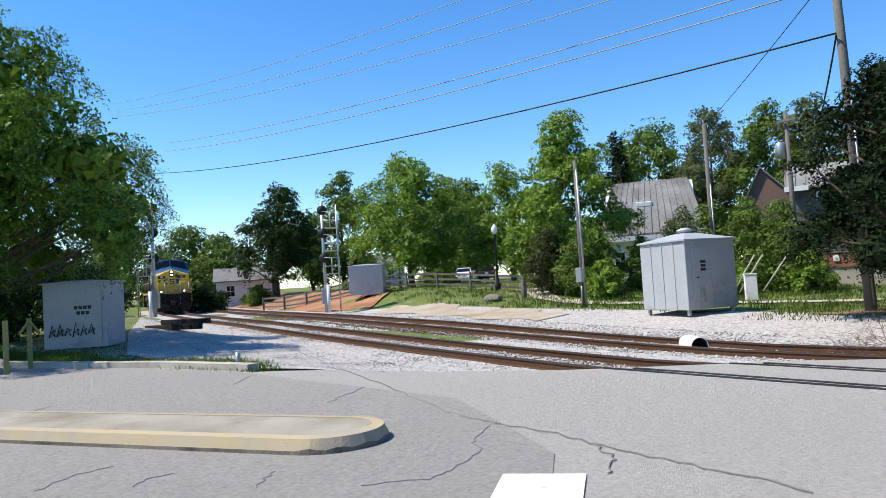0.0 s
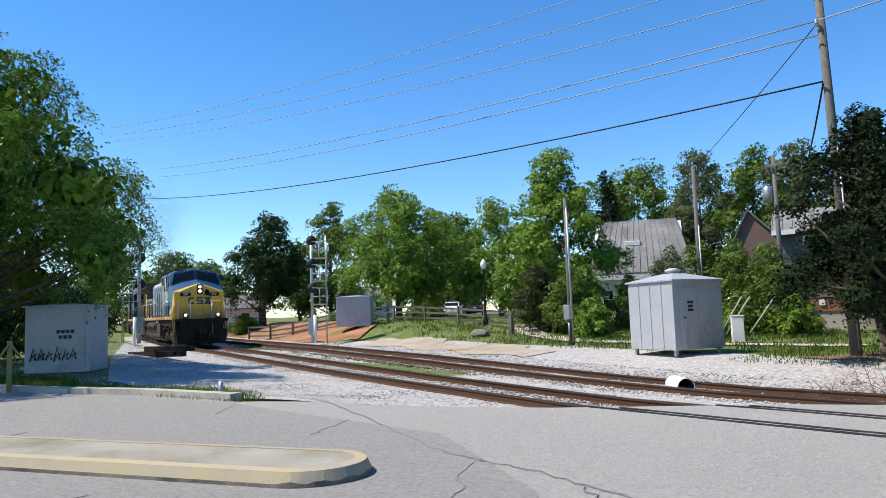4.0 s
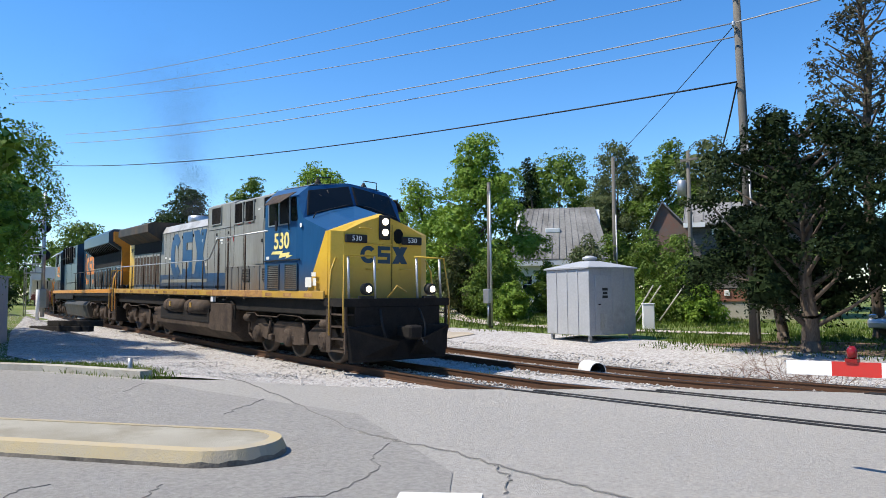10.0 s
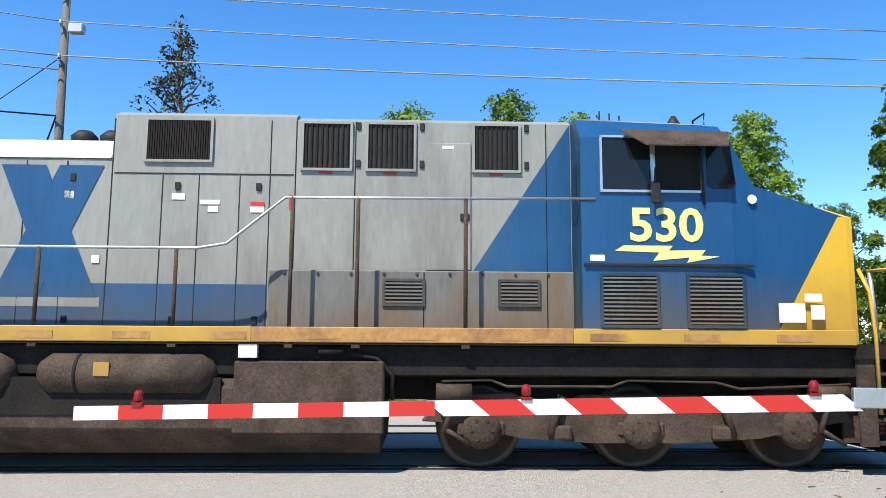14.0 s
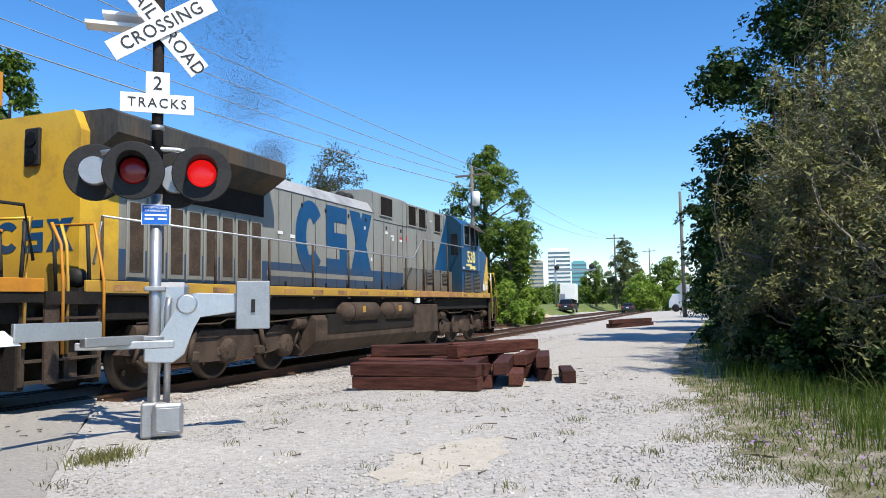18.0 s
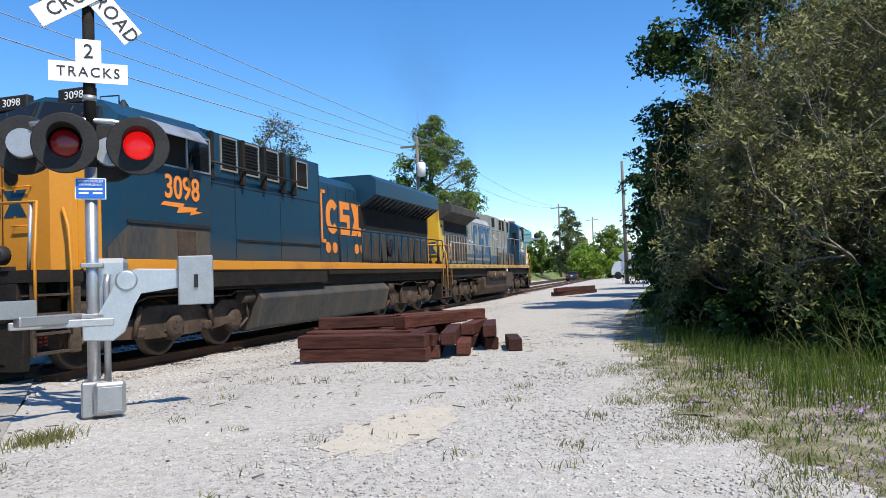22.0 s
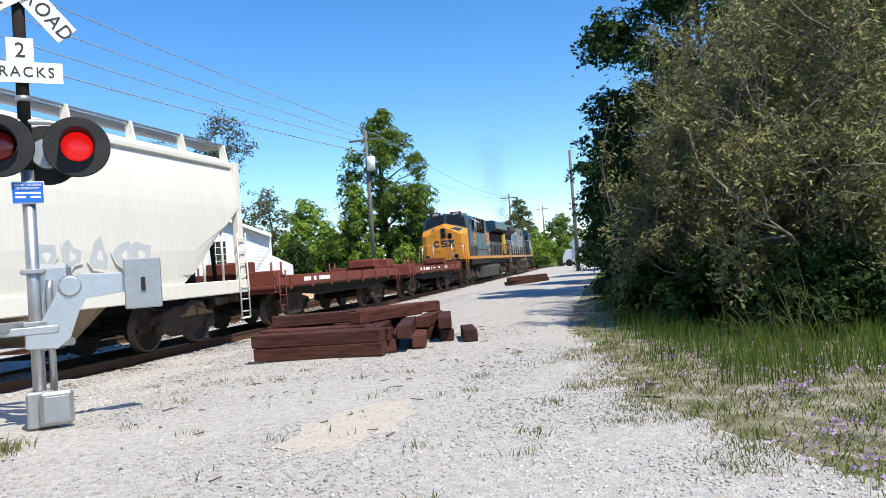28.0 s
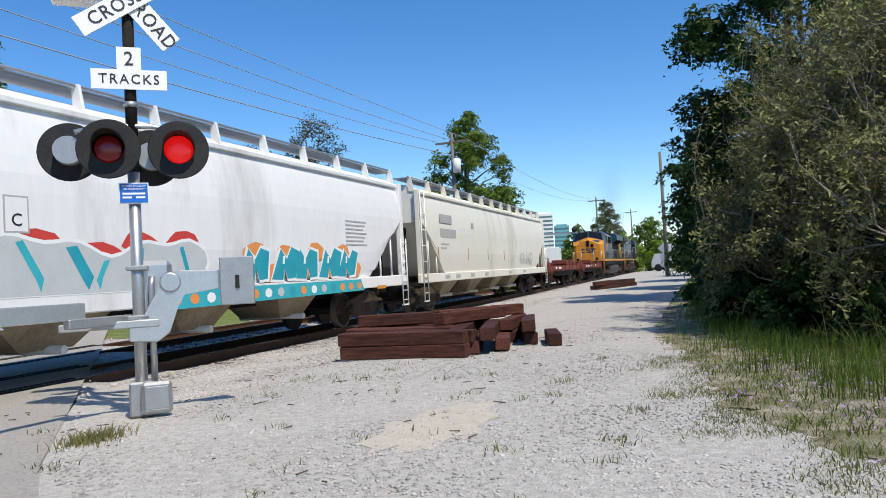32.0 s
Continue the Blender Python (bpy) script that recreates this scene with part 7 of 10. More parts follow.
tree_at(19.3, 29.5, 24.2, 3.3, "leaf_pine", "tall sparse pine above the cedars", 67, 0.36, 9000, 0.12, 80, 0.2, shell=0.2, lobe=0.22, loose=0.30, cone=True)
for k, (az, d, el, s) in enumerate(((1.8, 43, 19.0, 5.4), (-6.5, 41, 20.4, 5.2), (-12.5, 41, 18.8, 4.6), (-18.5, 43, 16.6, 4.6), (-24.5, 42, 18.0, 3.6), (-34.6, 40, 18.6, 2.5), (-40.0, 52, 11.0, 4.2), (-29.5, 56, 10.5, 4.5))):
    tree_at(az, d, el, s, "leaf_bright" if k % 2 == 0 else "leaf_mid", "tall leafy street tree with dense foliage", 70 + k, 0.10, 22000, 0.16, 36, 0.28, shell=0.4, group="street trees")
for k, (az, d, h, s) in enumerate(((-2.6, 33, 3.6, 2.4), (-7.5, 34, 4.0, 2.8), (-13, 36, 4.0, 3.0), (-19, 37, 3.5, 3.0), (-26, 39, 3.5, 3.0), (-33, 42, 3.0, 3.0), (13.5, 31, 1.6, 1.4))):
    tree(*polar(az, d), h, s, "leaf_mid" if k % 2 else "leaf_bright", "leafy green shrub under the street trees", 80 + k, 0.0, 8000, 0.12, 18, 0.05, name="bush", shell=0.4, group="roadside shrubs")

# the dead trunk by the far signal
rnd_d = np.random.default_rng(5)
e = thing("dead_tree", "dead pale tree trunk with broken limbs", "tree", at=pose(-2.9, 22.5, ground_z(-2.9, 22.5) - 0.05))
bm = B()
for (a, b, r0, r1) in (((0, 0, 0), (0.05, 0, 1.4), 0.36, 0.27), ((0.05, 0, 1.4), (-0.06, 0.05, 3.4), 0.27, 0.2), ((-0.06, 0.05, 3.4), (-0.2, 0, 5.4), 0.2, 0.07),
                       ((-0.06, 0, 3.4), (0.3, 0.1, 4.4), 0.12, 0.10), ((0.3, 0.1, 4.4), (0.28, 0.1, 4.75), 0.14, 0.10), ((-0.15, 0, 4.7), (-0.9, 0.1, 5.5), 0.07, 0.02), ((-0.12, 0, 4.2), (-1.0, -0.1, 4.8), 0.06, 0.015)):
    limb(bm, a, b, r0 * 0.62, r1 * 0.62, rnd_d, 9)
part("trunk", bm, M["dead_wood"], e)

# east: the trees beyond the white house and along the lot
def east(az, d, el, *a, z=None, **k):
    x, y = polar_e(az, d)
    g = ground_z(x, y) if z is None else z
    return tree(x, y, lift(d, el, 1.3) - g, *a, z=g, **k)


east(-69.4, 56, 13.4, 4.2, "leaf_mid", "tall green tree behind the utility pole", 110, 0.12, 30000, 0.15, 40, 0.28, shell=0.4, top_w=0.6, lobe=0.34)
east(-67.0, 54, 7.6, 1.9, "leaf_bright", "bright green tree beside the taller one", 111, 0.10, 14000, 0.14, 26, 0.15, shell=0.4)
east(-71.2, 54, 7.0, 1.5, "leaf_mid", "green tree on a slim bare trunk", 112, 0.3, 8000, 0.14, 20, 0.13)
for k, (az, d, el, s, leaf, lab) in enumerate((
        (-70.8, 50, 2.4, 1.6, "leaf_bright", "bright green bush at the top of the bank"),
        (-72.4, 54, 1.9, 1.3, "leaf_bright", "bright green bush at the top of the bank"),
        (-68.4, 50, 1.7, 1.5, "leaf_mid", "green bush at the top of the bank"),
        (-64.4, 58, 3.4, 2.4, "leaf_bright", "bright spring shrub beside the white house"),
        # these two carry the shade beside the house in their leaf colour
        (-66.0, 55, 2.8, 1.8, "leaf_dark", "shrub beside the white house, shade put into its dark leaves"),
        (-62.2, 56, 3.0, 2.0, "leaf_dark", "shrub beside the white house, shade put into its dark leaves"),
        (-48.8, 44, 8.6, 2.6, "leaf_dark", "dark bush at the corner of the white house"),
        (-44.2, 44, 9.4, 3.0, "leaf_mid", "green bush before the white house"))):
    x, y = polar_e(az, d)
    tree(x, y, lift(d, el, 1.3) - ground_z(x, y), s, leaf, lab, 120 + k, 0.0, 7000, 0.12, 20, 0.05, name="bush", shell=0.4, lobe=0.42)
east(-63.4, 72, 6.4, 3.6, "leaf_bright", "bright spring tree behind the white house", 130, 0.05, 14000, 0.18, 28, 0.2, shell=0.4)
east(-60.6, 80, 7.4, 3.4, "leaf_grey", "pale budding tree behind the white house", 131, 0.05, 9000, 0.2, 26, 0.2, shell=0.2)
east(-57.0, 76, 6.6, 4.4, "leaf_mid", "green tree behind the white house", 132, 0.05, 10000, 0.2)
east(-46.5, 70, 8.0, 4.6, "leaf_mid", "green tree behind the white house", 133, 0.05, 10000, 0.2)
x, y = polar_e(-55.6, 66)
twiggy("tree", x, y, "tall umbrella-shaped tree with thin foliage", "tree", lambda r: [((0, 0, 0), (0.05, 0, 1), 8.0, 0.30)] + [((0, 0, 7.0 + 0.4 * i), (math.cos(2.1 * i), math.sin(2.1 * i), 1.1), 5.2, 0.13) for i in range(7)], 2, (7, 6, 0), "leaf_olive", 6000, 0.11, 7, bark="bark", loose=0.28, lift=0.05, shrink=0.42)
east(-79.7, 120, 5.3, 3.6, "leaf_grey", "tall pale tree beside the far crossing", 134, 0.05, 12000, 0.22, 30, 0.25, shell=0.3)
east(-77.6, 128, 3.6, 3.2, "leaf_mid", "green tree beside the far crossing", 135, 0.05, 6000, 0.25)
east(-82.7, 118, 3.8, 4.4, "leaf_mid", "green tree beside the far crossing", 136, 0.03, 9000, 0.24, 26)
east(-80.9, 112, 2.6, 3.6, "leaf_bright", "bright bush beside the far crossing", 137, 0.0, 7000, 0.22)
east(-83.6, 110, 1.9, 2.6, "leaf_bright", "bright bush beside the far crossing", 138, 0.0, 5000, 0.2)
for k, az in enumerate((-73.0, -74.4, -75.8, -77.2, -78.6, -84.6, -86.2, -71.4)):
    east(az, 230 + 9 * (k % 3), 1.6 + 0.3 * (k % 2), 7.0, "leaf_mid", "distant green tree beyond the far crossing", 140 + k, 0.02, 3500, 0.5, 18, group="distant trees")
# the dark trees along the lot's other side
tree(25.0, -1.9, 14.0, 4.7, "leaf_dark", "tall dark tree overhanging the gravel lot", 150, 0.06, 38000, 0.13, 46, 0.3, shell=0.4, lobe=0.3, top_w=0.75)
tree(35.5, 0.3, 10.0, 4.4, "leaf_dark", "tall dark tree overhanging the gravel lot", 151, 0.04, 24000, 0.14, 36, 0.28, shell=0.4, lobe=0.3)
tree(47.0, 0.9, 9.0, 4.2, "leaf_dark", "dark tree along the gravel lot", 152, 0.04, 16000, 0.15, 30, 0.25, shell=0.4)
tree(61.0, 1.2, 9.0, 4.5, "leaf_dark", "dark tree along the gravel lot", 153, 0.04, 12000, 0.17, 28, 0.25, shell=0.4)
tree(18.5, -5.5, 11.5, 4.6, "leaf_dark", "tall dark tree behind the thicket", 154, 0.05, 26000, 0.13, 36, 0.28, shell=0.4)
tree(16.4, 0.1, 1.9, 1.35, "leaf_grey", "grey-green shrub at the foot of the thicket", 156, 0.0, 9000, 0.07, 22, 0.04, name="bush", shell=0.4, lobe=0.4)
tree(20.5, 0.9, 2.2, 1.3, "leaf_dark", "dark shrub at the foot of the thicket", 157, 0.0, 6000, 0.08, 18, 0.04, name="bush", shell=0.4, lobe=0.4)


def stems(reach, tall, count, thick):
    """Stems fanning out of one foot."""
    def make(r):
        out = []
        for i in range(count):
            a = 6.283 * i / count + r.normal(0, 0.25)
            w = r.uniform(0.05, 0.75)
            out.append(((0.25 * math.cos(a), 0.25 * math.sin(a), 0), (w * math.cos(a) * reach / tall * 1.5, w * math.sin(a) * reach / tall * 1.5, 1), tall * r.uniform(0.75, 1.05), thick))
        return out
    return make


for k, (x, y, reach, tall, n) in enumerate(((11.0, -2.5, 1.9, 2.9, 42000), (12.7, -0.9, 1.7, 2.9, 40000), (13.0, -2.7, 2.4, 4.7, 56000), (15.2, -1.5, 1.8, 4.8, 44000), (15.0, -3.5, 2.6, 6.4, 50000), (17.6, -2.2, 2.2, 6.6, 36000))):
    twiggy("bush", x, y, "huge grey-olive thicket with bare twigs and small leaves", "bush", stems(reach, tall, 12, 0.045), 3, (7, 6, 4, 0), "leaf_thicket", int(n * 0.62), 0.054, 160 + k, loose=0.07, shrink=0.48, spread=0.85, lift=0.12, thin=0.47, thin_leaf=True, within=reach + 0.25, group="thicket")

# mounds of dark leaf colour standing in for the thicket's deep shade
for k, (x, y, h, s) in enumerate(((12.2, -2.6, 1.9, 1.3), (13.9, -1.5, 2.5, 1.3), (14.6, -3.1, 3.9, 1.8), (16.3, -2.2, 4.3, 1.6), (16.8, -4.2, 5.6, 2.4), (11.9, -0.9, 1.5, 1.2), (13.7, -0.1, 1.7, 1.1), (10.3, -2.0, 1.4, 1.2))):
    tree(x, y, h, s, "leaf_dark", "dark undergrowth added to imitate shade inside the thicket", 170 + k, 0.0, 9000, 0.085, 30, 0.04, bark="bark_grey", name="bush", shell=0.5, lobe=0.36, group="undergrowth")

# grass, weeds and flowers
edge = lambda x: float(np.interp(x, (1.4, 3, 4.4, 6, 8.5, 12.5, 18, 26, 40), (-2.6, -1.2, -0.3, 0.35, 0.95, 1.75, 2.2, 2.7, 3.4)))
sheet("dry_verge", [(x, edge(x) + 0.25 + 0.26 * math.sin(2.7 * x) + 0.22 * math.sin(8.3 * x) + 0.16 * math.sin(21.0 * x)) for x in np.arange(2.2, 26, 0.09)] + [(x, edge(x) - 3.6) for x in np.arange(26, 2.0, -2.0)], M["dry_turf"], 0.024, 0.16, "dry earthy verge with thin grass", "ground", rise=lambda x, y: min(0.0, edge(x) - 0.25 - y) * 0.07 + 0.020 * noise.noise(Vector((x, y, 0)) * 3.1) + 0.007)
grass("tall_grass", "tall green grass along the thicket's foot", scatter(1, 30000, lambda x, y: y < edge(x) - 0.75 - 0.3 * math.sin(3 * x), 6.4, -4.5, 24, 2.6, 0.14), 0.36, 0.005, "grass_green", 1)
grass("dry_grass", "short dry grass and weeds over gravel", scatter(2, 40000, lambda x, y: edge(x) - 2.2 < y < edge(x) + 0.35 + 0.3 * math.sin(2.3 * x + 5 * y), 1.6, -4.4, 9.6, 1.9, 0.09), 0.060, 0.0045, "grass_dry", 2, 0.9)
grass("short_grass", "short green grass under the taller blades", scatter(3, 19000, lambda x, y: y < edge(x) - 0.05, 2.0, -4.6, 12, 1.8, 0.12), 0.11, 0.006, "grass_green", 3, 0.7)
grass("weed_tuft", "scattered weed tufts in the gravel", scatter(4, 900, lambda x, y: y > edge(x), 2.4, 0.4, 9.5, 6.4, 0.07), 0.08, 0.006, "grass_dry", 4, 0.9)
grass("weed_tuft", "weedy tuft at the signal's foot", [(4.0 + random.Random(i).gauss(0, 0.16), 5.55 + random.Random(i + 999).gauss(0, 0.10)) for i in range(420)], 0.14, 0.006, "grass_dry", 5, 0.8)
rnd_f = np.random.default_rng(9)
fl = np.array([(x, y, ground_z(x, y) + random.Random(int(x * 1e4)).uniform(0.05, 0.15)) for x, y in scatter(6, 1100, lambda x, y: edge(x) - 2.2 < y < edge(x) + 0.05, 2.6, -4.0, 9.5, 1.0, 0.12)])
V, F = leaves(rnd_f, fl, rnd_f.normal(0, 0.5, (len(fl), 3)) + (0, 0, 0.8), rnd_f.uniform(0.010, 0.019, len(fl)), 0.8)
tagged(new("wildflowers", mesh_np("wildflowers", V, F, M["flower"])), "small purple wildflowers in the short grass", "flowers", kind="stuff")
# the arching dry stalks in front of the thicket
rnd_s = np.random.default_rng(12)
V, F = prongs(grow(rnd_s, [((8.6 + 0.5 * rnd_s.normal(), -1.4 + 0.4 * rnd_s.normal(), 0.0), (rnd_s.normal(0, 0.5), rnd_s.normal(0.2, 0.4), 1.0), rnd_s.uniform(0.7, 1.3), 0.006) for _ in range(26)], 1, (4, 0), shrink=0.35, lift=-0.2)[0])
tagged(new("dry_stalks", mesh_np("dry_stalks", V, F, M["grass_dry"])), "pale arching dry weed stalks", "weeds", kind="stuff")
# west and north verges
wk = lambda x: 4.75 + (x + 14.2) * 0.385
grass("verge_grass", "green grass strip behind the kerb", scatter(7, 9000, lambda x, y: wk(x) - 0.05 < y < wk(x) + 1.0 + 0.5 * math.sin(x), -30, -3, -14.4, 6.6, 0.15), 0.14, 0.010, "grass_green", 7, 0.6)
grass("lawn_grass", "green lawn before the porch house", scatter(8, 11000, lambda x, y: x < ROAD_L(y) - 0.6, -14, 19.6, 1.6, 31), 0.10, 0.014, "grass_green", 8, 0.6)
grass("lawn_grass", "weedy green lawn behind the gravel", scatter(9, 15000, lambda x, y: y > track_y(x) + 10.5, -46, 20, -10, 38, 0.25), 0.22, 0.018, "grass_green", 9, 0.6)
grass("lawn_grass", "weedy grass on top of the bank", scatter(10, 7000, lambda x, y: y > track_y(x) + 10.6, 28, 19, 60, 30, 0.25), 0.30, 0.025, "grass_green", 10, 0.6)
grass("weed_tuft", "green weeds between the tracks", scatter(11, 1500, lambda x, y: abs(y - track_y(x) - 2.1) < 0.7 and x < ROAD_L(y) - 1, -40, 11, -11, 18, 0.12), 0.13, 0.010, "grass_green", 11, 0.7)
# dead brush beside the second track
V, F = prongs(grow(np.random.default_rng(21), [((-8.6 + 2.6 * (i / 30.0), 15.75 + 0.25 * math.sin(7 * i), -0.05), (math.sin(5 * i), math.cos(3 * i), 0.5), 0.75, 0.012) for i in range(30)], 2, (6, 4, 0), lift=0.0)[0])
ob = tagged(new("brush_heap", mesh_np("brush_heap", V, F, M["twig_brown"])), "heap of dead brown brush beside the track", "brush", kind="stuff")
ob.location.z = ground_z(-7.3, 15.75)

# ---- houses ----
def window(parent, x, z, w, h, cols=2, rows=3, y=0.0, frame_mat="white_paint"):
    """A sash window in a wall facing -y."""
    wd = part("window", B_frame(x, z, w, h, y), M[frame_mat], parent)
    part("pane", box(B(), x - w / 2 + 0.05, y - 0.008, z + 0.05, x + w / 2 - 0.05, y + 0.01, z + h - 0.05), M["glass"], wd)
    bars = B()
    for i in range(1, cols):
        xx = x - w / 2 + w * i / cols
        box(bars, xx - 0.015, y - 0.028, z + 0.05, xx + 0.015, y - 0.010, z + h - 0.05)
    for j in range(1, rows):
        zz = z + h * j / rows
        box(bars, x - w / 2 + 0.05, y - 0.026, zz - 0.016, x + w / 2 - 0.05, y - 0.012, zz + 0.016)
    part("muntin_grid", bars, M[frame_mat], wd)
    part("sill", box(B(), x - w / 2 - 0.08, y - 0.09, z - 0.07, x + w / 2 + 0.08, y, z, 0.01), M[frame_mat], wd)
    return wd


def B_frame(x, z, w, h, y):
    bm = B()
    for a in ((x - w / 2 - 0.06, z - 0.0, x - w / 2 + 0.05, z + h), (x + w / 2 - 0.05, z, x + w / 2 + 0.06, z + h), (x - w / 2 - 0.06, z + h - 0.05, x + w / 2 + 0.06, z + h + 0.08), (x - w / 2 + 0.05, z, x + w / 2 - 0.05, z + 0.05)):
        box(bm, a[0], y - 0.045, a[1], a[2], y - 0.002, a[3])
    return bm


def clapboards(parent, x0, x1, z0, top, y, step, material, name="board", broken=0.0, seed=1):
    """Overlapping boards on a wall facing -y; top gives the wall's height at x."""
    rn = random.Random(seed)
    z = z0
    while z < max(top(x0 + (x1 - x0) * i / 20) for i in range(21)):
        xs = [x0 + (x1 - x0) * i / 80 for i in range(81) if top(x0 + (x1 - x0) * i / 80) >= z + step * 0.5]
        if len(xs) > 1:
            a, b = xs[0], xs[-1]
            tilt = rn.gauss(0, broken)
            bm = prism(B(), [(a, z + tilt), (b, z - tilt), (b, z - tilt + step * 1.12), (a, z + tilt + step * 1.12)], "y", y - 0.02, y)
            for v in bm.verts:
                if v.co.y < y - 0.01 and v.co.z > z + step * 0.6:
                    v.co.y = y - 0.004
            part(name, bm, M[material], parent)
        z += step


def seams(parent, p, q, r, s, count, material):
    """Raised seams on a roof slope with corners p, q (ridge) and r, s (eave, s below p)."""
    p, q, r, s = map(Vector, (p, q, r, s))
    for i in range(count + 1):
        f = i / count
        part("roof_seam", rod(B(), p.lerp(q, f), s.lerp(r, f), 0.03, n=4), M[material], parent)


def roof_plate(pts, th=0.12):
    """A flat plate on four corners, with thickness downwards."""
    bm = B()
    up = [bm.verts.new(p) for p in pts]
    lo = [bm.verts.new((p[0], p[1], p[2] - th)) for p in pts]
    bm.faces.new(up)
    bm.faces.new(lo[::-1])
    k = len(pts)
    for i in range(k):
        bm.faces.new((up[i], lo[i], lo[(i + 1) % k], up[(i + 1) % k]))
    return bm


def old_house():
    """Steep grey metal roof over a white front."""
    x, y = polar(41.0, 56)
    e = thing("house", "old house with a steep stained grey metal roof", "house", at=pose(x, y, 0, 0, 0, 41))
    zr, ze, g = 8.65, 4.35, 0.6
    bd = part("wall", prism(B(), [(-3.4, g), (3.6, g), (3.6, ze), (-3.4, ze)], "y", 0.4, 7.0), M["siding"], e, "white boarded front wall")
    part("wall", prism(B(), [(0.4, ze), (7.0, ze), (3.7, zr - 0.2)], "x", -3.3, 3.3), M["siding"], e, "white gable walls")
    rf = part("roof", roof_plate([(-2.7, 3.7, zr), (2.9, 3.7, zr), (3.9, -0.1, ze), (-3.8, -0.1, ze)]), M["old_roof"], e, "stained grey metal roof slope")
    part("roof", roof_plate([(-2.7, 3.705, zr), (2.9, 3.705, zr), (3.9, 7.5, ze), (-3.8, 7.5, ze)]), M["old_roof"], e, "stained grey metal roof slope")
    seams(rf, (-2.7, 3.7, zr + 0.02), (2.9, 3.7, zr + 0.02), (3.9, -0.1, ze + 0.02), (-3.8, -0.1, ze + 0.02), 14, "old_roof")
    part("roof_vent", box(B(), -1.0, 1.75, 6.5, 0.15, 2.1, 6.85, 0.03), M["white_paint"], rf, "low white roof vent")
    part("eave", box(B(), -3.8, -0.12, ze - 0.5, 3.9, 0.4, ze - 0.14), M["siding"], e, "white boxed eave")
    for wx in (-2.4, -0.4, 1.8):
        window(e, wx, 1.75, 0.8, 1.35, 2, 2, 0.4)


old_house()


def wooden_house():
    """Unpainted boards falling off, on a brick foundation."""
    x, y = polar(29.0, 45)
    e = thing("house", "derelict dark wooden house on a brick foundation", "house", at=pose(x, y, 0, 0, 0, 29))
    g, ze, zr = 1.55, 5.75, 7.2
    part("wall", box(B(), -1.6, 0.0, g + 0.3, 4.4, 6.4, ze), M["plank_dark"], e)
    part("wall", prism(B(), [(-0.2, ze - 0.2), (6.5, ze - 0.2), (3.1, zr)], "x", -1.59, 4.3), M["plank_dark"], e)
    clapboards(e, -1.62, 4.4, g + 0.35, lambda v: ze - 0.15, -0.004, 0.135, "weathered_wood", "board", 0.012, 3)
    # the bricks of the foundation, course by course
    ft = part("foundation", box(B(), -1.55, 0.06, -0.2, 4.35, 6.3, g + 0.3), M["concrete"], e, "red brick foundation")
    me = mesh_of("brick", box(B(), -0.105, -0.05, -0.033, 0.105, 0.05, 0.033, 0.005), M["brick"])
    for j in range(9):
        for i in range(26):
            shared("brick", me, ft, pose(-1.42 + 0.22 * i + 0.11 * (j % 2), 0.05, g - 0.38 + 0.076 * j))
    for sx in (-1.1, 0.0):
        part("vent_block", box(B(), sx, -0.06, g - 0.1, sx + 0.3, 0.0, g + 0.22, 0.02), M["white_paint"], e)
    rf = part("roof", roof_plate([(-2.1, 3.1, zr), (4.8, 3.1, zr), (4.8, -0.5, ze - 0.1), (-2.1, -0.5, ze - 0.1)], 0.1), M["old_roof"], e, "dark grey metal roof slope")
    part("roof", roof_plate([(-2.1, 3.105, zr), (4.8, 3.105, zr), (4.8, 6.8, ze - 0.1), (-2.1, 6.8, ze - 0.1)], 0.1), M["old_roof"], e)
    seams(rf, (-2.1, 3.1, zr + 0.02), (4.8, 3.1, zr + 0.02), (4.8, -0.5, ze - 0.08), (-2.1, -0.5, ze - 0.08), 13, "old_roof")
    # solid plate, the room's darkness painted as near-black
    part("opening", box(B(), -0.2, -0.05, 4.0, 0.75, -0.03, 4.75), M["cab_dark"], e, "near-black plate for a gaping unlit window hole")
    part("window_frame", B_frame(-0.1, 4.85, 0.8, 0.42, -0.03), M["white_paint"], e, "broken white sash hanging askew")
    part("fascia", box(B(), -2.1, -0.56, ze - 0.32, -0.9, -0.5, ze - 0.05), M["white_paint"], e, "remnant of white fascia board")
    # the older wing with a brick gable
    part("gable", prism(B(), [(-4.3, g - 0.3), (-1.7, g - 0.3), (-1.7, 5.4), (-3.35, 7.1), (-4.3, 5.2)], "y", 0.9, 1.1), M["worn_gable"], e, "worn red brick gable wall")
    part("roof", roof_plate([(-3.35, 0.7, 7.2), (-3.35, 6, 7.2), (-4.6, 6, 4.7), (-4.6, 0.7, 4.7)], 0.1), M["old_roof"], e)
    part("roof", roof_plate([(-3.35, 0.7, 7.205), (-3.35, 6, 7.205), (-1.5, 6, 5.2), (-1.5, 0.7, 5.2)], 0.1), M["old_roof"], e)


wooden_house()


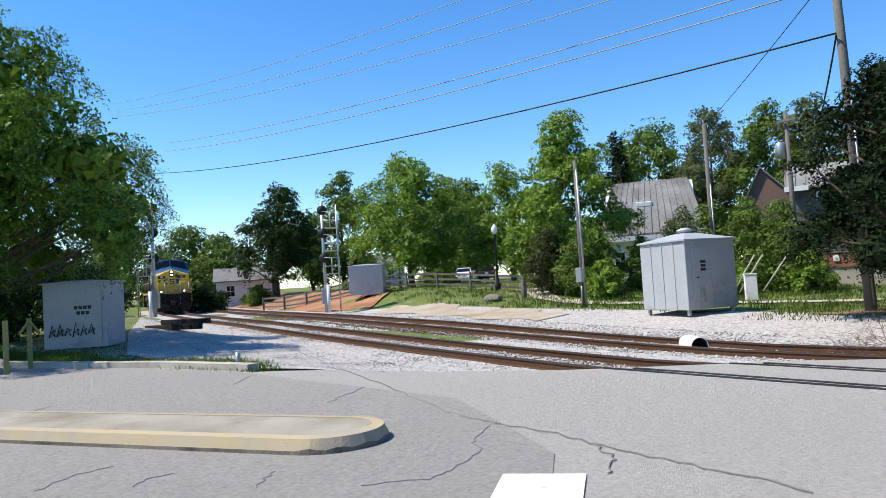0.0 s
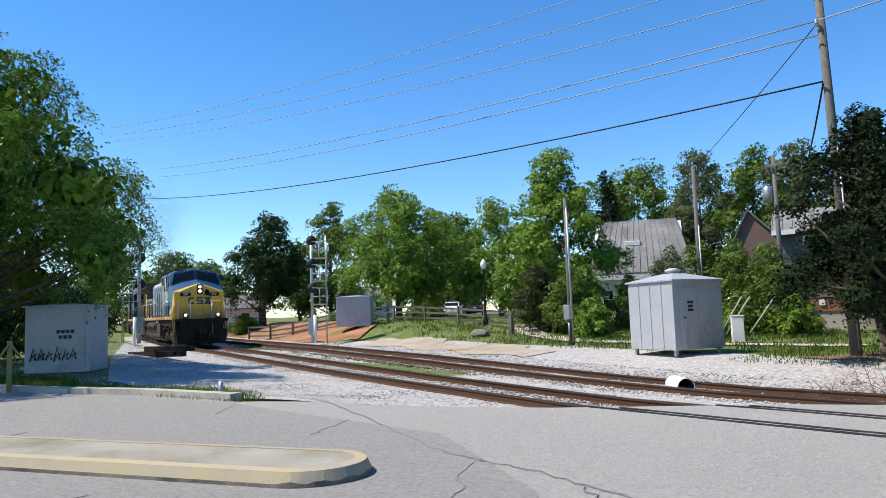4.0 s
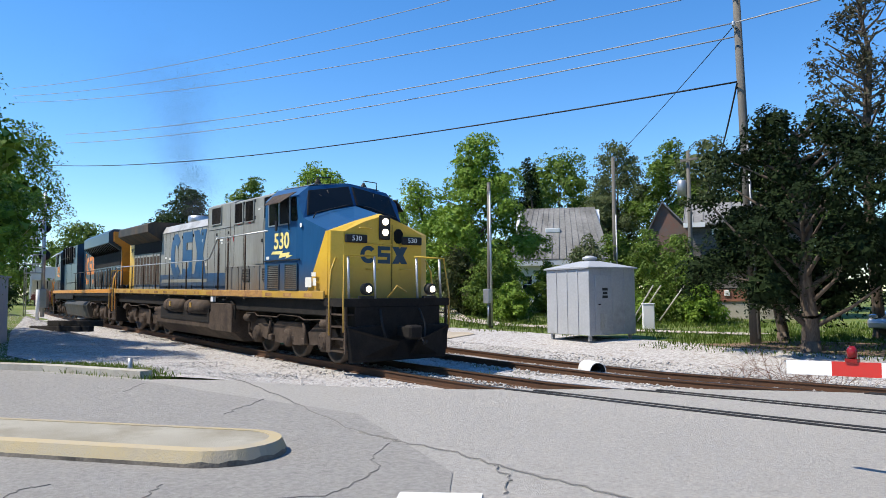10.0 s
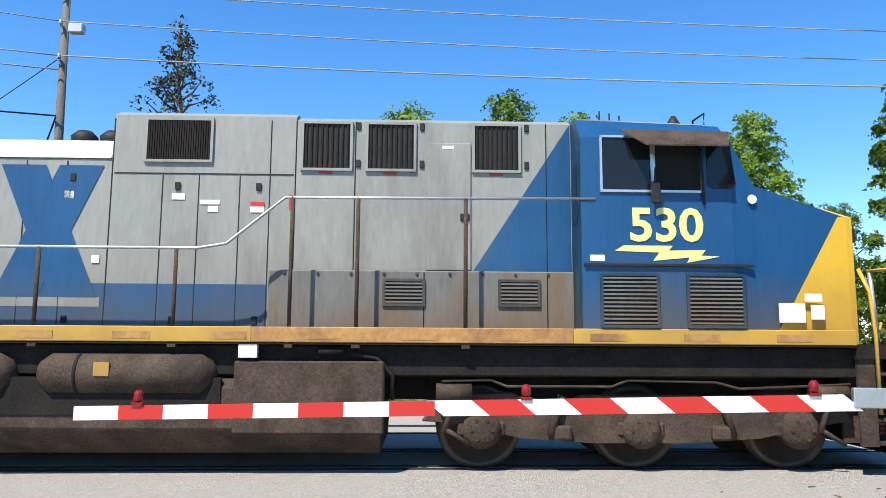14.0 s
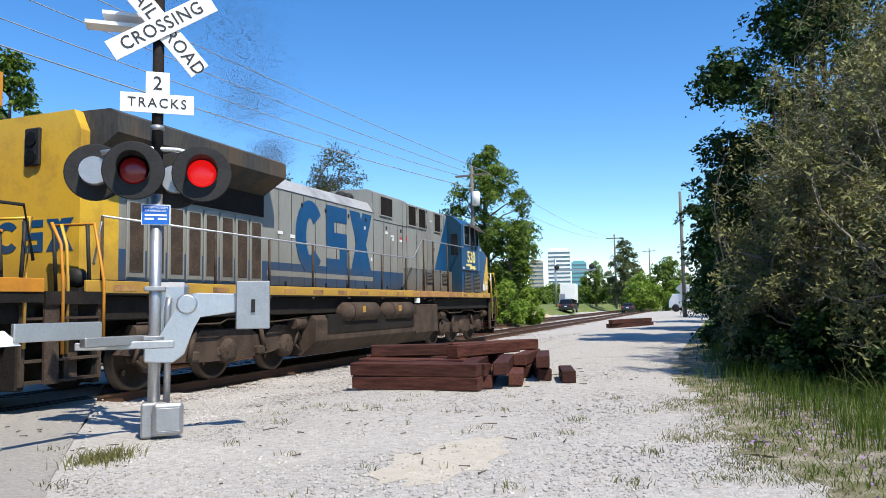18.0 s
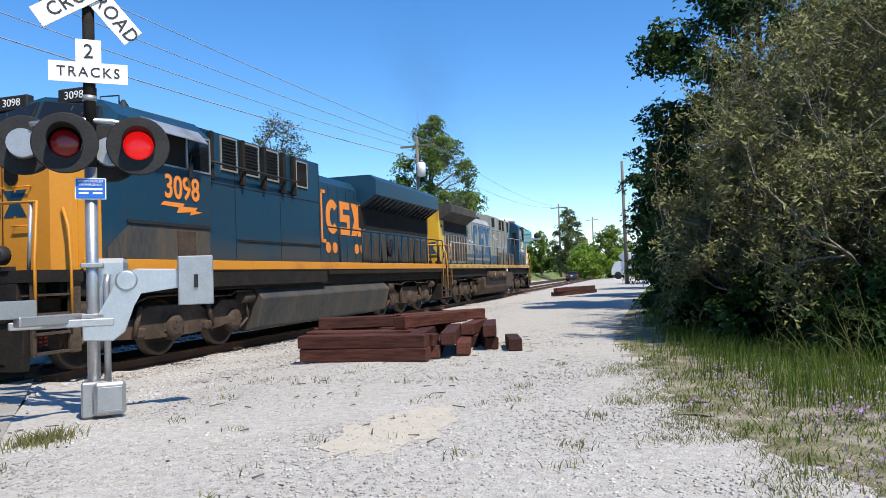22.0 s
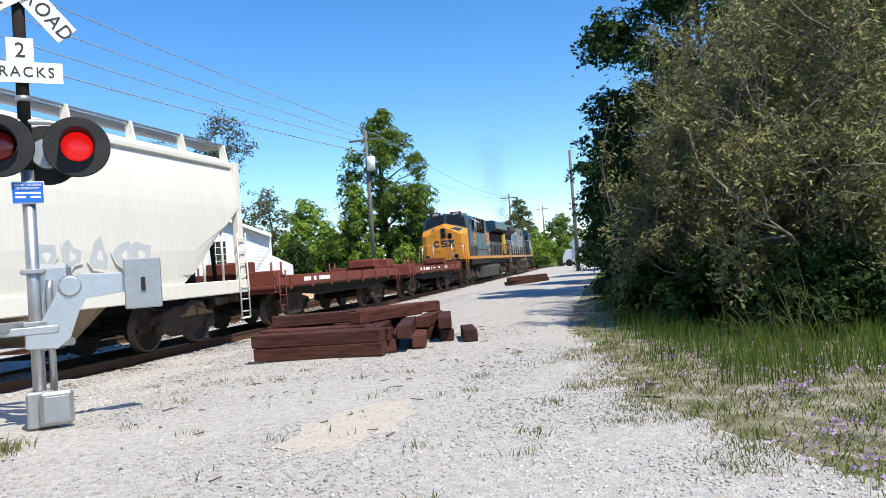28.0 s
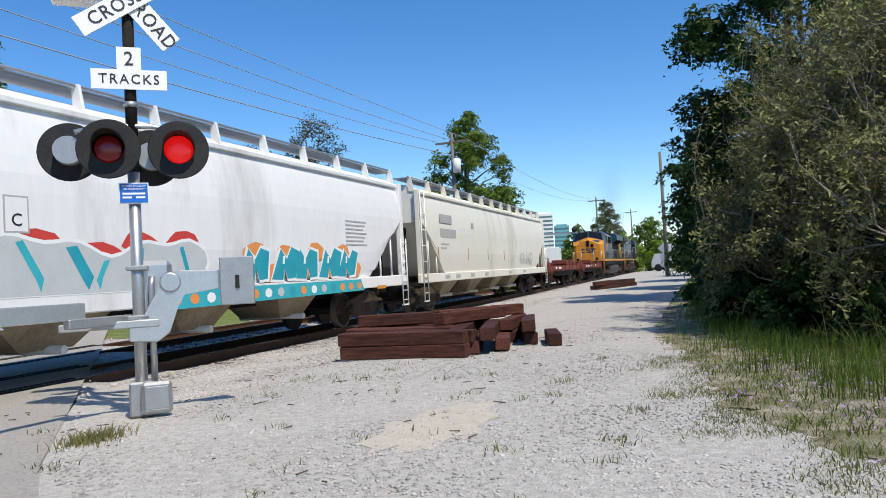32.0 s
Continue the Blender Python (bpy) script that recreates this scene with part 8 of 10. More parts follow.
def porch_house():
    """White house with a railed porch, in deep shade behind the cedars."""
    x, y = polar(5.0, 33)
    g = 0.0
    e = thing("house", "white boarded house with a railed front porch", "house", at=pose(x, y, 0, 0, 0, 5))
    d0, d1 = 0.74, 1.5
    part("wall", box(B(), -3.8, 2.0, g, 3.9, 9.0, 5.2), M["siding"], e, "white boarded front wall")
    clapboards(e, -3.8, 3.9, d0, lambda v: 5.1, 2.0, 0.2, "siding", "board", 0.0, 4)
    part("porch_floor", box(B(), -3.9, -0.1, d0 - 0.1, 4.0, 2.0, d0, 0.02), M["white_paint"], e)
    part("skirting", box(B(), -3.85, 0.0, g - 0.3, 0.3, 0.12, d0 - 0.1), M["white_paint"], e, "white porch skirting")
    part("skirting", box(B(), 1.35, 0.0, g - 0.3, 3.95, 0.12, d0 - 0.1), M["white_paint"], e, "white porch skirting")
    part("porch_roof", roof_plate([(-4.1, -0.5, 3.4), (4.2, -0.5, 3.4), (4.2, 2.1, 4.1), (-4.1, 2.1, 4.1)], 0.14), M["old_roof"], e, "dark porch roof")
    for px in (-3.75, -1.6, 0.35, 1.35, 3.85):
        part("porch_post", box(B(), px - 0.08, 0.0, d0, px + 0.08, 0.16, 3.45, 0.015), M["white_paint"], e)
    me = mesh_of("baluster", box(B(), -0.018, -0.018, 0, 0.018, 0.018, 0.62), M["white_paint"])
    for a, b in ((-3.67, -1.68), (-1.52, 0.27), (1.43, 3.77)):
        part("handrail", box(B(), a, 0.04, d1 - 0.06, b, 0.12, d1, 0.01), M["white_paint"], e)
        part("bottom_rail", box(B(), a, 0.05, d0 + 0.06, b, 0.11, d0 + 0.11), M["white_paint"], e)
        k = int((b - a) / 0.14)
        for i in range(k):
            shared("baluster", me, e, pose(a + (i + 0.5) * (b - a) / k, 0.08, d0 + 0.11))
    for i in range(4):
        part("step", box(B(), 0.36, -0.3 * (i + 1), g - 0.2, 1.3, -0.3 * i - 0.1, d0 - 0.19 * (i + 1), 0.01), M["concrete"], e)
    for sx in (0.38, 1.28):
        part("stair_rail", pipe(B(), [(sx, 0.0, d1 + 0.05), (sx, -1.2, d1 - 0.75), (sx, -1.25, g)], 0.03), M["white_paint"], e)
    for wx in (-2.6, 2.6):
        window(e, wx, 1.5, 0.9, 1.5, 2, 2, 1.985)
    part("door", box(B(), 0.4, 1.94, d0, 1.3, 1.99, 2.85, 0.01), M["weathered_wood"], e, "dark wooden front door")
    part("roof", roof_plate([(-4.3, 5.4, 8.0), (4.4, 5.4, 8.0), (4.4, 1.6, 5.0), (-4.3, 1.6, 5.0)]), M["old_roof"], e)
    part("roof", roof_plate([(-4.3, 5.405, 8.0), (4.4, 5.405, 8.0), (4.4, 9.4, 5.0), (-4.3, 9.4, 5.0)]), M["old_roof"], e)


porch_house()


def gable_house():
    """White clapboard gable end with a long flared slope."""
    x, y = polar_e(-55.0, 48)
    e = thing("house", "white clapboard gable house above the track bank", "house", at=pose(x, y, 0, 0, 0, -55))
    x = lambda az: 48 * math.tan(radians(-az - 55.0))
    line = [(x(-45.5), 4.2), (x(-51.9), 8.55), (x(-55.8), 5.9), (x(-60.5), 4.2)]
    top = lambda v: float(np.interp(v, [p[0] for p in line], [p[1] for p in line]))
    g = 0.6
    part("wall", prism(B(), [(line[0][0], g)] + [(a, b - 0.05) for a, b in line] + [(line[-1][0], g)], "y", 0.0, 9.0), M["siding"], e, "white boarded walls")
    clapboards(e, line[0][0], line[-1][0], g + 0.5, lambda v: top(v) - 0.1, 0.0, 0.19, "siding", "board", 0.0, 5)
    for a, b in zip(line[:-1], line[1:]):
        part("roof", roof_plate([(a[0], -0.4, a[1] + 0.08), (b[0], -0.4, b[1] + 0.08), (b[0], 9.3, b[1] + 0.08), (a[0], 9.3, a[1] + 0.08)], 0.12), M["old_roof"], e, "grey shingle roof slope")
        part("bargeboard", roof_plate([(a[0], -0.44, a[1] + 0.06), (b[0], -0.44, b[1] + 0.06), (b[0], -0.402, b[1] + 0.06), (a[0], -0.402, a[1] + 0.06)], 0.22), M["white_paint"], e, "white bargeboard")
    for az, z, w, h in ((-53.6, 2.3, 1.0, 1.7), (-56.6, 2.3, 1.0, 1.7), (-51.9, 5.3, 0.9, 1.5), (-50.0, 2.3, 1.0, 1.7)):
        window(e, x(az), z, w, h, 3, 4, -0.02)
    part("step_wall", roof_plate([(line[-1][0], 0.2, 2.9), (line[-1][0] + 1.3, 0.2, 2.2), (line[-1][0] + 1.3, 2.2, 2.2), (line[-1][0], 2.2, 2.9)], 1.4), M["siding"], e, "low white annex wall")


gable_house()
for az, d, w, h, lab in ((72.3, 82, 6.0, 2.6, "small white cottage behind the clay bank"), (55.8, 88, 7.0, 2.8, "small white house across the street"), (62.2, 96, 7.0, 2.6, "small pale house behind the trees")):
    x, y = polar(az, d)
    g = ground_z(x, y)
    e = thing("house", lab, "house", at=pose(x, y, g, 0, 0, az))
    part("wall", box(B(), -w / 2, 0, -0.3, w / 2, 5, h), M["siding"], e)
    part("wall", prism(B(), [(0, h), (5, h), (2.5, h + 1.4)], "x", -w / 2, w / 2), M["siding"], e)
    part("roof", roof_plate([(-w / 2 - 0.3, 2.5, h + 1.5), (w / 2 + 0.3, 2.5, h + 1.5), (w / 2 + 0.3, -0.4, h), (-w / 2 - 0.3, -0.4, h)]), M["old_roof"], e)
    part("roof", roof_plate([(-w / 2 - 0.3, 2.505, h + 1.5), (w / 2 + 0.3, 2.505, h + 1.5), (w / 2 + 0.3, 5.4, h), (-w / 2 - 0.3, 5.4, h)]), M["old_roof"], e)
    for wx in (-w / 4, w / 4):
        window(e, wx, 0.9, 0.9, 1.2, 2, 2, 0.0)


def tower(az0, az1, el, d, floors, label, wall, band):
    """A far office block with a band of windows to each floor."""
    x, y = polar_e((az0 + az1) / 2, d)
    w = d * radians(abs(az1 - az0))
    h = lift(d, el, 1.3)
    e = thing("office_building", label, "building", at=pose(x, y, 0, 0, 0, (az0 + az1) / 2))
    part("wall", box(B(), -w / 2, 0, -5, w / 2, w * 0.8, h), M[wall], e)
    part("roof", box(B(), -w / 2 + 2, 2, h, w / 2 - 2, w * 0.8 - 2, h + 1.6), M[wall], e)
    for i in range(floors):
        z = h - 2.2 - i * (h - 4) / floors
        part("window_band", box(B(), -w / 2 + 0.4, -0.25, z - 1.5, w / 2 - 0.4, 0.0, z), M[band], e)


tower(-74.0, -75.74, 4.35, 700, 13, "distant white office tower with banded windows", "white_paint", "tower_glass")
tower(-75.8, -76.95, 3.35, 760, 10, "distant teal glass office building", "tower_teal", "tower_glass")
tower(-72.54, -73.65, 3.5, 820, 11, "distant grey office building", "concrete", "tower_glass")

# ---- parked cars ----
def car(x, y, yaw, paint, label, kind="sedan", z=None):
    """Nose towards +x."""
    g = ground_z(x, y) + 0.02 if z is None else z
    e = thing("car", label, "car", at=pose(x, y, g, 0, 0, yaw))
    if kind == "sedan":
        low = [(-2.3, 0.42), (-2.32, 0.75), (-2.2, 0.95), (-1.4, 1.0), (0.75, 0.97), (1.9, 0.82), (2.28, 0.62), (2.3, 0.36), (1.9, 0.26), (-1.95, 0.26)]
        top = [(-1.75, 0.98), (-1.05, 1.38), (-0.4, 1.45), (0.2, 1.42), (1.0, 0.96)]
        wb, r, hw = 1.36, 0.32, 0.86
    else:
        low = [(-2.25, 0.45), (-2.3, 0.8), (-2.25, 1.05), (1.0, 1.05), (2.0, 0.95), (2.3, 0.7), (2.3, 0.42), (1.9, 0.3), (-1.95, 0.3)]
        top = [(-2.2, 1.04), (-2.0, 1.62), (-1.6, 1.72), (0.1, 1.70), (0.45, 1.6), (1.15, 1.04)]
        wb, r, hw = 1.38, 0.36, 0.92
    part("body", prism(B(), low, "y", -hw, hw, 0.06), M[paint], e)
    cab = B()
    prism(cab, top, "y", -hw + 0.1, hw - 0.1)
    for v in cab.verts:
        if v.co.z > 1.1:
            v.co.y *= 0.84
    part("roof", cab, M[paint], e)
    zt = top[2][1]
    side = [(a * 0.93 + (-0.02), min(max(b, 1.06), zt - 0.1)) for a, b in top]
    for s in (-1, 1):
        bm = B()
        k = prism(bm, side, "y", 0, 0.02)
        for v in bm.verts:
            f = (v.co.z - 1.02) / (zt - 1.02)
            v.co.y = s * ((hw - 0.1) * (1 - 0.16 * max(f, 0.0)) + 0.012 + v.co.y * 0.3)
        part("side_window", bm, M["glass"], e)
        part("mirror", box(B(), 0.72, s * hw - 0.02 if s > 0 else -hw - 0.16, 0.98, 0.86, s * hw + 0.16 if s > 0 else -hw + 0.02, 1.12, 0.03), M[paint], e)
        part("headlight", box(B(), 2.02, s * (hw - 0.22) - 0.16, 0.66, 2.27, s * (hw - 0.22) + 0.16, 0.8, 0.03), M["chrome"], e)
        part("tail_light", box(B(), -2.325, s * (hw - 0.16) - 0.12, 0.78, -2.2, s * (hw - 0.16) + 0.12, 1.0, 0.03), M["sign_red"], e)
        for wx in (-wb, wb):
            wh = part("wheel", lathe(B(), [(r * 0.7, -0.11), (r * 0.95, -0.11), (r, -0.06), (r, 0.06), (r * 0.95, 0.11), (r * 0.7, 0.11)], 20, (wx, s * (hw - 0.10), r), "y"), M["rubber"], e)
            part("rim", lathe(B(), [(0.05, -0.115), (r * 0.64, -0.115), (r * 0.64, 0.115), (0.05, 0.115)], 16, (wx, s * (hw - 0.10), r), "y"), M["chrome"], wh)
    # sloping glass front and rear
    for (a, b) in ((top[-1], top[-2]), (top[0], top[1])):
        o = 0.02 if a[0] > 0 else -0.02
        bm = B()
        for w, q in ((0.1, 0.06), (0.84, 0.94)):
            pass
        p = [(a[0] + (b[0] - a[0]) * f + o, a[1] + (b[1] - a[1]) * f + 0.012) for f in (0.1, 0.92)]
        vs = [bm.verts.new((px + dx, sy * (hw - 0.18) * sc, pz)) for dx in (0, -o) for (px, pz), sc in zip(p, (1, 0.88)) for sy in (-1, 1)]
        for q in ((0, 1, 3, 2), (4, 6, 7, 5), (0, 4, 5, 1), (2, 3, 7, 6), (0, 2, 6, 4), (1, 5, 7, 3)):
            bm.faces.new([vs[i] for i in q])
        part("windscreen" if a[0] > 0 else "rear_window", bm, M["glass"], e)
    part("bumper", box(B(), 2.2, -hw + 0.08, 0.32, 2.36, hw - 0.08, 0.55, 0.04), M[paint], e)
    part("bumper", box(B(), -2.38, -hw + 0.08, 0.36, -2.24, hw - 0.08, 0.62, 0.04), M[paint], e)
    part("plate", box(B(), -2.40, -0.16, 0.7, -2.32, 0.16, 0.84), M["white_paint"], e)
    return e


car(-8.75, 29.7, 257, "car_silver", "silver sedan parked on the grass before the house")
car(0.95, 28.2, 92, "car_white", "white sport utility car parked beside the road", "suv")
car(*polar(-22, 44), 60, "car_red", "red car driving off beyond the crossing", "suv")
car(*polar(55.4, 74), 140, "car_white", "white car parked across the street")
car(*polar(53.6, 76), 140, "car_dark", "dark car parked across the street")
car(*polar_e(-75.5, 96), 5, "car_dark", "dark sport utility car waiting at the far crossing", "suv")
car(*polar_e(-80.0, 108), 5, "car_dark", "dark car beside the far crossing")


def box_truck(x, y, yaw, label):
    e = thing("box_truck", label, "truck", at=pose(x, y, ground_z(x, y), 0, 0, yaw))
    part("box", box(B(), -3.0, -1.1, 0.9, 1.6, 1.1, 3.2, 0.04), M["white_paint"], e)
    part("cab", prism(B(), [(1.65, 0.5), (3.3, 0.5), (3.3, 1.2), (2.8, 2.1), (1.65, 2.2)], "y", -1.0, 1.0, 0.05), M["car_white"], e)
    part("windscreen", prism(B(), [(3.27, 1.28), (3.3, 1.28), (2.86, 2.05), (2.83, 2.05)], "y", -0.85, 0.85), M["glass"], e)
    part("chassis", box(B(), -2.9, -0.5, 0.5, 3.0, 0.5, 0.9), M["black"], e)
    for wx in (-1.8, 2.4):
        for wy in (-0.95, 0.95):
            part("wheel", lathe(B(), [(0.2, -0.14), (0.45, -0.14), (0.45, 0.14), (0.2, 0.14)], 16, (wx, wy, 0.45), "y"), M["rubber"], e)


box_truck(*polar_e(-75.6, 108), 10, "white box truck at the far crossing")
box_truck(*polar_e(-85.0, 92), 70, "white truck standing at the end of the lot")

# the far crossing's cantilever signal
x, y = polar_e(-74.57, 100)
e = thing("cantilever_signal", "far crossing signal with a long overhead arm", "signal", at=pose(x, y, ground_z(x, y), 0, 0, -76))
part("mast", rod(B(), (0, 0, -0.2), (0, 0, 6.4), 0.14, n=10), M["galv"], e)
part("arm", box(B(), -0.1, -0.1, 4.75, 5.4, 0.1, 5.0), M["galv"], e)
for hx in (0.2, 4.8):
    part("lamp_hood", lathe(B(), [(0.05, -0.2), (0.35, -0.2), (0.35, 0.1), (0.05, 0.1)], 14, (hx, -0.15, 5.3), "y"), M["black"], e)
part("control_box", box(B(), 0.4, -0.4, 0, 1.2, 0.3, 1.7, 0.03), M["galv"], e)
x, y = polar_e(-83.86, 72)
e = thing("road_sign", "back of a diamond road sign on a post", "sign", at=pose(x, y, ground_z(x, y), 0, 0, -84))
part("post", rod(B(), (0, 0, -0.2), (0, 0, 2.9), 0.04, n=6), M["galv"], e)
part("plate", prism(B(), [(0, 1.9), (0.55, 2.45), (0, 3.0), (-0.55, 2.45)], "y", -0.06, -0.04), M["aluminium"], e)

# posts by the far street lamp
for az, d, h, mt, lab in ((3.43, 21.8, 0.95, "teal_cap", "short teal-topped marker post in the grass"), (2.24, 21.8, 1.05, "lime_post", "short yellow-green marker post in the grass"), (1.5, 21.6, 1.05, "lime_post", "short yellow-green marker post in the grass")):
    x, y = polar(az, d)
    e = thing("marker_post", lab, "post", at=pose(x, y, ground_z(x, y)))
    part("shaft", rod(B(), (0, 0, -0.1), (0, 0, h - 0.2), 0.06, n=10), M["lime_post" if mt == "lime_post" else "galv"], e)
    part("cap", rod(B(), (0, 0, h - 0.2), (0, 0, h), 0.085, n=10), M[mt], e)
# timber posts behind the kerb, one braced
for az, d, br in ((88.1, 19.5, 0), (86.7, 20.5, 1)):
    x, y = polar(az, d)
    e = thing("timber_post", "mossy green timber post with a slanting brace" if br else "mossy green timber post behind the kerb", "post", at=pose(x, y, ground_z(x, y), 0, 0, az))
    part("shaft", box(B(), -0.06, -0.06, -0.1, 0.06, 0.06, 1.25, 0.012), M["mossy_wood"], e)
    if br:
        for s in (-1, 1):
            part("brace", rod(B(), (0, -0.08, 1.2), (0.22 * s, -0.08, 0.85), 0.03, n=6), M["mossy_wood"], e)

# clay bank, path, sand
track_side = lambda x, n: (x, track_y(x) + n)
sheet("clay_bank", [track_side(x, 7.0) for x in range(-92, -43, 4)] + [track_side(x, 8.6) for x in (-41, -40)] + [track_side(x, 12.2) for x in range(-44, -93, -4)], M["red_clay"], 0.03, 1.5, "eroded red clay cut bank beside the track", "bank", wild=0.16)
sheet("clay_bank", [track_side(x, 7.0) for x in range(23, 80, 5)] + [track_side(x, 10.6) for x in range(77, 22, -5)], M["tan_clay"], 0.03, 1.2, "eroded tan clay bank beside the track", "bank", wild=0.14)
way = [polar(az, d) for az, d in ((51.0, 47), (50.2, 41), (46.5, 35.5), (41.0, 32.5), (34.0, 30.5), (27.5, 29.5))]
sheet("footpath", [(x, y) for x, y in way] + [(x + 0.35, y + 1.5) for x, y in way[::-1]], M["path"], 0.03, 1.0, "narrow pale concrete footpath across the grass", "path")
sheet("bare_earth", [(-12.5, 20.8), (-8, 20.2), (-4.4, 20.6), (-4.0, 23), (-7, 24.6), (-11, 24.2)], M["leaf_litter"], 0.022, 1.0, "brown leaf litter under the cedars", "ground", wild=0.02)
sheet("bare_earth", [(x, track_y(x) + 7.5 + 0.35 * math.sin(1.3 * x)) for x in np.arange(-37, -21, 0.8)] + [(x, track_y(x) + 9.9 + 0.6 * math.sin(0.9 * x) + 0.3 * math.sin(2.7 * x)) for x in np.arange(-21.8, -38, -0.8)], M["soil"], 0.03, 1.0, "bare tan soil between ballast and grass", "ground", wild=0.02)
sheet("sand_patch", [(5.0 + (0.95 + 0.22 * math.sin(3.1 * k) + 0.12 * math.sin(7.7 * k)) * math.cos(0.2618 * k), 2.7 + (0.42 + 0.1 * math.sin(2.3 * k)) * math.sin(0.2618 * k)) for k in range(24)], M["sand"], 0.016, 0.5, "thin patch of tan sand on the gravel", "sand", wild=0.01)
# ---- crossing signals and gates ----
def band(bm, pts, w, z0, z1):
    """A flat strip along points (x, y), w wide."""
    prev = None
    for i, (x, y) in enumerate(pts):
        a, b = pts[max(i - 1, 0)], pts[min(i + 1, len(pts) - 1)]
        d = Vector((b[0] - a[0], b[1] - a[1], 0)).normalized()
        n = Vector((-d.y, d.x, 0)) * w / 2
        p = Vector((x, y, 0))
        zt = ground_z(x, y)
        cur = [bm.verts.new(p + n + Vector((0, 0, zt + z0))), bm.verts.new(p - n + Vector((0, 0, zt + z0))), bm.verts.new(p - n + Vector((0, 0, zt + z1))), bm.verts.new(p + n + Vector((0, 0, zt + z1)))]
        if prev:
            for k in range(4):
                bm.faces.new((prev[k], prev[(k + 1) % 4], cur[(k + 1) % 4], cur[k]))
        else:
            bm.faces.new(cur[::-1])
        prev = cur
    bm.faces.new(prev)
    return bm


def flasher(parent, x, z, lens, y=-0.13, d=-1):
    """A round signal lamp on a black disc, its lens under a hood, facing d along y."""
    b = lathe(B(), [(0.30, y), (0.31, y + d * 0.012), (0.30, y + d * 0.02)] if d > 0 else [(0.30, y + d * 0.02), (0.31, y + d * 0.012), (0.30, y)], 32, (x, 0, z), "y")
    disc = part("backboard", b, M["black"], parent, "black round backboard")
    b = lathe(B(), [(0.145, min(y - d * 0.14, y + d * 0.03)), (0.15, (y + y + d * 0.03) / 2), (0.145, max(y - d * 0.14, y + d * 0.03))], 20, (x, 0, z), "y")
    part("lamp_body", b, M["galv"], disc)
    b = B()
    n = 20
    rings = []
    for k in range(n + 1):
        a = -0.55 + (math.pi + 1.1) * k / n
        dep = 0.30 * max(0.25, math.sin(max(0, min(math.pi, a + 0.0))) ** 0.5 if 0 < a < math.pi else 0.25)
        ci, si = math.cos(a), math.sin(a)
        rings.append([b.verts.new((x + r * ci, y + d * q, z + r * si)) for r, q in ((0.165, 0.02), (0.165, dep), (0.157, dep), (0.157, 0.02))])
    for p, q in zip(rings[:-1], rings[1:]):
        for i in range(4):
            b.faces.new((p[i], p[(i + 1) % 4], q[(i + 1) % 4], q[i]))
    part("hood", b, M["black"], disc)
    b = lathe(B(), [(0.15, y + d * 0.03), (0.12, y + d * 0.045), (0.06, y + d * 0.055), (0.0, y + d * 0.058)] if d > 0 else [(0.0, y + d * 0.058), (0.06, y + d * 0.055), (0.12, y + d * 0.045), (0.15, y + d * 0.03)], 24, (x, 0, z), "y")
    part("lens", b, lens, disc, "red signal lens")


def crossbuck(parent, z, y, signs=True):
    """Two crossed white boards with black words, and the board below."""
    for a, word, o in ((33, "CROSSING", -0.022), (-50, None, 0.0)):
        m = Matrix.Translation((0.04, y + o, z)) @ Matrix.Rotation(radians(-a), 4, "Y")
        bd = part("crossbuck_board", box(B(), -0.61, -0.008, -0.115, 0.61, 0.004, 0.115, 0.004), M["sign_white"], parent, "white reflective board", at=m)
        if word:
            letters("word", word, 0.20, M["sign_black"], bd, pose(0, -0.010, 0), 0.92, spacing=1.12)
        else:
            letters("word", "RAIL", 0.20, M["sign_black"], bd, pose(-0.335, -0.010, 0), 0.92, spacing=1.12)
            letters("word", "ROAD", 0.20, M["sign_black"], bd, pose(0.355, -0.010, 0), 0.92, spacing=1.12)
    bd = part("tracks_board", prism(B(), [(-0.37, -0.13), (0.37, -0.13), (0.37, 0.08), (0.12, 0.08), (0.12, 0.32), (-0.12, 0.32), (-0.12, 0.08), (-0.37, 0.08)], "y", -0.006, 0.006), M["sign_white"], parent, "white board with the number of tracks", at=pose(0.0, y, z - 0.83))
    letters("word", "TRACKS", 0.145, M["sign_black"], bd, pose(0, -0.008, -0.025), 0.95, spacing=1.25)
    letters("word", "2", 0.21, M["sign_black"], bd, pose(0, -0.008, 0.19), 0.95)


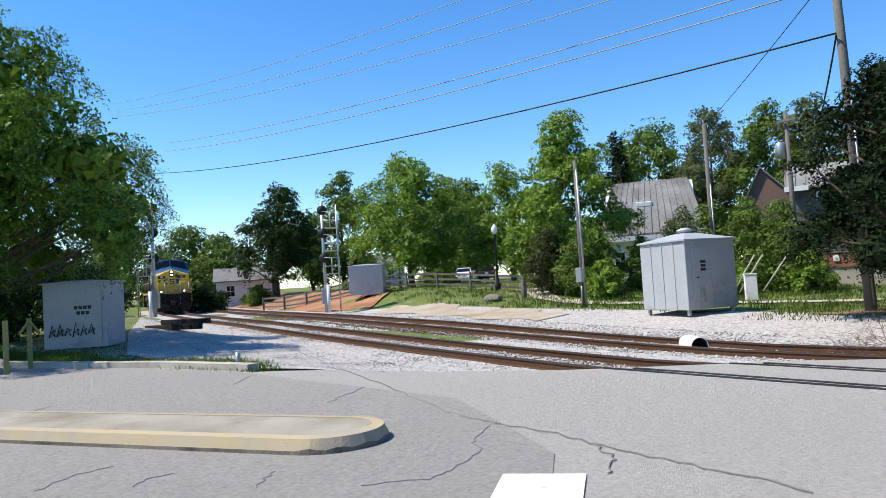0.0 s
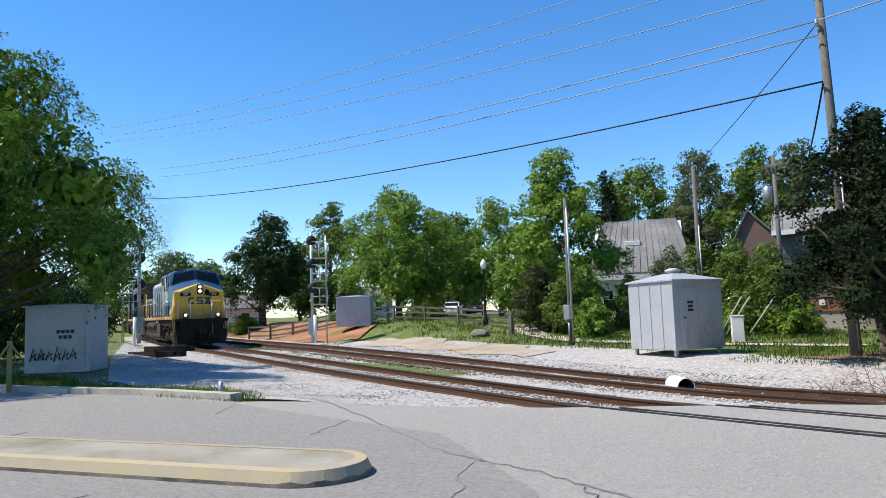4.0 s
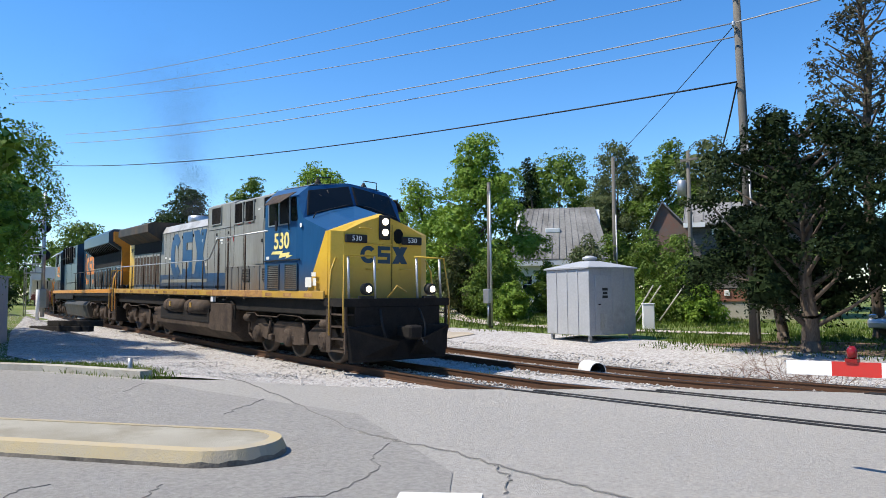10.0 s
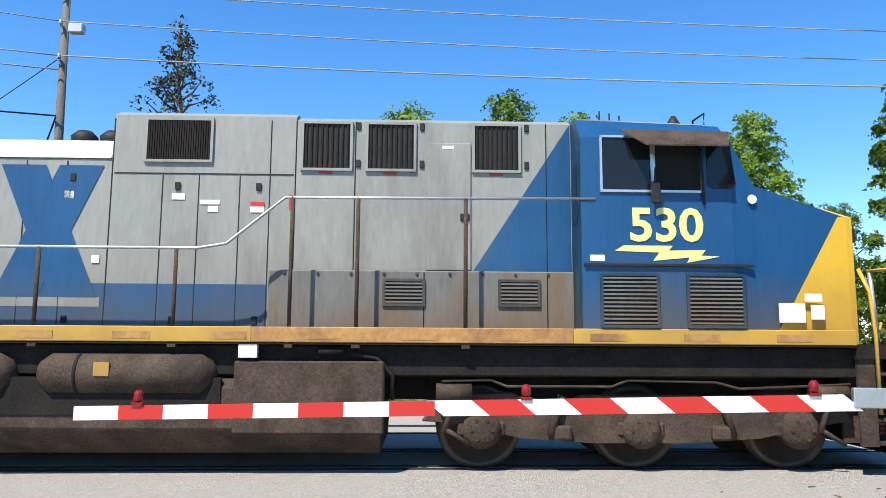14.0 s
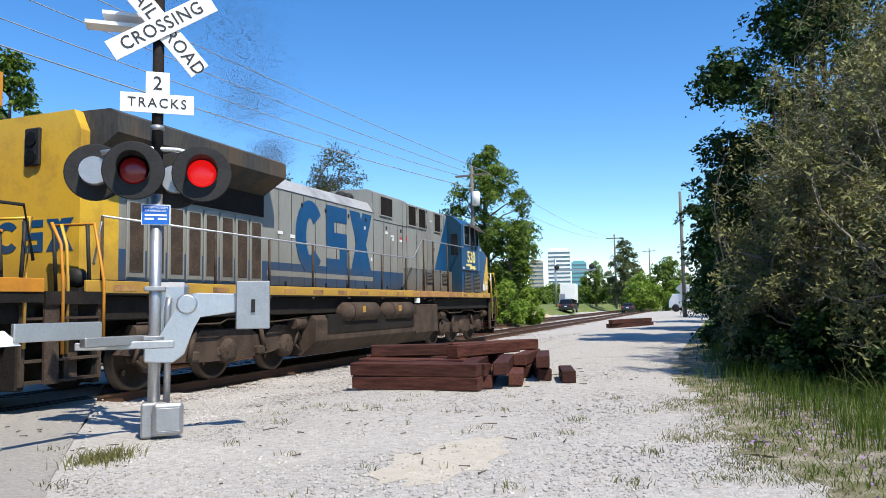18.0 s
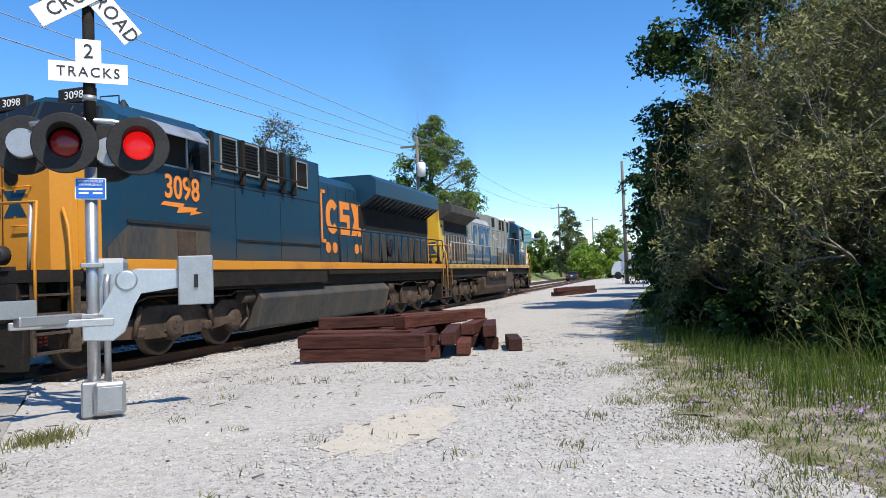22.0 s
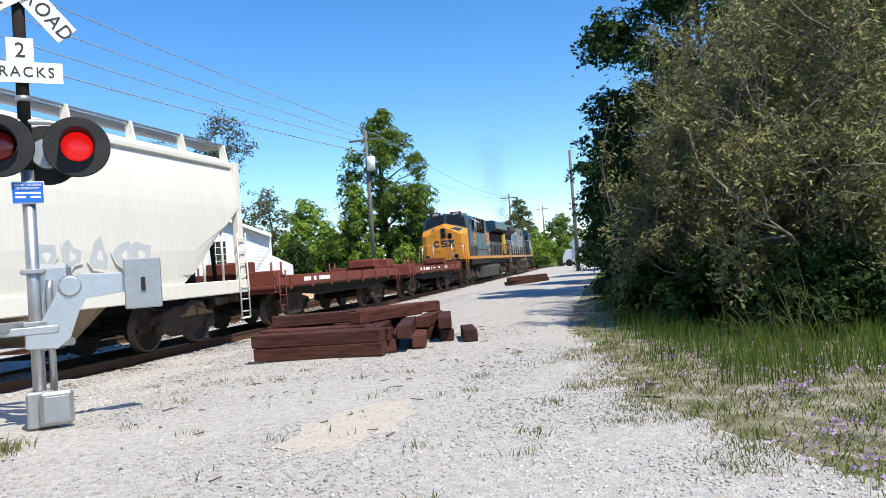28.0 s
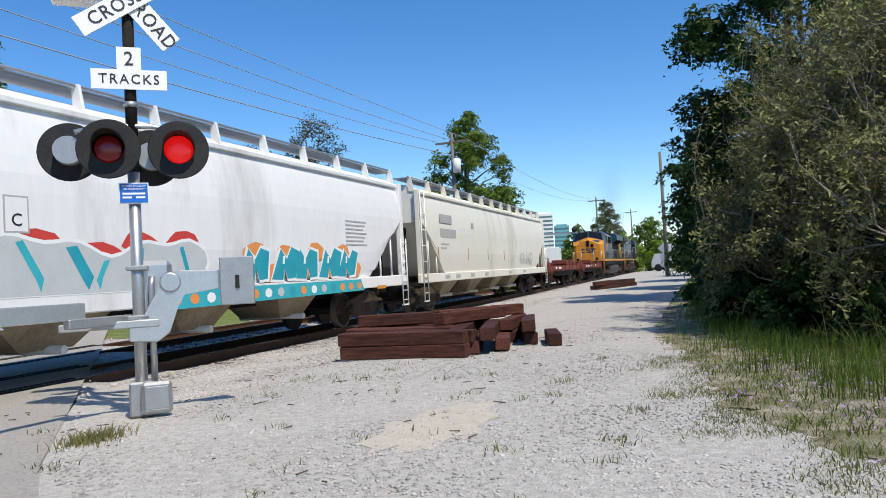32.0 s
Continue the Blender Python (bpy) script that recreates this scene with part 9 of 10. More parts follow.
def gate_arm(parent, length, z, d, stripes, label, y=0.0, x0=0.35, slant=0.0):
    """A striped gate arm along d from the mast, with three lamps."""
    arm = part("gate_arm", box(B(), min(d * x0, d * (x0 + 0.9)), y - 0.03, z - 0.085, max(d * x0, d * (x0 + 0.9)), y + 0.03, z + 0.085, 0.01), M["aluminium"], parent, label)
    k = int((length - x0 - 0.9) / stripes)
    for i in range(k):
        a = x0 + 0.9 + i * stripes
        h0 = 0.068 - 0.008 * i / k
        sk = 0.16 if i < k * 0.5 else 0.0
        zz = z - slant * (a / length)
        z2 = z - slant * ((a + stripes) / length)
        pts = [(d * (a - sk * 0.5), zz - h0), (d * (a + stripes - sk * 0.5), z2 - h0), (d * (a + stripes + sk * 0.5), z2 + h0), (d * (a + sk * 0.5), zz + h0)]
        b = prism(B(), pts, "y", y - 0.012 - 0.0005 * (i % 2), y + 0.012 + 0.0005 * (i % 2))
        part("stripe", b, M["sign_red"] if i % 2 else M["sign_white"], arm)
    for f in (0.215, 0.515, 0.93):
        a = length * f
        zz = z - slant * f + 0.09
        b = lathe(B(), [(0.02, 0.0), (0.042, 0.015), (0.042, 0.075), (0.02, 0.105)], 12, (d * a, y, zz), "z")
        box(b, d * a - 0.05, y - 0.03, zz - 0.03, d * a + 0.05, y + 0.03, zz)
        part("arm_lamp", b, M["red_off"], arm, "small red arm lamp")


def near_signal():
    e = thing("crossing_signal", "grey railroad crossing signal with crossbuck, red flashers and lowered gate", "crossing signal", at=pose(5.12, 6.12, 0.0, 0, 0, -47))
    part("mast", rod(B(), (0, 0, 0.0), (0, 0, 2.56), 0.062, 0.060, 16), M["galv"], e, "galvanised steel mast")
    # upper mast in a near-black colour, the lower one galvanised grey
    part("mast_head", rod(B(), (0, 0, 2.56), (0, 0, 4.8), 0.060, 0.058, 16), M["underframe"], e, "near-black upper mast")
    part("mast_collar", lathe(B(), [(0.066, 0), (0.075, 0.03), (0.066, 0.06)], 14, (0, 0, 3.25), "z"), M["galv"], e)
    part("bell", lathe(B(), [(0.05, 4.8), (0.10, 4.82), (0.14, 4.90), (0.12, 4.98), (0.04, 5.02)], 14, (0, 0, 0), "z"), M["truck_brown"], e, "dull brown warning bell")
    crossbuck(e, 4.39, -0.075)
    for x, z, dx in ((-0.45, 4.45, -0.35), (-0.28, 4.57, -0.2)):
        part("spare_board", box(B(), x - 0.3, 0.1, z - 0.03, x + 0.25, 0.32, z + 0.01), M["sign_white"], e, "white board seen edge-on")
    arm = part("lamp_arm", pipe(B(), [(-0.55, -0.02, 2.98), (-0.2, -0.02, 3.05), (0.2, -0.02, 3.05), (0.55, -0.02, 2.98)], 0.03, 8), M["aluminium"], e)
    flasher(arm, -0.22, 2.78, M["red_off"], -0.16)
    flasher(arm, 0.46, 2.78, M["red_on"], -0.12)
    flasher(arm, -0.62, 2.80, M["red_off"], 0.14, 1)
    flasher(arm, 0.18, 2.74, M["red_off"], 0.14, 1)
    sg = part("information_sign", box(B(), -0.145, -0.080, 2.22, 0.145, -0.074, 2.44, 0.004), M["sign_white"], e, "small blue information sign")
    part("sign_face", box(B(), -0.135, -0.084, 2.23, 0.135, -0.0805, 2.43), M["sign_blue"], sg)
    letters("word", "REPORT PROBLEM", 0.03, M["sign_white"], sg, pose(0, -0.087, 2.405), 0.95)
    letters("word", "OR EMERGENCY", 0.03, M["sign_white"], sg, pose(0, -0.087, 2.37), 0.95)
    for k, (x0, x1) in enumerate(((-0.11, 0.11), (-0.11, -0.02), (0.02, 0.11))):
        part("writing_bar", box(B(), x0, -0.0865, 2.315 - (0.04 if k else 0), x1, -0.0842, 2.335 - (0.04 if k else 0)), M["sign_white"], sg)
    # gate mechanism
    part("mechanism", box(B(), -0.02, 0.05, 1.05, 0.34, 0.42, 1.62, 0.05), M["aluminium"], e, "cast aluminium gate mechanism")
    b = prism(B(), [(-0.10, 0.78), (0.18, 0.76), (0.30, 0.85), (0.38, 1.12), (0.45, 1.25), (0.95, 1.30), (0.95, 1.48), (0.42, 1.50), (0.25, 1.45), (0.18, 1.25), (0.05, 1.02), (-0.10, 0.98)], "y", -0.09, -0.04, 0.012)
    part("counterweight_arm", b, M["aluminium"], e, "bright cast counterweight arm")
    part("pivot", lathe(B(), [(0.09, -0.12), (0.11, -0.10), (0.11, -0.09)], 16, (0.32, 0, 1.38), "y"), M["aluminium"], e)
    part("counterweight", box(B(), 0.82, -0.16, 1.10, 1.18, -0.09, 1.62, 0.01), M["galv"], e, "square galvanised counterweight")
    part("counterweight_bolt", box(B(), 0.98, -0.18, 1.28, 1.02, -0.16, 1.42), M["black"], e)
    part("crossbar", box(B(), -0.75, -0.10, 0.92, 0.2, -0.05, 1.0, 0.01), M["steel_grey"], e)
    for z in (1.0, 1.52):
        part("clamp", box(B(), -0.11, -0.09, z, 0.11, 0.09, z + 0.05, 0.01), M["galv"], e)
    part("conduit", pipe(B(), [(0.14, -0.02, 1.45), (0.13, -0.03, 1.35), (0.13, -0.03, 0.3)], 0.035, 8), M["galv"], e)
    base = part("base_casting", box(B(), -0.12, -0.12, 0.0, 0.14, 0.14, 0.36, 0.02), M["galv"], e)
    part("junction_box", box(B(), 0.0, -0.22, 0.03, 0.30, -0.10, 0.36, 0.03), M["galv"], base)
    part("junction_lid", box(B(), 0.03, -0.232, 0.08, 0.27, -0.22, 0.32, 0.01), M["galv"], base)
    # the arm lies along the track, across the road
    g = thing("crossing_gate", "lowered crossing gate arm with red and white stripes and red lamps", "crossing gate", at=pose(5.12, 6.25, 0.0, 0, 0, -3))
    gate_arm(g, 8.26, 1.13, -1, 0.40, "red and white striped gate arm", 0.0, 0.55, 0.24)
    part("arm_bracket", box(B(), -0.75, -0.05, 0.96, 0.0, 0.05, 1.06, 0.01), M["galv"], g)


near_signal()


def far_signal():
    z = ground_z(-3.6, 21.2)
    e = thing("crossing_signal", "far crossing signal seen from behind with lit flashers", "crossing signal", at=pose(-3.6, 21.2, z, 0, 0, 8))
    part("mast", rod(B(), (0, 0, 0.0), (0, 0, 4.8), 0.075, 0.07, 14), M["galv"], e, "galvanised steel mast")
    part("bell", lathe(B(), [(0.05, 4.8), (0.12, 4.83), (0.16, 4.92), (0.12, 5.02), (0.04, 5.06)], 12, (0, 0, 0), "z"), M["truck_brown"], e)
    for a in (40, -52):
        part("crossbuck_board", box(B(), -0.6, -0.01, -0.115, 0.6, 0.01, 0.115), M["galv"], e, "back of a crossbuck board", at=Matrix.Translation((0.45, 0.25 + 0.0005 * a, 4.05)) @ Matrix.Rotation(radians(-a), 4, "Y") @ Matrix.Rotation(radians(50), 4, "Z"))
    part("tracks_board", box(B(), 0.25, 0.1, 3.0, 0.62, 0.13, 3.4), M["galv"], e)
    part("bracket", box(B(), 0.0, -0.03, 4.1, 0.6, 0.03, 4.18), M["galv"], e)
    arm = part("lamp_arm", pipe(B(), [(-0.6, 0, 2.95), (0.9, 0, 2.95)], 0.03, 8), M["galv"], e)
    flasher(arm, -0.55, 2.62, M["red_on"], -0.14)
    flasher(arm, 0.22, 2.62, M["red_off"], -0.14)
    part("lamp_housing", lathe(B(), [(0.05, 0.30), (0.15, 0.28), (0.20, 0.16), (0.20, 0.02), (0.08, -0.02)], 16, (0.62, 0, 2.62), "y"), M["steel_grey"], arm, "grey back of a lamp turned away")
    part("mechanism", box(B(), -0.1, 0.08, 0.95, 0.3, 0.4, 1.6, 0.04), M["aluminium"], e)
    b = prism(B(), [(-0.2, 1.1), (0.3, 0.8), (0.35, 1.35), (-0.1, 1.62), (-0.95, 1.62), (-0.95, 1.32), (-0.3, 1.3)], "y", -0.10, -0.05, 0.01)
    part("counterweight_arm", b, M["aluminium"], e, "white counterweight arm")
    part("base_casting", lathe(B(), [(0.14, 0.0), (0.16, 0.1), (0.10, 0.4)], 12, (0, 0, 0), "z"), M["galv"], e)
    g = thing("crossing_gate", "far lowered crossing gate with red and white stripes", "crossing gate", at=pose(-3.6, 21.1, z, 0, 0, -22))
    gate_arm(g, 9.5, 0.98, 1, 0.44, "red and white striped gate arm", 0.0, 0.4, 0.1)


far_signal()


# ---- pile of ties ----
def tie_pile():
    rnd = random.Random(4)
    me = mesh_of("crosstie", box(B(), -0.115, -1.3, 0.0, 0.115, 1.3, 0.20, 0.012), M["tie_red"])
    half = mesh_of("crosstie_sawn", box(B(), -0.115, -1.08, 0.0, 0.115, 1.08, 0.20, 0.012), M["tie_red"])
    # along the track's normal, sawn to one length
    rows = [(9.62, 5.28, 0, 1, half), (9.61, 5.30, 1, 1.6, half), (9.93, 5.32, 0, 2, half), (9.95, 5.26, 1, -2, half), (10.5, 5.85, 0, -4, half), (10.9, 5.98, 0, 3, half), (10.6, 5.8, 1, -6, half), (11.5, 6.1, 0, -4, half), (11.4, 6.0, 1, 8, half), (12.2, 6.1, 0, 2, half), (12.1, 5.75, 1, -9, half)]
    # end on to the road
    rows += [(10.9, 4.56, 0, 108, half), (11.35, 4.20, 0, 107, half), (10.95, 4.28, 1, 106, half), (10.75, 4.72, 1, 104, half), (12.3, 4.1, 0, 112, half), (12.2, 3.98, 1, 106, half), (12.7, 4.45, 0, 104, half), (12.6, 4.4, 1, 100, half), (11.55, 4.84, 2, 80, half), (11.4, 5.85, 2, 30, half), (12.4, 5.0, 2, 62, half)]
    for x, y, k, a, data in rows:
        e = new("crosstie", data)
        e.matrix_world = pose(x, y, ground_z(x, y) + 0.02 + 0.205 * k, rnd.uniform(-1, 1), rnd.uniform(-3, 3), a)
        tagged(e, "dark red-brown creosoted railway tie in a loose pile", "railway tie", "pile of railway ties")
    e = new("crosstie", mesh_of("crosstie_short", box(B(), -0.115, -0.55, 0.0, 0.115, 0.55, 0.20, 0.012), M["tie_red"]))
    e.matrix_world = pose(11.55, 3.38, ground_z(11.5, 3.4) + 0.02, 0, 0, -72)
    tagged(e, "short cut end of a railway tie lying apart on gravel", "railway tie", "pile of railway ties")
    for i in range(10):
        x, y = 38.5 + 0.55 * (i % 5), 7.4 - 0.1 * (i % 5)
        e = new("crosstie", me)
        e.matrix_world = pose(x, y, ground_z(x, y) + 0.02 + 0.205 * (i // 5), 0, 0, 70 + rnd.uniform(-8, 8))
        tagged(e, "dark railway tie in a low distant pile", "railway tie", "distant pile of ties")
    dark = mesh_of("timber", box(B(), -0.115, -1.3, 0.0, 0.115, 1.3, 0.20, 0.012), M["plank_dark"])
    for i in range(3):
        e = new("timber", dark)
        e.matrix_world = pose(-30.5 + 0.28 * i, 6.6 + 0.25 * i, ground_z(-30, 6.6) + 0.02 + 0.2 * (i == 2), 0, 0, 118)
        tagged(e, "weathered dark timber lying on gravel", "timber", "timbers on the gravel")


tie_pile()

# ---- traffic island, kerbs, paint ----
def island():
    """A long low island with a rounded end."""
    far_l, near_l = (-16.5, -3.2), (-13.8, -2.75)
    tip, r = Vector((-7.0, 3.02, 0)), 0.62
    ax = Vector((0.83, 0.56, 0)).normalized()
    n = Vector((-ax.y, ax.x, 0))
    def outline(grow):
        rr = r + grow
        back = tip - ax * 15
        pts = [back + n * rr * 1.0]
        for k in range(25):
            a = math.pi / 2 - math.pi * k / 24
            pts.append(tip + ax * rr * math.cos(a) + n * rr * math.sin(a))
        pts.append(back - n * rr * 1.0)
        return pts
    o, i = outline(0.0), outline(-0.17)
    z0 = 0.02
    b = B()
    lo = [b.verts.new((p.x, p.y, z0)) for p in o]
    md = [b.verts.new((p.x - (p.x - q.x) * 0.05, p.y - (p.y - q.y) * 0.05, z0 + 0.055 + 0.012 * math.sin(1.7 * j))) for j, (p, q) in enumerate(zip(o, i))]
    hi = [b.verts.new((p.x - (p.x - q.x) * 0.30, p.y - (p.y - q.y) * 0.30, z0 + 0.15)) for p, q in zip(o, i)]
    inn = [b.verts.new((p.x, p.y, z0 + 0.16)) for p in i]
    bot = [b.verts.new((p.x, p.y, z0)) for p in i]
    k = len(o)
    for j in range(k - 1):
        # lower side face darkened in colour for grime and shade
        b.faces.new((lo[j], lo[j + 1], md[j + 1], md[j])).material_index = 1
        b.faces.new((md[j], md[j + 1], hi[j + 1], hi[j]))
        b.faces.new((hi[j], hi[j + 1], inn[j + 1], inn[j]))
        b.faces.new((inn[j], inn[j + 1], bot[j + 1], bot[j]))
    e = thing("traffic_island", "low concrete traffic island with a worn yellow kerb", "traffic island", kind="structure")
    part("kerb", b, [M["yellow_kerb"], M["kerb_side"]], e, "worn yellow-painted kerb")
    b = B()
    f = [b.verts.new((p.x, p.y, z0 + 0.150)) for p in i]
    g = [b.verts.new((p.x, p.y, z0)) for p in i]
    b.faces.new(f)
    for j in range(k):
        b.faces.new((f[j], f[(j + 1) % k], g[(j + 1) % k], g[j]))
    part("paving", b, M["island_top"], e, "stained concrete top")


island()


def kerb():
    pts = [(-60, -3.5), (-40, -1.4), (-30, -0.3), (-22, 0.6), (-19, 2.4), (-17.2, 3.6), (-15.6, 4.3), (-14.6, 4.75)]
    pieces = []
    for a, b in zip(pts[:-1], pts[1:]):
        L = math.dist(a, b)
        k = max(1, round(L / 2.4))
        pieces += [(a[0] + (b[0] - a[0]) * i / k, a[1] + (b[1] - a[1]) * i / k) for i in range(k)]
    pieces.append(pts[-1])
    e = thing("kerb", "pale broken concrete kerb along the grass", "kerb", kind="structure")
    for a, b in zip(pieces[:-1], pieces[1:]):
        u = [(a[0] + (b[0] - a[0]) * t, a[1] + (b[1] - a[1]) * t) for t in (0.005, 0.5, 0.995)]
        part("kerb_stone", band(B(), u, 0.30, -0.02, 0.15), M["concrete"], e)


kerb()


def road_marks():
    b = B()
    d = Vector((0.5, 0.5, 0))
    q = [(-4.62, 3.52), (-4.22, 3.90), (-3.55, 3.35), (-2.9, 2.2), (-3.3, 1.9)]
    P = [(-4.68, 3.47), (-4.22, 3.92), (-2.55, 2.2), (-3.0, 1.75)]
    f = [b.verts.new((x, y, 0.034)) for x, y in P]
    b.faces.new(f)
    tagged(part("stop_line", b, M["road_paint"]), "worn white painted bar on the asphalt", "road marking", kind="structure")
    rnd = random.Random(9)
    cracks = [[(-14.27, 6.23), (-11.76, 5.76), (-9.65, 5.27), (-7.42, 4.72), (-6.33, 4.66), (-5.64, 4.77), (-4.84, 4.67), (-3.96, 4.66), (-3.24, 4.69), (-2.83, 4.62)], [(-7.1, 4.66), (-6.63, 4.66), (-6.3, 4.69)], [(-6.31, 4.57), (-5.91, 4.03), (-5.47, 3.87), (-5.1, 3.24), (-4.99, 2.98), (-5.22, 2.5)], [(-12.73, 3.8), (-13.62, 4.39)], [(-10.32, 5.09), (-9.81, 4.54), (-9.36, 4.05)], [(-7.57, 1.08), (-7.45, 0.73), (-7.12, 0.4)], [(-6.85, 1.43), (-6.79, 1.24), (-6.61, 1.09)], [(-6.17, 2.14), (-6.04, 2.02), (-5.78, 1.86)], [(-4.84, 4.67), (-4.39, 4.39), (-4.12, 4.05)], [(-12.27, 0.31), (-12.39, 0.59), (-12.84, 0.99)]]
    for c in cracks:
        pts = []
        for a, e in zip(c[:-1], c[1:]):
            for k in range(6):
                t = k / 6
                pts.append((a[0] + (e[0] - a[0]) * t + rnd.uniform(-0.035, 0.035), a[1] + (e[1] - a[1]) * t + rnd.uniform(-0.035, 0.035)))
        pts.append(c[-1])
        ob = part("crack", band(B(), pts, 0.011, 0.026, 0.034), M["crack"])
        tagged(ob, "thin dark crack in the asphalt", "crack", "cracks in the road", "structure")
    # culvert end, marker stub and litter
    e = new("culvert_pipe", mesh_of("culvert_pipe", lathe(B(), [(0.215, -0.9), (0.215, 0.0), (0.203, 0.0), (0.203, -0.8)], 18, (0, 0, 0), "x"), M["white_paint"]))
    e.matrix_world = pose(-11.6, 14.75, ground_z(-11.6, 14.75) + 0.06, 0, 0, -32)
    # black cup painted in for the shade within the pipe
    part("mouth", lathe(B(), [(0.198, -0.7), (0.198, -0.02), (0.19, -0.02), (0.19, -0.65), (0.001, -0.65)], 18, (0, 0, 0), "x"), M["rubber"], e, "black lining for the shade inside the pipe")
    tagged(e, "white culvert pipe end in the ballast", "pipe")
    e = new("marker_stub", mesh_of("marker_stub", rod(B(), (0, 0, -0.05), (0, 0, 0.32), 0.05, 0.05, 10), M["galv"]))
    e.matrix_world = pose(-15.6, 4.75, ground_z(-15.6, 4.75))
    tagged(e, "short cut-off metal post stub by the kerb", "post")


road_marks()


# ---- railway cabinets and signals ----
def clad_shed(x, y, yaw, w, d, h, label, ribs, roof=0.3, z=None, text=True, legs=True):
    z = ground_z(x, y) if z is None else z
    e = thing("equipment_shed", label, "equipment shed", at=pose(x, y, z + (0.16 if legs else 0), 0, 0, yaw))
    m = M["shed_metal"]
    part("wall", box(B(), -w / 2, -d / 2, 0, w / 2, d / 2, h, 0.01), m, e, "riveted sheet-metal walls")
    b = B()
    o = 0.07
    base = [b.verts.new((sx * (w / 2 + o), sy * (d / 2 + o), h + zz)) for zz in (0.0, 0.05) for sx, sy in ((-1, -1), (1, -1), (1, 1), (-1, 1))]
    top = [b.verts.new((sx * w * 0.12, sy * d * 0.12, h + roof)) for sx, sy in ((-1, -1), (1, -1), (1, 1), (-1, 1))]
    b.faces.new(base[:4])
    for i in range(4):
        b.faces.new((base[i], base[(i + 1) % 4], base[4 + (i + 1) % 4], base[4 + i]))
        b.faces.new((base[4 + i], base[4 + (i + 1) % 4], top[(i + 1) % 4], top[i]))
    b.faces.new(top)
    part("roof", b, m, e, "shallow hipped metal roof")
    if roof > 0.2:
        part("roof_vent", lathe(B(), [(0.20, h + roof - 0.06), (0.20, h + roof + 0.05), (0.27, h + roof + 0.07), (0.26, h + roof + 0.14), (0.1, h + roof + 0.2)], 16, (0, 0, 0), "z"), m, e)
    for i in range(1, ribs):
        u = -w / 2 + w * i / ribs
        part("rib", box(B(), u - 0.02, -d / 2 - 0.02, 0.02, u + 0.02, -d / 2, h - 0.02), m, e)
        v = -d / 2 + d * i / ribs
        part("rib", box(B(), w / 2, v - 0.02, 0.02, w / 2 + 0.02, v + 0.02, h - 0.02), m, e)
        part("rib", box(B(), -w / 2 - 0.02, v - 0.02, 0.02, -w / 2, v + 0.02, h - 0.02), m, e)
    if legs:
        for sx in (-1, 1):
            for sy in (-1, 1):
                part("leg", box(B(), sx * (w / 2 - 0.14) - 0.05, sy * (d / 2 - 0.14) - 0.05, -0.2, sx * (w / 2 - 0.14) + 0.05, sy * (d / 2 - 0.14) + 0.05, 0.01), M["steel_grey"], e)
    return e


s1 = clad_shed(-16.75, 20.95, 82, 2.2, 2.2, 2.28, "silver sheet-metal equipment shed on short legs beside the track", 4, 0.3)
dr = part("door", box(B(), -0.62, -1.05, 0.12, 0.12, -1.012, 2.05, 0.006), M["shed_metal"], s1, "plain metal door")
for r, (x0, x1) in enumerate(((-0.35, -0.1), (-0.33, -0.12), (-0.35, -0.1))):
    part("writing_bar", box(B(), x0 + 0.05, -1.056, 1.52 - 0.13 * r, x1 + 0.05, -1.051, 1.61 - 0.13 * r), M["sign_black"], dr, "stencilled black letters")
part("door_handle", rod(B(), (-0.5, -1.055, 1.05), (-0.42, -1.10, 1.05), 0.02), M["black"], dr)
for x0 in (-0.42, -0.25):
    g = part("door_vent", box(B(), x0, -1.058, 0.22, x0 + 0.13, -1.05, 0.72), M["steel_grey"], dr)
    for k in range(9):
        part("slat", box(B(), x0 + 0.005, -1.066, 0.24 + 0.053 * k, x0 + 0.125, -1.058, 0.265 + 0.053 * k), M["steel_grey"], g)
dr.location = (-0.22, -0.09, 0)

s2 = clad_shed(-26.6, 3.15, 62, 1.95, 1.6, 2.05, "grey metal signal cabinet with black graffiti under a tree", 1, 0.12, z=ground_z(-26.6, 3.1) - 0.02, legs=False)
dr = part("door", box(B(), -0.30, -0.835, 0.12, 0.82, -0.802, 1.95, 0.006), M["shed_metal"], s2, "large hinged door")
for r in range(2):
    for k in range(4 - r):
        part("writing_bar", box(B(), -0.02 + 0.14 * k + 0.07 * r, -0.842, 1.22 - 0.17 * r, 0.09 + 0.14 * k + 0.07 * r, -0.836, 1.33 - 0.17 * r), M["sign_black"], dr)
rn = random.Random(3)
for k in range(6):
    x = -0.8 + 0.24 * k
    b = pipe(B(), [(x, -0.842, 0.35 + rn.uniform(0, 0.1)), (x + 0.10, -0.842, 0.75 + rn.uniform(-0.1, 0.1)), (x + 0.18, -0.842, 0.4), (x + 0.05, -0.842, 0.52), (x + 0.2, -0.842, 0.6)], 0.022, 5)
    part("sprayed_line", b, M["sign_black"], s2, "black sprayed scrawl")

s3 = clad_shed(-45.0, 22.9, 55, 2.3, 1.7, 1.95, "small silver equipment shed beyond the tracks near the fence", 3, 0.14, z=1.12, legs=False)


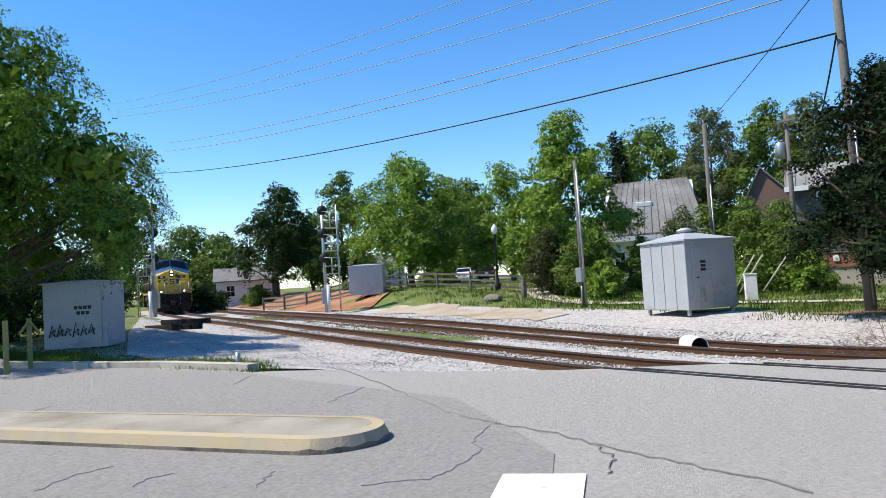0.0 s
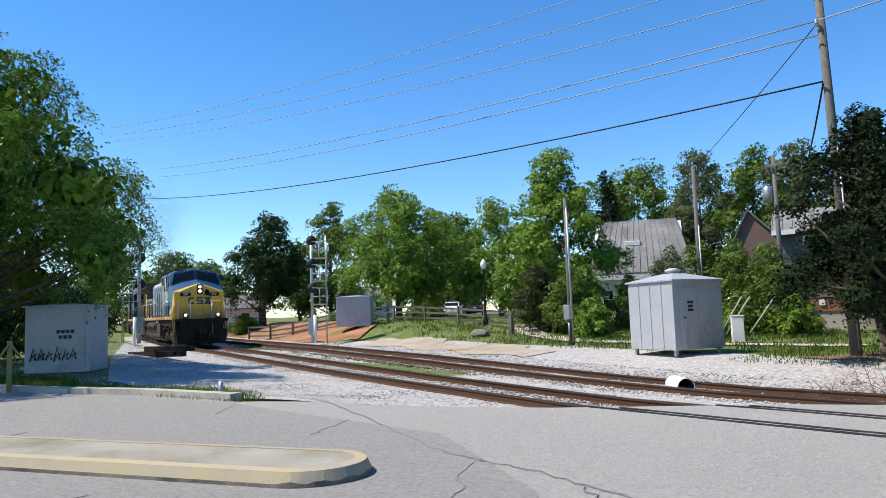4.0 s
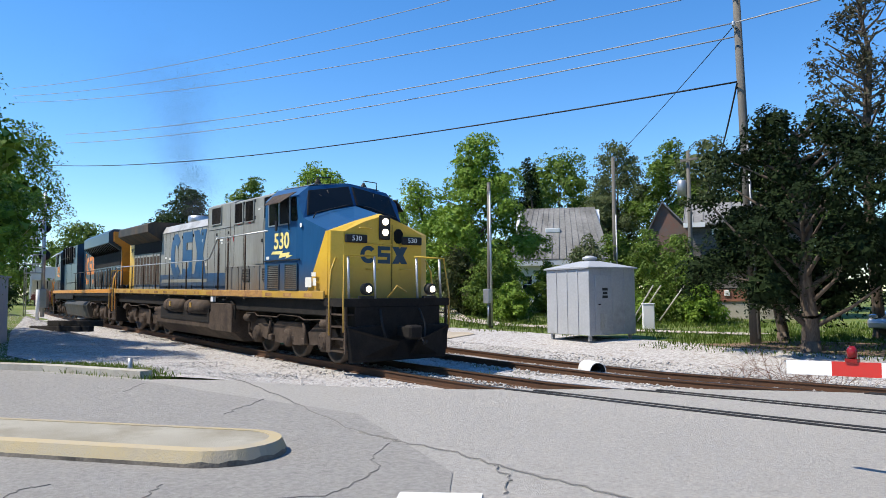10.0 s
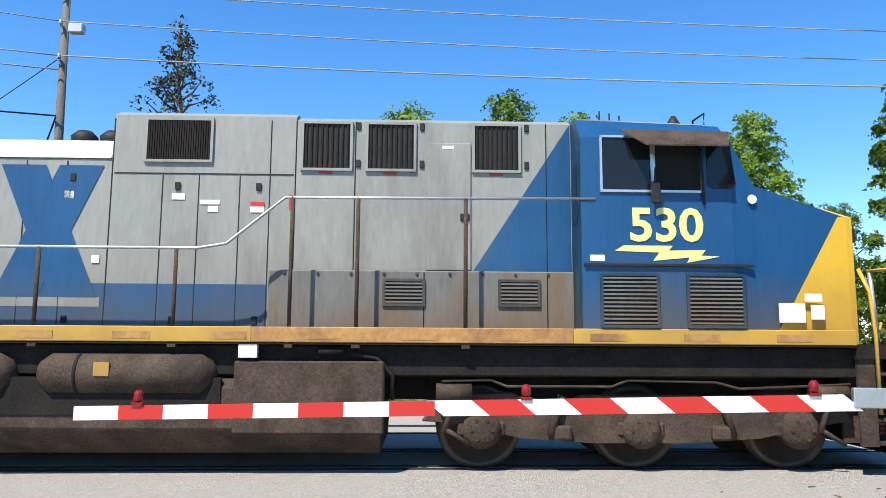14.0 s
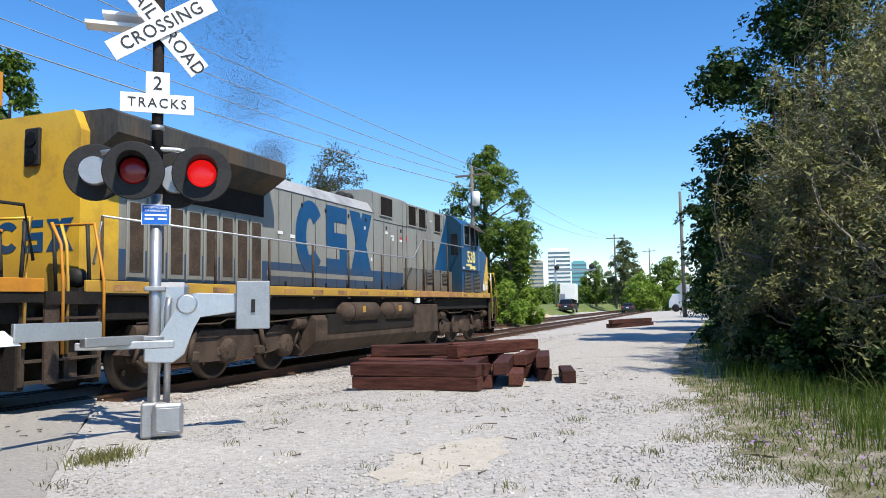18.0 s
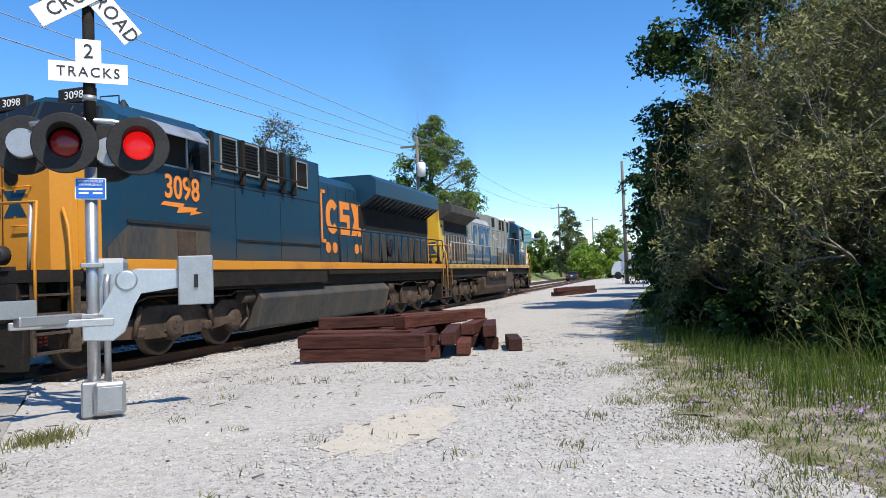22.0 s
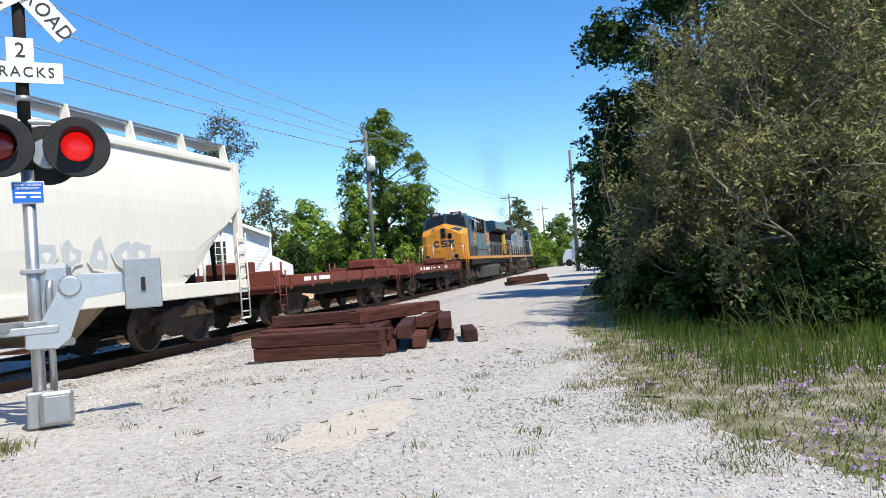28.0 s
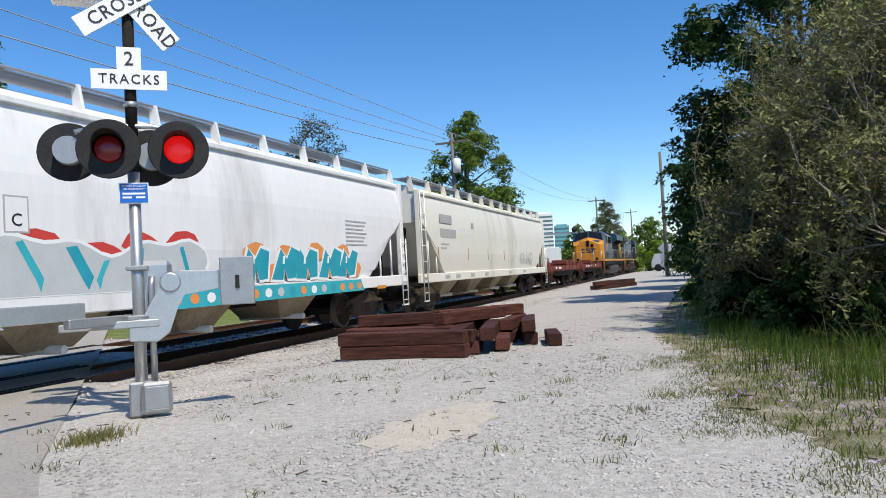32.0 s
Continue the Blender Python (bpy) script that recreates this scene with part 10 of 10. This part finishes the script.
def signal_mast(x, y, z, h, face, label):
    """A lattice-sided colour-light signal mast with ladder, platforms and round black heads."""
    e = thing("railway_signal", label, "railway signal", "signal masts", at=pose(x, y, z, 0, 0, face))
    part("mast", rod(B(), (0, 0, -0.3), (0, 0, h), 0.11, 0.09, 12), M["galv"], e)
    b = B()
    for yy in (-0.22, 0.22):
        rod(b, (-0.85, yy, -0.3), (-0.85, yy, h - 0.2), 0.03, n=6)
    part("ladder_rail", b, M["galv"], e)
    for k in range(int(h / 0.33)):
        part("ladder_rung", rod(B(), (-0.85, -0.22, 0.3 + 0.33 * k), (-0.85, 0.22, 0.3 + 0.33 * k), 0.018, n=5), M["galv"], e)
    for zz in (h - 1.6, h - 3.0, h - 4.4):
        p = part("platform", box(B(), -0.9, -0.4, zz, 0.0, 0.4, zz + 0.04), M["galv"], e)
        b = B()
        for q in (0.5, 1.0):
            pipe(b, [(-0.9, -0.4, zz + q), (0.0, -0.4, zz + q)], 0.018)
            pipe(b, [(-0.9, 0.4, zz + q), (0.0, 0.4, zz + q)], 0.018)
        for yy in (-0.4, 0.4):
            rod(b, (-0.9, yy, zz), (-0.9, yy, zz + 1.0), 0.02, n=5)
            rod(b, (-0.45, yy, zz), (-0.45, yy, zz + 1.0), 0.02, n=5)
        part("platform_rail", b, M["galv"], p)
    for zz in (h - 0.5, h - 1.9, h - 3.4):
        part("signal_head", lathe(B(), [(0.05, -0.12), (0.28, -0.1), (0.30, 0.0), (0.28, 0.03), (0.1, 0.16)], 20, (0, 0.24, zz), "y"), M["black"], e, "round black signal head")
    part("case", box(B(), -0.25, -0.3, 0.2, 0.25, 0.3, 1.2, 0.02), M["galv"], e)
    return e


signal_mast(-44.0, 8.8, 0.95, 6.45, 68, "galvanised railway signal mast with round black heads near the cabinet")
signal_mast(-41.2, 18.1, 0.55, 6.4, 248, "galvanised railway signal mast with ladder beyond the tracks")
for x, y, z, h, r in ((-38.0, 7.4, 0.6, 1.45, 0.08), (-39.0, 17.3, 0.5, 1.4, 0.10)):
    e = new("marker_post", mesh_of("marker_post", rod(B(), (0, 0, -0.2), (0, 0, h), r, r, 12), M["white_paint"]))
    e.matrix_world = pose(x, y, z)
    tagged(e, "stout white concrete marker post beside the track", "post", "white marker posts")

# ---- poles and wires ----
def wood_pole(x, y, h, r, label, z=None, lean=(0, 0), name="utility_pole"):
    z = ground_z(x, y) if z is None else z
    e = thing(name, label, "utility pole", at=pose(x, y, z))
    part("shaft", rod(B(), (0, 0, -0.3), (lean[0], lean[1], h), r, r * 0.62, 14), M["wood_pole"], e, "weathered wooden shaft")
    return e


BIG = (-11.1, 21.8)
big = wood_pole(*BIG, 13.7, 0.165, "tall weathered wooden utility pole carrying wires", lean=(-0.35, 0.1))
for k, zz in enumerate((13.3, 12.15, 11.1, 10.0)):
    b = lathe(B(), [(0.05, 0.0), (0.07, 0.04), (0.05, 0.08), (0.07, 0.12), (0.03, 0.16)], 10, (-0.35 * zz / 13.7, -0.2, zz), "z")
    box(b, -0.35 * zz / 13.7 - 0.04, -0.2, zz - 0.04, -0.35 * zz / 13.7 + 0.04, 0.1, zz)
    part("insulator", b, M["steel_grey"], big)
part("lightning_gear", box(B(), 0.0, -0.35, 10.8, 0.45, -0.1, 11.1, 0.03), M["steel_grey"], big)
part("pole_conduit", rod(B(), (0.16, -0.14, 0.2), (0.0, -0.1, 6.5), 0.03, n=6), M["galv"], big)
pa = wood_pole(-24.0, 22.9, 6.6, 0.13, "short weathered pole with meter box beside the path")
part("meter_box", box(B(), -0.16, -0.28, 1.1, 0.2, -0.08, 1.75, 0.02), M["galv"], pa)
part("pole_conduit", rod(B(), (0.18, -0.08, 0.1), (0.12, -0.06, 6.2), 0.045, n=8), M["galv"], pa)
part("pole_conduit", rod(B(), (0.05, -0.18, 0.1), (0.04, -0.14, 1.1), 0.04, n=8), M["galv"], pa)
pb = wood_pole(-25.8, 34.6, 9.4, 0.16, "bare weathered wooden pole in the shrubs")
part("pole_conduit", rod(B(), (0.2, -0.1, 0.1), (0.17, -0.08, 6.0), 0.04, n=8), M["galv"], pb)
pc = wood_pole(-21.4, 35.3, 9.2, 0.15, "wooden pole with a grey transformer can")
part("transformer", lathe(B(), [(0.05, 6.75), (0.26, 6.8), (0.26, 7.55), (0.2, 7.62), (0.05, 7.64)], 16, (-0.35, -0.1, 0), "z"), M["galv"], pc, "grey cylindrical transformer")
part("cross_arm", box(B(), -0.3, -0.3, 8.6, 0.7, -0.18, 8.72), M["wood_pole"], pc)
UP = (45.5, 18.6)
up = wood_pole(*UP, 10.1, 0.17, "distant wooden utility pole with transformer and crossarm", z=0.9)
part("cross_arm", box(B(), -0.08, -1.2, 9.4, 0.08, 1.2, 9.52), M["wood_pole"], up)
part("transformer", lathe(B(), [(0.05, 7.3), (0.28, 7.35), (0.28, 8.2), (0.2, 8.28)], 14, (-0.2, -0.35, 0), "z"), M["white_paint"], up)
rp = wood_pole(61.0, 6.6, 10.2, 0.17, "dark wooden utility pole under the trees", z=0.2)
for x, y, h, z in ((116, 22.6, 11.5, 1.0), (165, 24.5, 12.5, 1.2)):
    p = wood_pole(x, y, h, 0.18, "far wooden utility pole with crossarm", z=z)
    part("cross_arm", box(B(), -0.08, -1.3, h - 0.7, 0.08, 1.3, h - 0.56), M["wood_pole"], p)
LEFT = (-73, 12.6)


def wire(a, b, sag, r=0.017, label="thin overhead power line", n=24):
    bm = B()
    a, b = Vector(a), Vector(b)
    pts = []
    for i in range(n + 1):
        t = i / n
        p = a.lerp(b, t)
        p.z -= 4 * sag * t * (1 - t)
        pts.append(p)
    pipe(bm, pts, r * 1.35, 6)
    tagged(part("overhead_wire", bm, M["wire"]), label, "wire", "overhead wires")


M["wire"] = mat("wire_metal", (0.26, 0.26, 0.27), (0.33, 0.33, 0.34), 0.8, 0.0, bump=0)
bx = lambda zz: (BIG[0] - 0.35 * zz / 13.7, BIG[1] - 0.2, ground_z(*BIG) + zz)
lp = polar(80.8, 74)
for k, (zz, le) in enumerate(((13.4, 14.2), (12.25, 13.7), (11.2, 13.3))):
    wire(bx(zz), (lp[0], lp[1], 1.55 + 74 * math.tan(radians(le))), 0.9, 0.013)
    wire(bx(zz), (UP[0], UP[1] + (-1.1, 0.0, 1.1)[k], 0.9 + 9.6), 0.55 + 0.1 * k, 0.013)
for zz, le in ((10.1, 11.5), (9.65, 10.9)):
    wire(bx(zz), (*polar(77.5, 74), 1.55 + 74 * math.tan(radians(le))), 0.7, 0.016)
wire(bx(10.1), (UP[0], UP[1], 0.9 + 8.6), 0.7, 0.016)
_cab = M["wire"]
M["wire"] = M["black"]
wire(bx(8.2), (*polar(78.3, 74), 1.55 + 74 * math.tan(radians(9.3))), 0.85, 0.02, "thick black overhead cable")
wire(bx(8.15), (-21.3, 35.2, ground_z(-21.4, 35.3) + 6.0), 1.2, 0.02, "thick black cable drooping from a pole")
wire(bx(10.0), (-25.8, 34.6, ground_z(-25.8, 34.6) + 9.2), 0.1, 0.012, "thin black service wire")
M["wire"] = _cab
for x, y in (((UP[0], UP[1]), (116, 22.6)), ((116, 22.6), (165, 24.5))):
    for o in (-1.1, 1.1):
        za, zb = (0.9 + 9.6 if x[0] < 100 else 1.0 + 11), (1.0 + 11 if x[0] < 100 else 1.2 + 12)
        wire((x[0], x[1] + o, za), (y[0], y[1] + o, zb), 1.2, 0.012)

# ---- small street things ----
def street_lamp(x, y, h, z=None):
    z = ground_z(x, y) if z is None else z
    e = thing("street_lamp", "dark green post-top street lamp with a frosted acorn globe", "street lamp", "post-top street lamps", at=pose(x, y, z))
    b = lathe(B(), [(0.16, 0.0), (0.16, 0.25), (0.10, 0.4), (0.07, 0.9), (0.055, h - 0.75), (0.11, h - 0.7), (0.09, h - 0.55)], 14, (0, 0, 0), "z")
    part("post", b, M["black"], e)
    part("globe", lathe(B(), [(0.09, h - 0.55), (0.17, h - 0.40), (0.18, h - 0.22), (0.10, h - 0.08), (0.03, h)], 14, (0, 0, 0), "z"), M["white_paint"], e, "frosted globe")


street_lamp(*polar(52.9, 42), 3.75, 1.02)
street_lamp(0.0, 23.6, 5.15, ground_z(0, 23.6) - 0.05)
street_lamp(*polar(60.5, 66), 4.0)

e = thing("utility_box", "tall white utility cabinet in the weeds", "utility box", at=pose(*polar(34.4, 33.2), ground_z(*polar(34.4, 33.2)), 0, 0, 40))
part("body", box(B(), -0.24, -0.24, 0, 0.24, 0.24, 1.08, 0.02), M["white_paint"], e)
part("lid", box(B(), -0.26, -0.26, 1.08, 0.26, 0.26, 1.12, 0.01), M["white_paint"], e)
for i, (az, d, a) in enumerate(((35.6, 34, 28), (35.2, 34, 24), (33.6, 35, 40))):
    x, y = polar(az, d)
    b = rod(B(), (0, 0, 0), (0.95 + 0.1 * i, 0.1, 1.6), 0.03, n=8)
    o = part("guy_guard", b, M["sand"], at=pose(x, y, ground_z(x, y) + 0.3, 0, 0, a))
    tagged(o, "slanted guy-wire guard tube in the weeds", "guy guard", "guy-wire guards")


def rail_fence(pts, z_of, rails=3, h=1.05, label="weathered split-rail wooden fence"):
    e = thing("fence", label, "fence")
    P = []
    for a, b in zip(pts[:-1], pts[1:]):
        k = max(1, round(math.dist(a, b) / 2.6))
        P += [(a[0] + (b[0] - a[0]) * i / k, a[1] + (b[1] - a[1]) * i / k) for i in range(k)]
    P.append(pts[-1])
    for x, y in P:
        part("post", box(B(), x - 0.07, y - 0.07, z_of(x, y) - 0.2, x + 0.07, y + 0.07, z_of(x, y) + h, 0.01), M["weathered_wood"], e)
    for (x0, y0), (x1, y1) in zip(P[:-1], P[1:]):
        for r in range(rails):
            zz = 0.25 + (h - 0.35) * r / (rails - 1)
            b = B()
            d = Vector((x1 - x0, y1 - y0, 0))
            n = Vector((-d.y, d.x, 0)).normalized() * 0.03
            q = [Vector((x0, y0, z_of(x0, y0) + zz)), Vector((x1, y1, z_of(x1, y1) + zz))]
            vs = [b.verts.new(p + n * s + Vector((0, 0, t))) for p in q for s, t in ((-1, -0.06), (1, -0.06), (1, 0.06), (-1, 0.06))]
            b.faces.new(vs[:4])
            b.faces.new(vs[4:])
            for i in range(4):
                b.faces.new((vs[i], vs[(i + 1) % 4], vs[4 + (i + 1) % 4], vs[4 + i]))
            part("rail", b, M["weathered_wood"], e)


rail_fence([polar(71, 62), polar(66, 56), polar(60, 52), polar(55, 48), polar(50.8, 45)], ground_z)
e = thing("rail_post", "stout dark timber bollard at the path", "bollard", at=pose(*polar(50.9, 41.5), ground_z(*polar(50.9, 41.5))))
part("shaft", box(B(), -0.12, -0.12, -0.1, 0.12, 0.12, 1.0, 0.02), M["weathered_wood"], e)


def boulder(x, y, s, seed, label="rounded grey-brown boulder on the grass"):
    rnd = random.Random(seed)
    b = B()
    bmesh.ops.create_icosphere(b, subdivisions=2, radius=1)
    for v in b.verts:
        v.co *= 1 + 0.25 * noise.noise(v.co * 1.3 + Vector((seed, 0, 0)))
        v.co = Vector((v.co.x * s, v.co.y * s * 0.8, max(v.co.z, -0.3) * s * 0.5))
    o = part("boulder", b, M["bark_grey"], at=pose(x, y, ground_z(x, y) + 0.1 * s))
    tagged(o, label, "boulder")


boulder(*polar(53.4, 40), 0.65, 2)


# ---- loose stones ----
def stones(name, label, places, r0, r1, material, seed):
    """Many small broken stones lying on the ground, eight faces each."""
    rnd = np.random.default_rng(seed)
    n = len(places)
    C = np.array([(x, y, ground_z(x, y)) for x, y in places])
    r = rnd.uniform(r0, r1, n) * rnd.uniform(0.6, 1.0, n)
    D = np.array([(1, 0, 0), (0, 1, 0), (-1, 0, 0), (0, -1, 0), (0, 0, 0.8), (0, 0, -0.8)], float)
    V = D[None] * rnd.uniform(0.55, 1.25, (n, 6, 1)) + rnd.normal(0, 0.16, (n, 6, 3))
    a = rnd.uniform(0, 6.283, n)
    c, s = np.cos(a)[:, None], np.sin(a)[:, None]
    V = np.stack([V[:, :, 0] * c - V[:, :, 1] * s, V[:, :, 0] * s + V[:, :, 1] * c, V[:, :, 2] * 0.75], 2) * r[:, None, None]
    C[:, 2] += r * 0.12 + 0.012
    V = (V + C[:, None]).reshape(-1, 3)
    T = np.array([(0, 1, 4), (1, 2, 4), (2, 3, 4), (3, 0, 4), (1, 0, 5), (2, 1, 5), (3, 2, 5), (0, 3, 5)])
    F = (np.arange(n)[:, None, None] * 6 + T[None]).reshape(-1, 3)
    tagged(new(name, mesh_np(name, V, F, M[material])), label, "gravel", kind="stuff")


def lot(x, y):
    return y > edge(x) - 0.2 + 0.4 * math.sin(3 * x) and y < track_y(x) - 1.7 and x > 1.55 + max(0.0, (y - 2.0) * 0.5) and x > ROAD_R(y) + 0.1 - (9 if y < 5 else 0)


def near_first(seed, n, inside, x0, y0, x1, y1, px, py, reach):
    """Random places, thinning out with the distance from a corner of the lot."""
    rn = random.Random(seed)
    out = []
    while len(out) < n:
        x, y = rn.uniform(x0, x1), rn.uniform(y0, y1)
        if rn.random() < math.exp(-math.hypot(x - px, y - py) / reach) and inside(x, y):
            out.append((x, y))
    return out


stones("loose_gravel", "pale broken stones over the gravel lot", near_first(31, 27000, lot, 1.5, -2, 26, 10, 2, 3, 6.5), 0.006, 0.026, "stones", 31)
stones("loose_gravel", "coarse pale stones beside the track", near_first(32, 9000, lambda x, y: -4.2 < y - track_y(x) < -0.95 and x > ROAD_R(y) + 0.1, 6, 5, 34, 14, 7, 9, 12), 0.014, 0.040, "ballast_stones", 32)


def bed(x, y):
    n = y - track_y(x)
    return x < ROAD_L(y) - 0.15 and (-3.4 < n < 7.6) and not abs(abs(n) - 0.755) < 0.14 and not abs(abs(n - 4.1) - 0.755) < 0.14


stones("track_ballast", "coarse pale ballast stones round the rails", near_first(33, 19000, bed, -48, 5.5, -1, 20, -8, 10, 12), 0.022, 0.060, "ballast_stones", 33)
stones("track_ballast", "coarse pale ballast stones beyond the road", near_first(34, 6000, lambda x, y: 0.95 < y - track_y(x) < 7.0 and x > ROAD_R(y) + 0.2 and abs(abs(y - track_y(x) - 4.1) - 0.755) > 0.14, 8, 10, 40, 22, 9, 12, 12), 0.022, 0.060, "ballast_stones", 34)
stones("loose_gravel", "white stones between the kerb and track", near_first(35, 13000, lambda x, y: wk(x) + 1.2 < y < track_y(x) - 2.6 and x < ROAD_L(y) - 0.2, -40, 0, -9, 11, -12, 7, 14), 0.012, 0.035, "stones", 35)
# twigs and chips of bark on the lot
rn = random.Random(41)
V, F = prongs([(np.array((x, y, ground_z(x, y) + 0.03)), np.array((x + rn.gauss(0, 0.07), y + rn.gauss(0, 0.05), ground_z(x, y) + 0.035)), 0.008, 0.005) for x, y in [(rn.uniform(3, 14), rn.uniform(1.8, 8.4)) for _ in range(160)]])
tagged(new("twig_litter", mesh_np("twig_litter", V, F, M["bark"])), "small dark twigs scattered over the gravel", "litter", kind="stuff")


# ---- the first engine's exhaust ----
M["soot"] = mat("soot", (0.06, 0.06, 0.065), (0.09, 0.09, 0.095), 0.95, bump=0)
SMOKE = []


def smoke():
    """A plume of fine soot flakes in puffs that trail the stack, each wider and thinner than the last."""
    e = thing("exhaust_smoke", "thin dark exhaust plume above the first engine", "smoke")
    rnd = np.random.default_rng(8)
    for i in range(7):
        f = i / 6
        n, r = 17000, 0.30 + 1.0 * f
        C = rnd.normal(0, 1, (n, 3)) * (r, r * 0.8, r * 0.9)
        C[:, 0] += 0.5 * r * np.sin(C[:, 2] * 1.7 + i)
        s = rnd.uniform(0.0034, 0.0078, (n, 1, 1))
        V = (C[:, None] + rnd.normal(0, 1, (n, 3, 3)) * s).reshape(-1, 3)
        puff = new("puff", mesh_np("puff", V, np.arange(3 * n).reshape(n, 3), M["soot"]))
        puff.parent = e
        SMOKE.append((puff, -13.3 - 5.5 * f ** 1.25, 4.9 + 6.5 * f ** 0.9, rnd.normal(0, 0.2), r))


smoke()
# ---- what moves ----
def rolling_pose(t, back, a, b):
    if a is None:     # an engine coupled backwards
        return car_pose(at_nose(t) - back, 2.6, 16.2, -1)
    return car_pose(at_nose(t) - back, a, b)


def motions():
    for ob, back, a, b in ROLLING:
        walk(ob, [(t, rolling_pose(t, back, a, b)) for t in TIMES])
    # the plume trails the stack and turns over slowly
    for k, (ob, x, z, y, r) in enumerate(SMOKE):
        rows = []
        for t in TIMES:
            c = car_pose(at_nose(t), 2.6, 16.2) @ Vector((x, y, z))
            rows.append((t, pose(c.x, c.y, c.z, 0, 3 * t, 5 * t + 40 * k)))
        walk(ob, rows)
    # wheels turn with the way travelled
    fine = [0.125 * i for i in range(257)]
    for ob, x, r in WHEELS:
        e = ob.parent.parent
        back = next(k for o, k, a, b in ROLLING if o is e)
        flip = -1 if next(a for o, k, a, b in ROLLING if o is e) is None else 1
        walk(ob, [(t, pose(x, 0, r) @ Matrix.Rotation(flip * (at_nose(t) - at_nose(0)) / r, 4, "Y")) for t in fine])


motions()
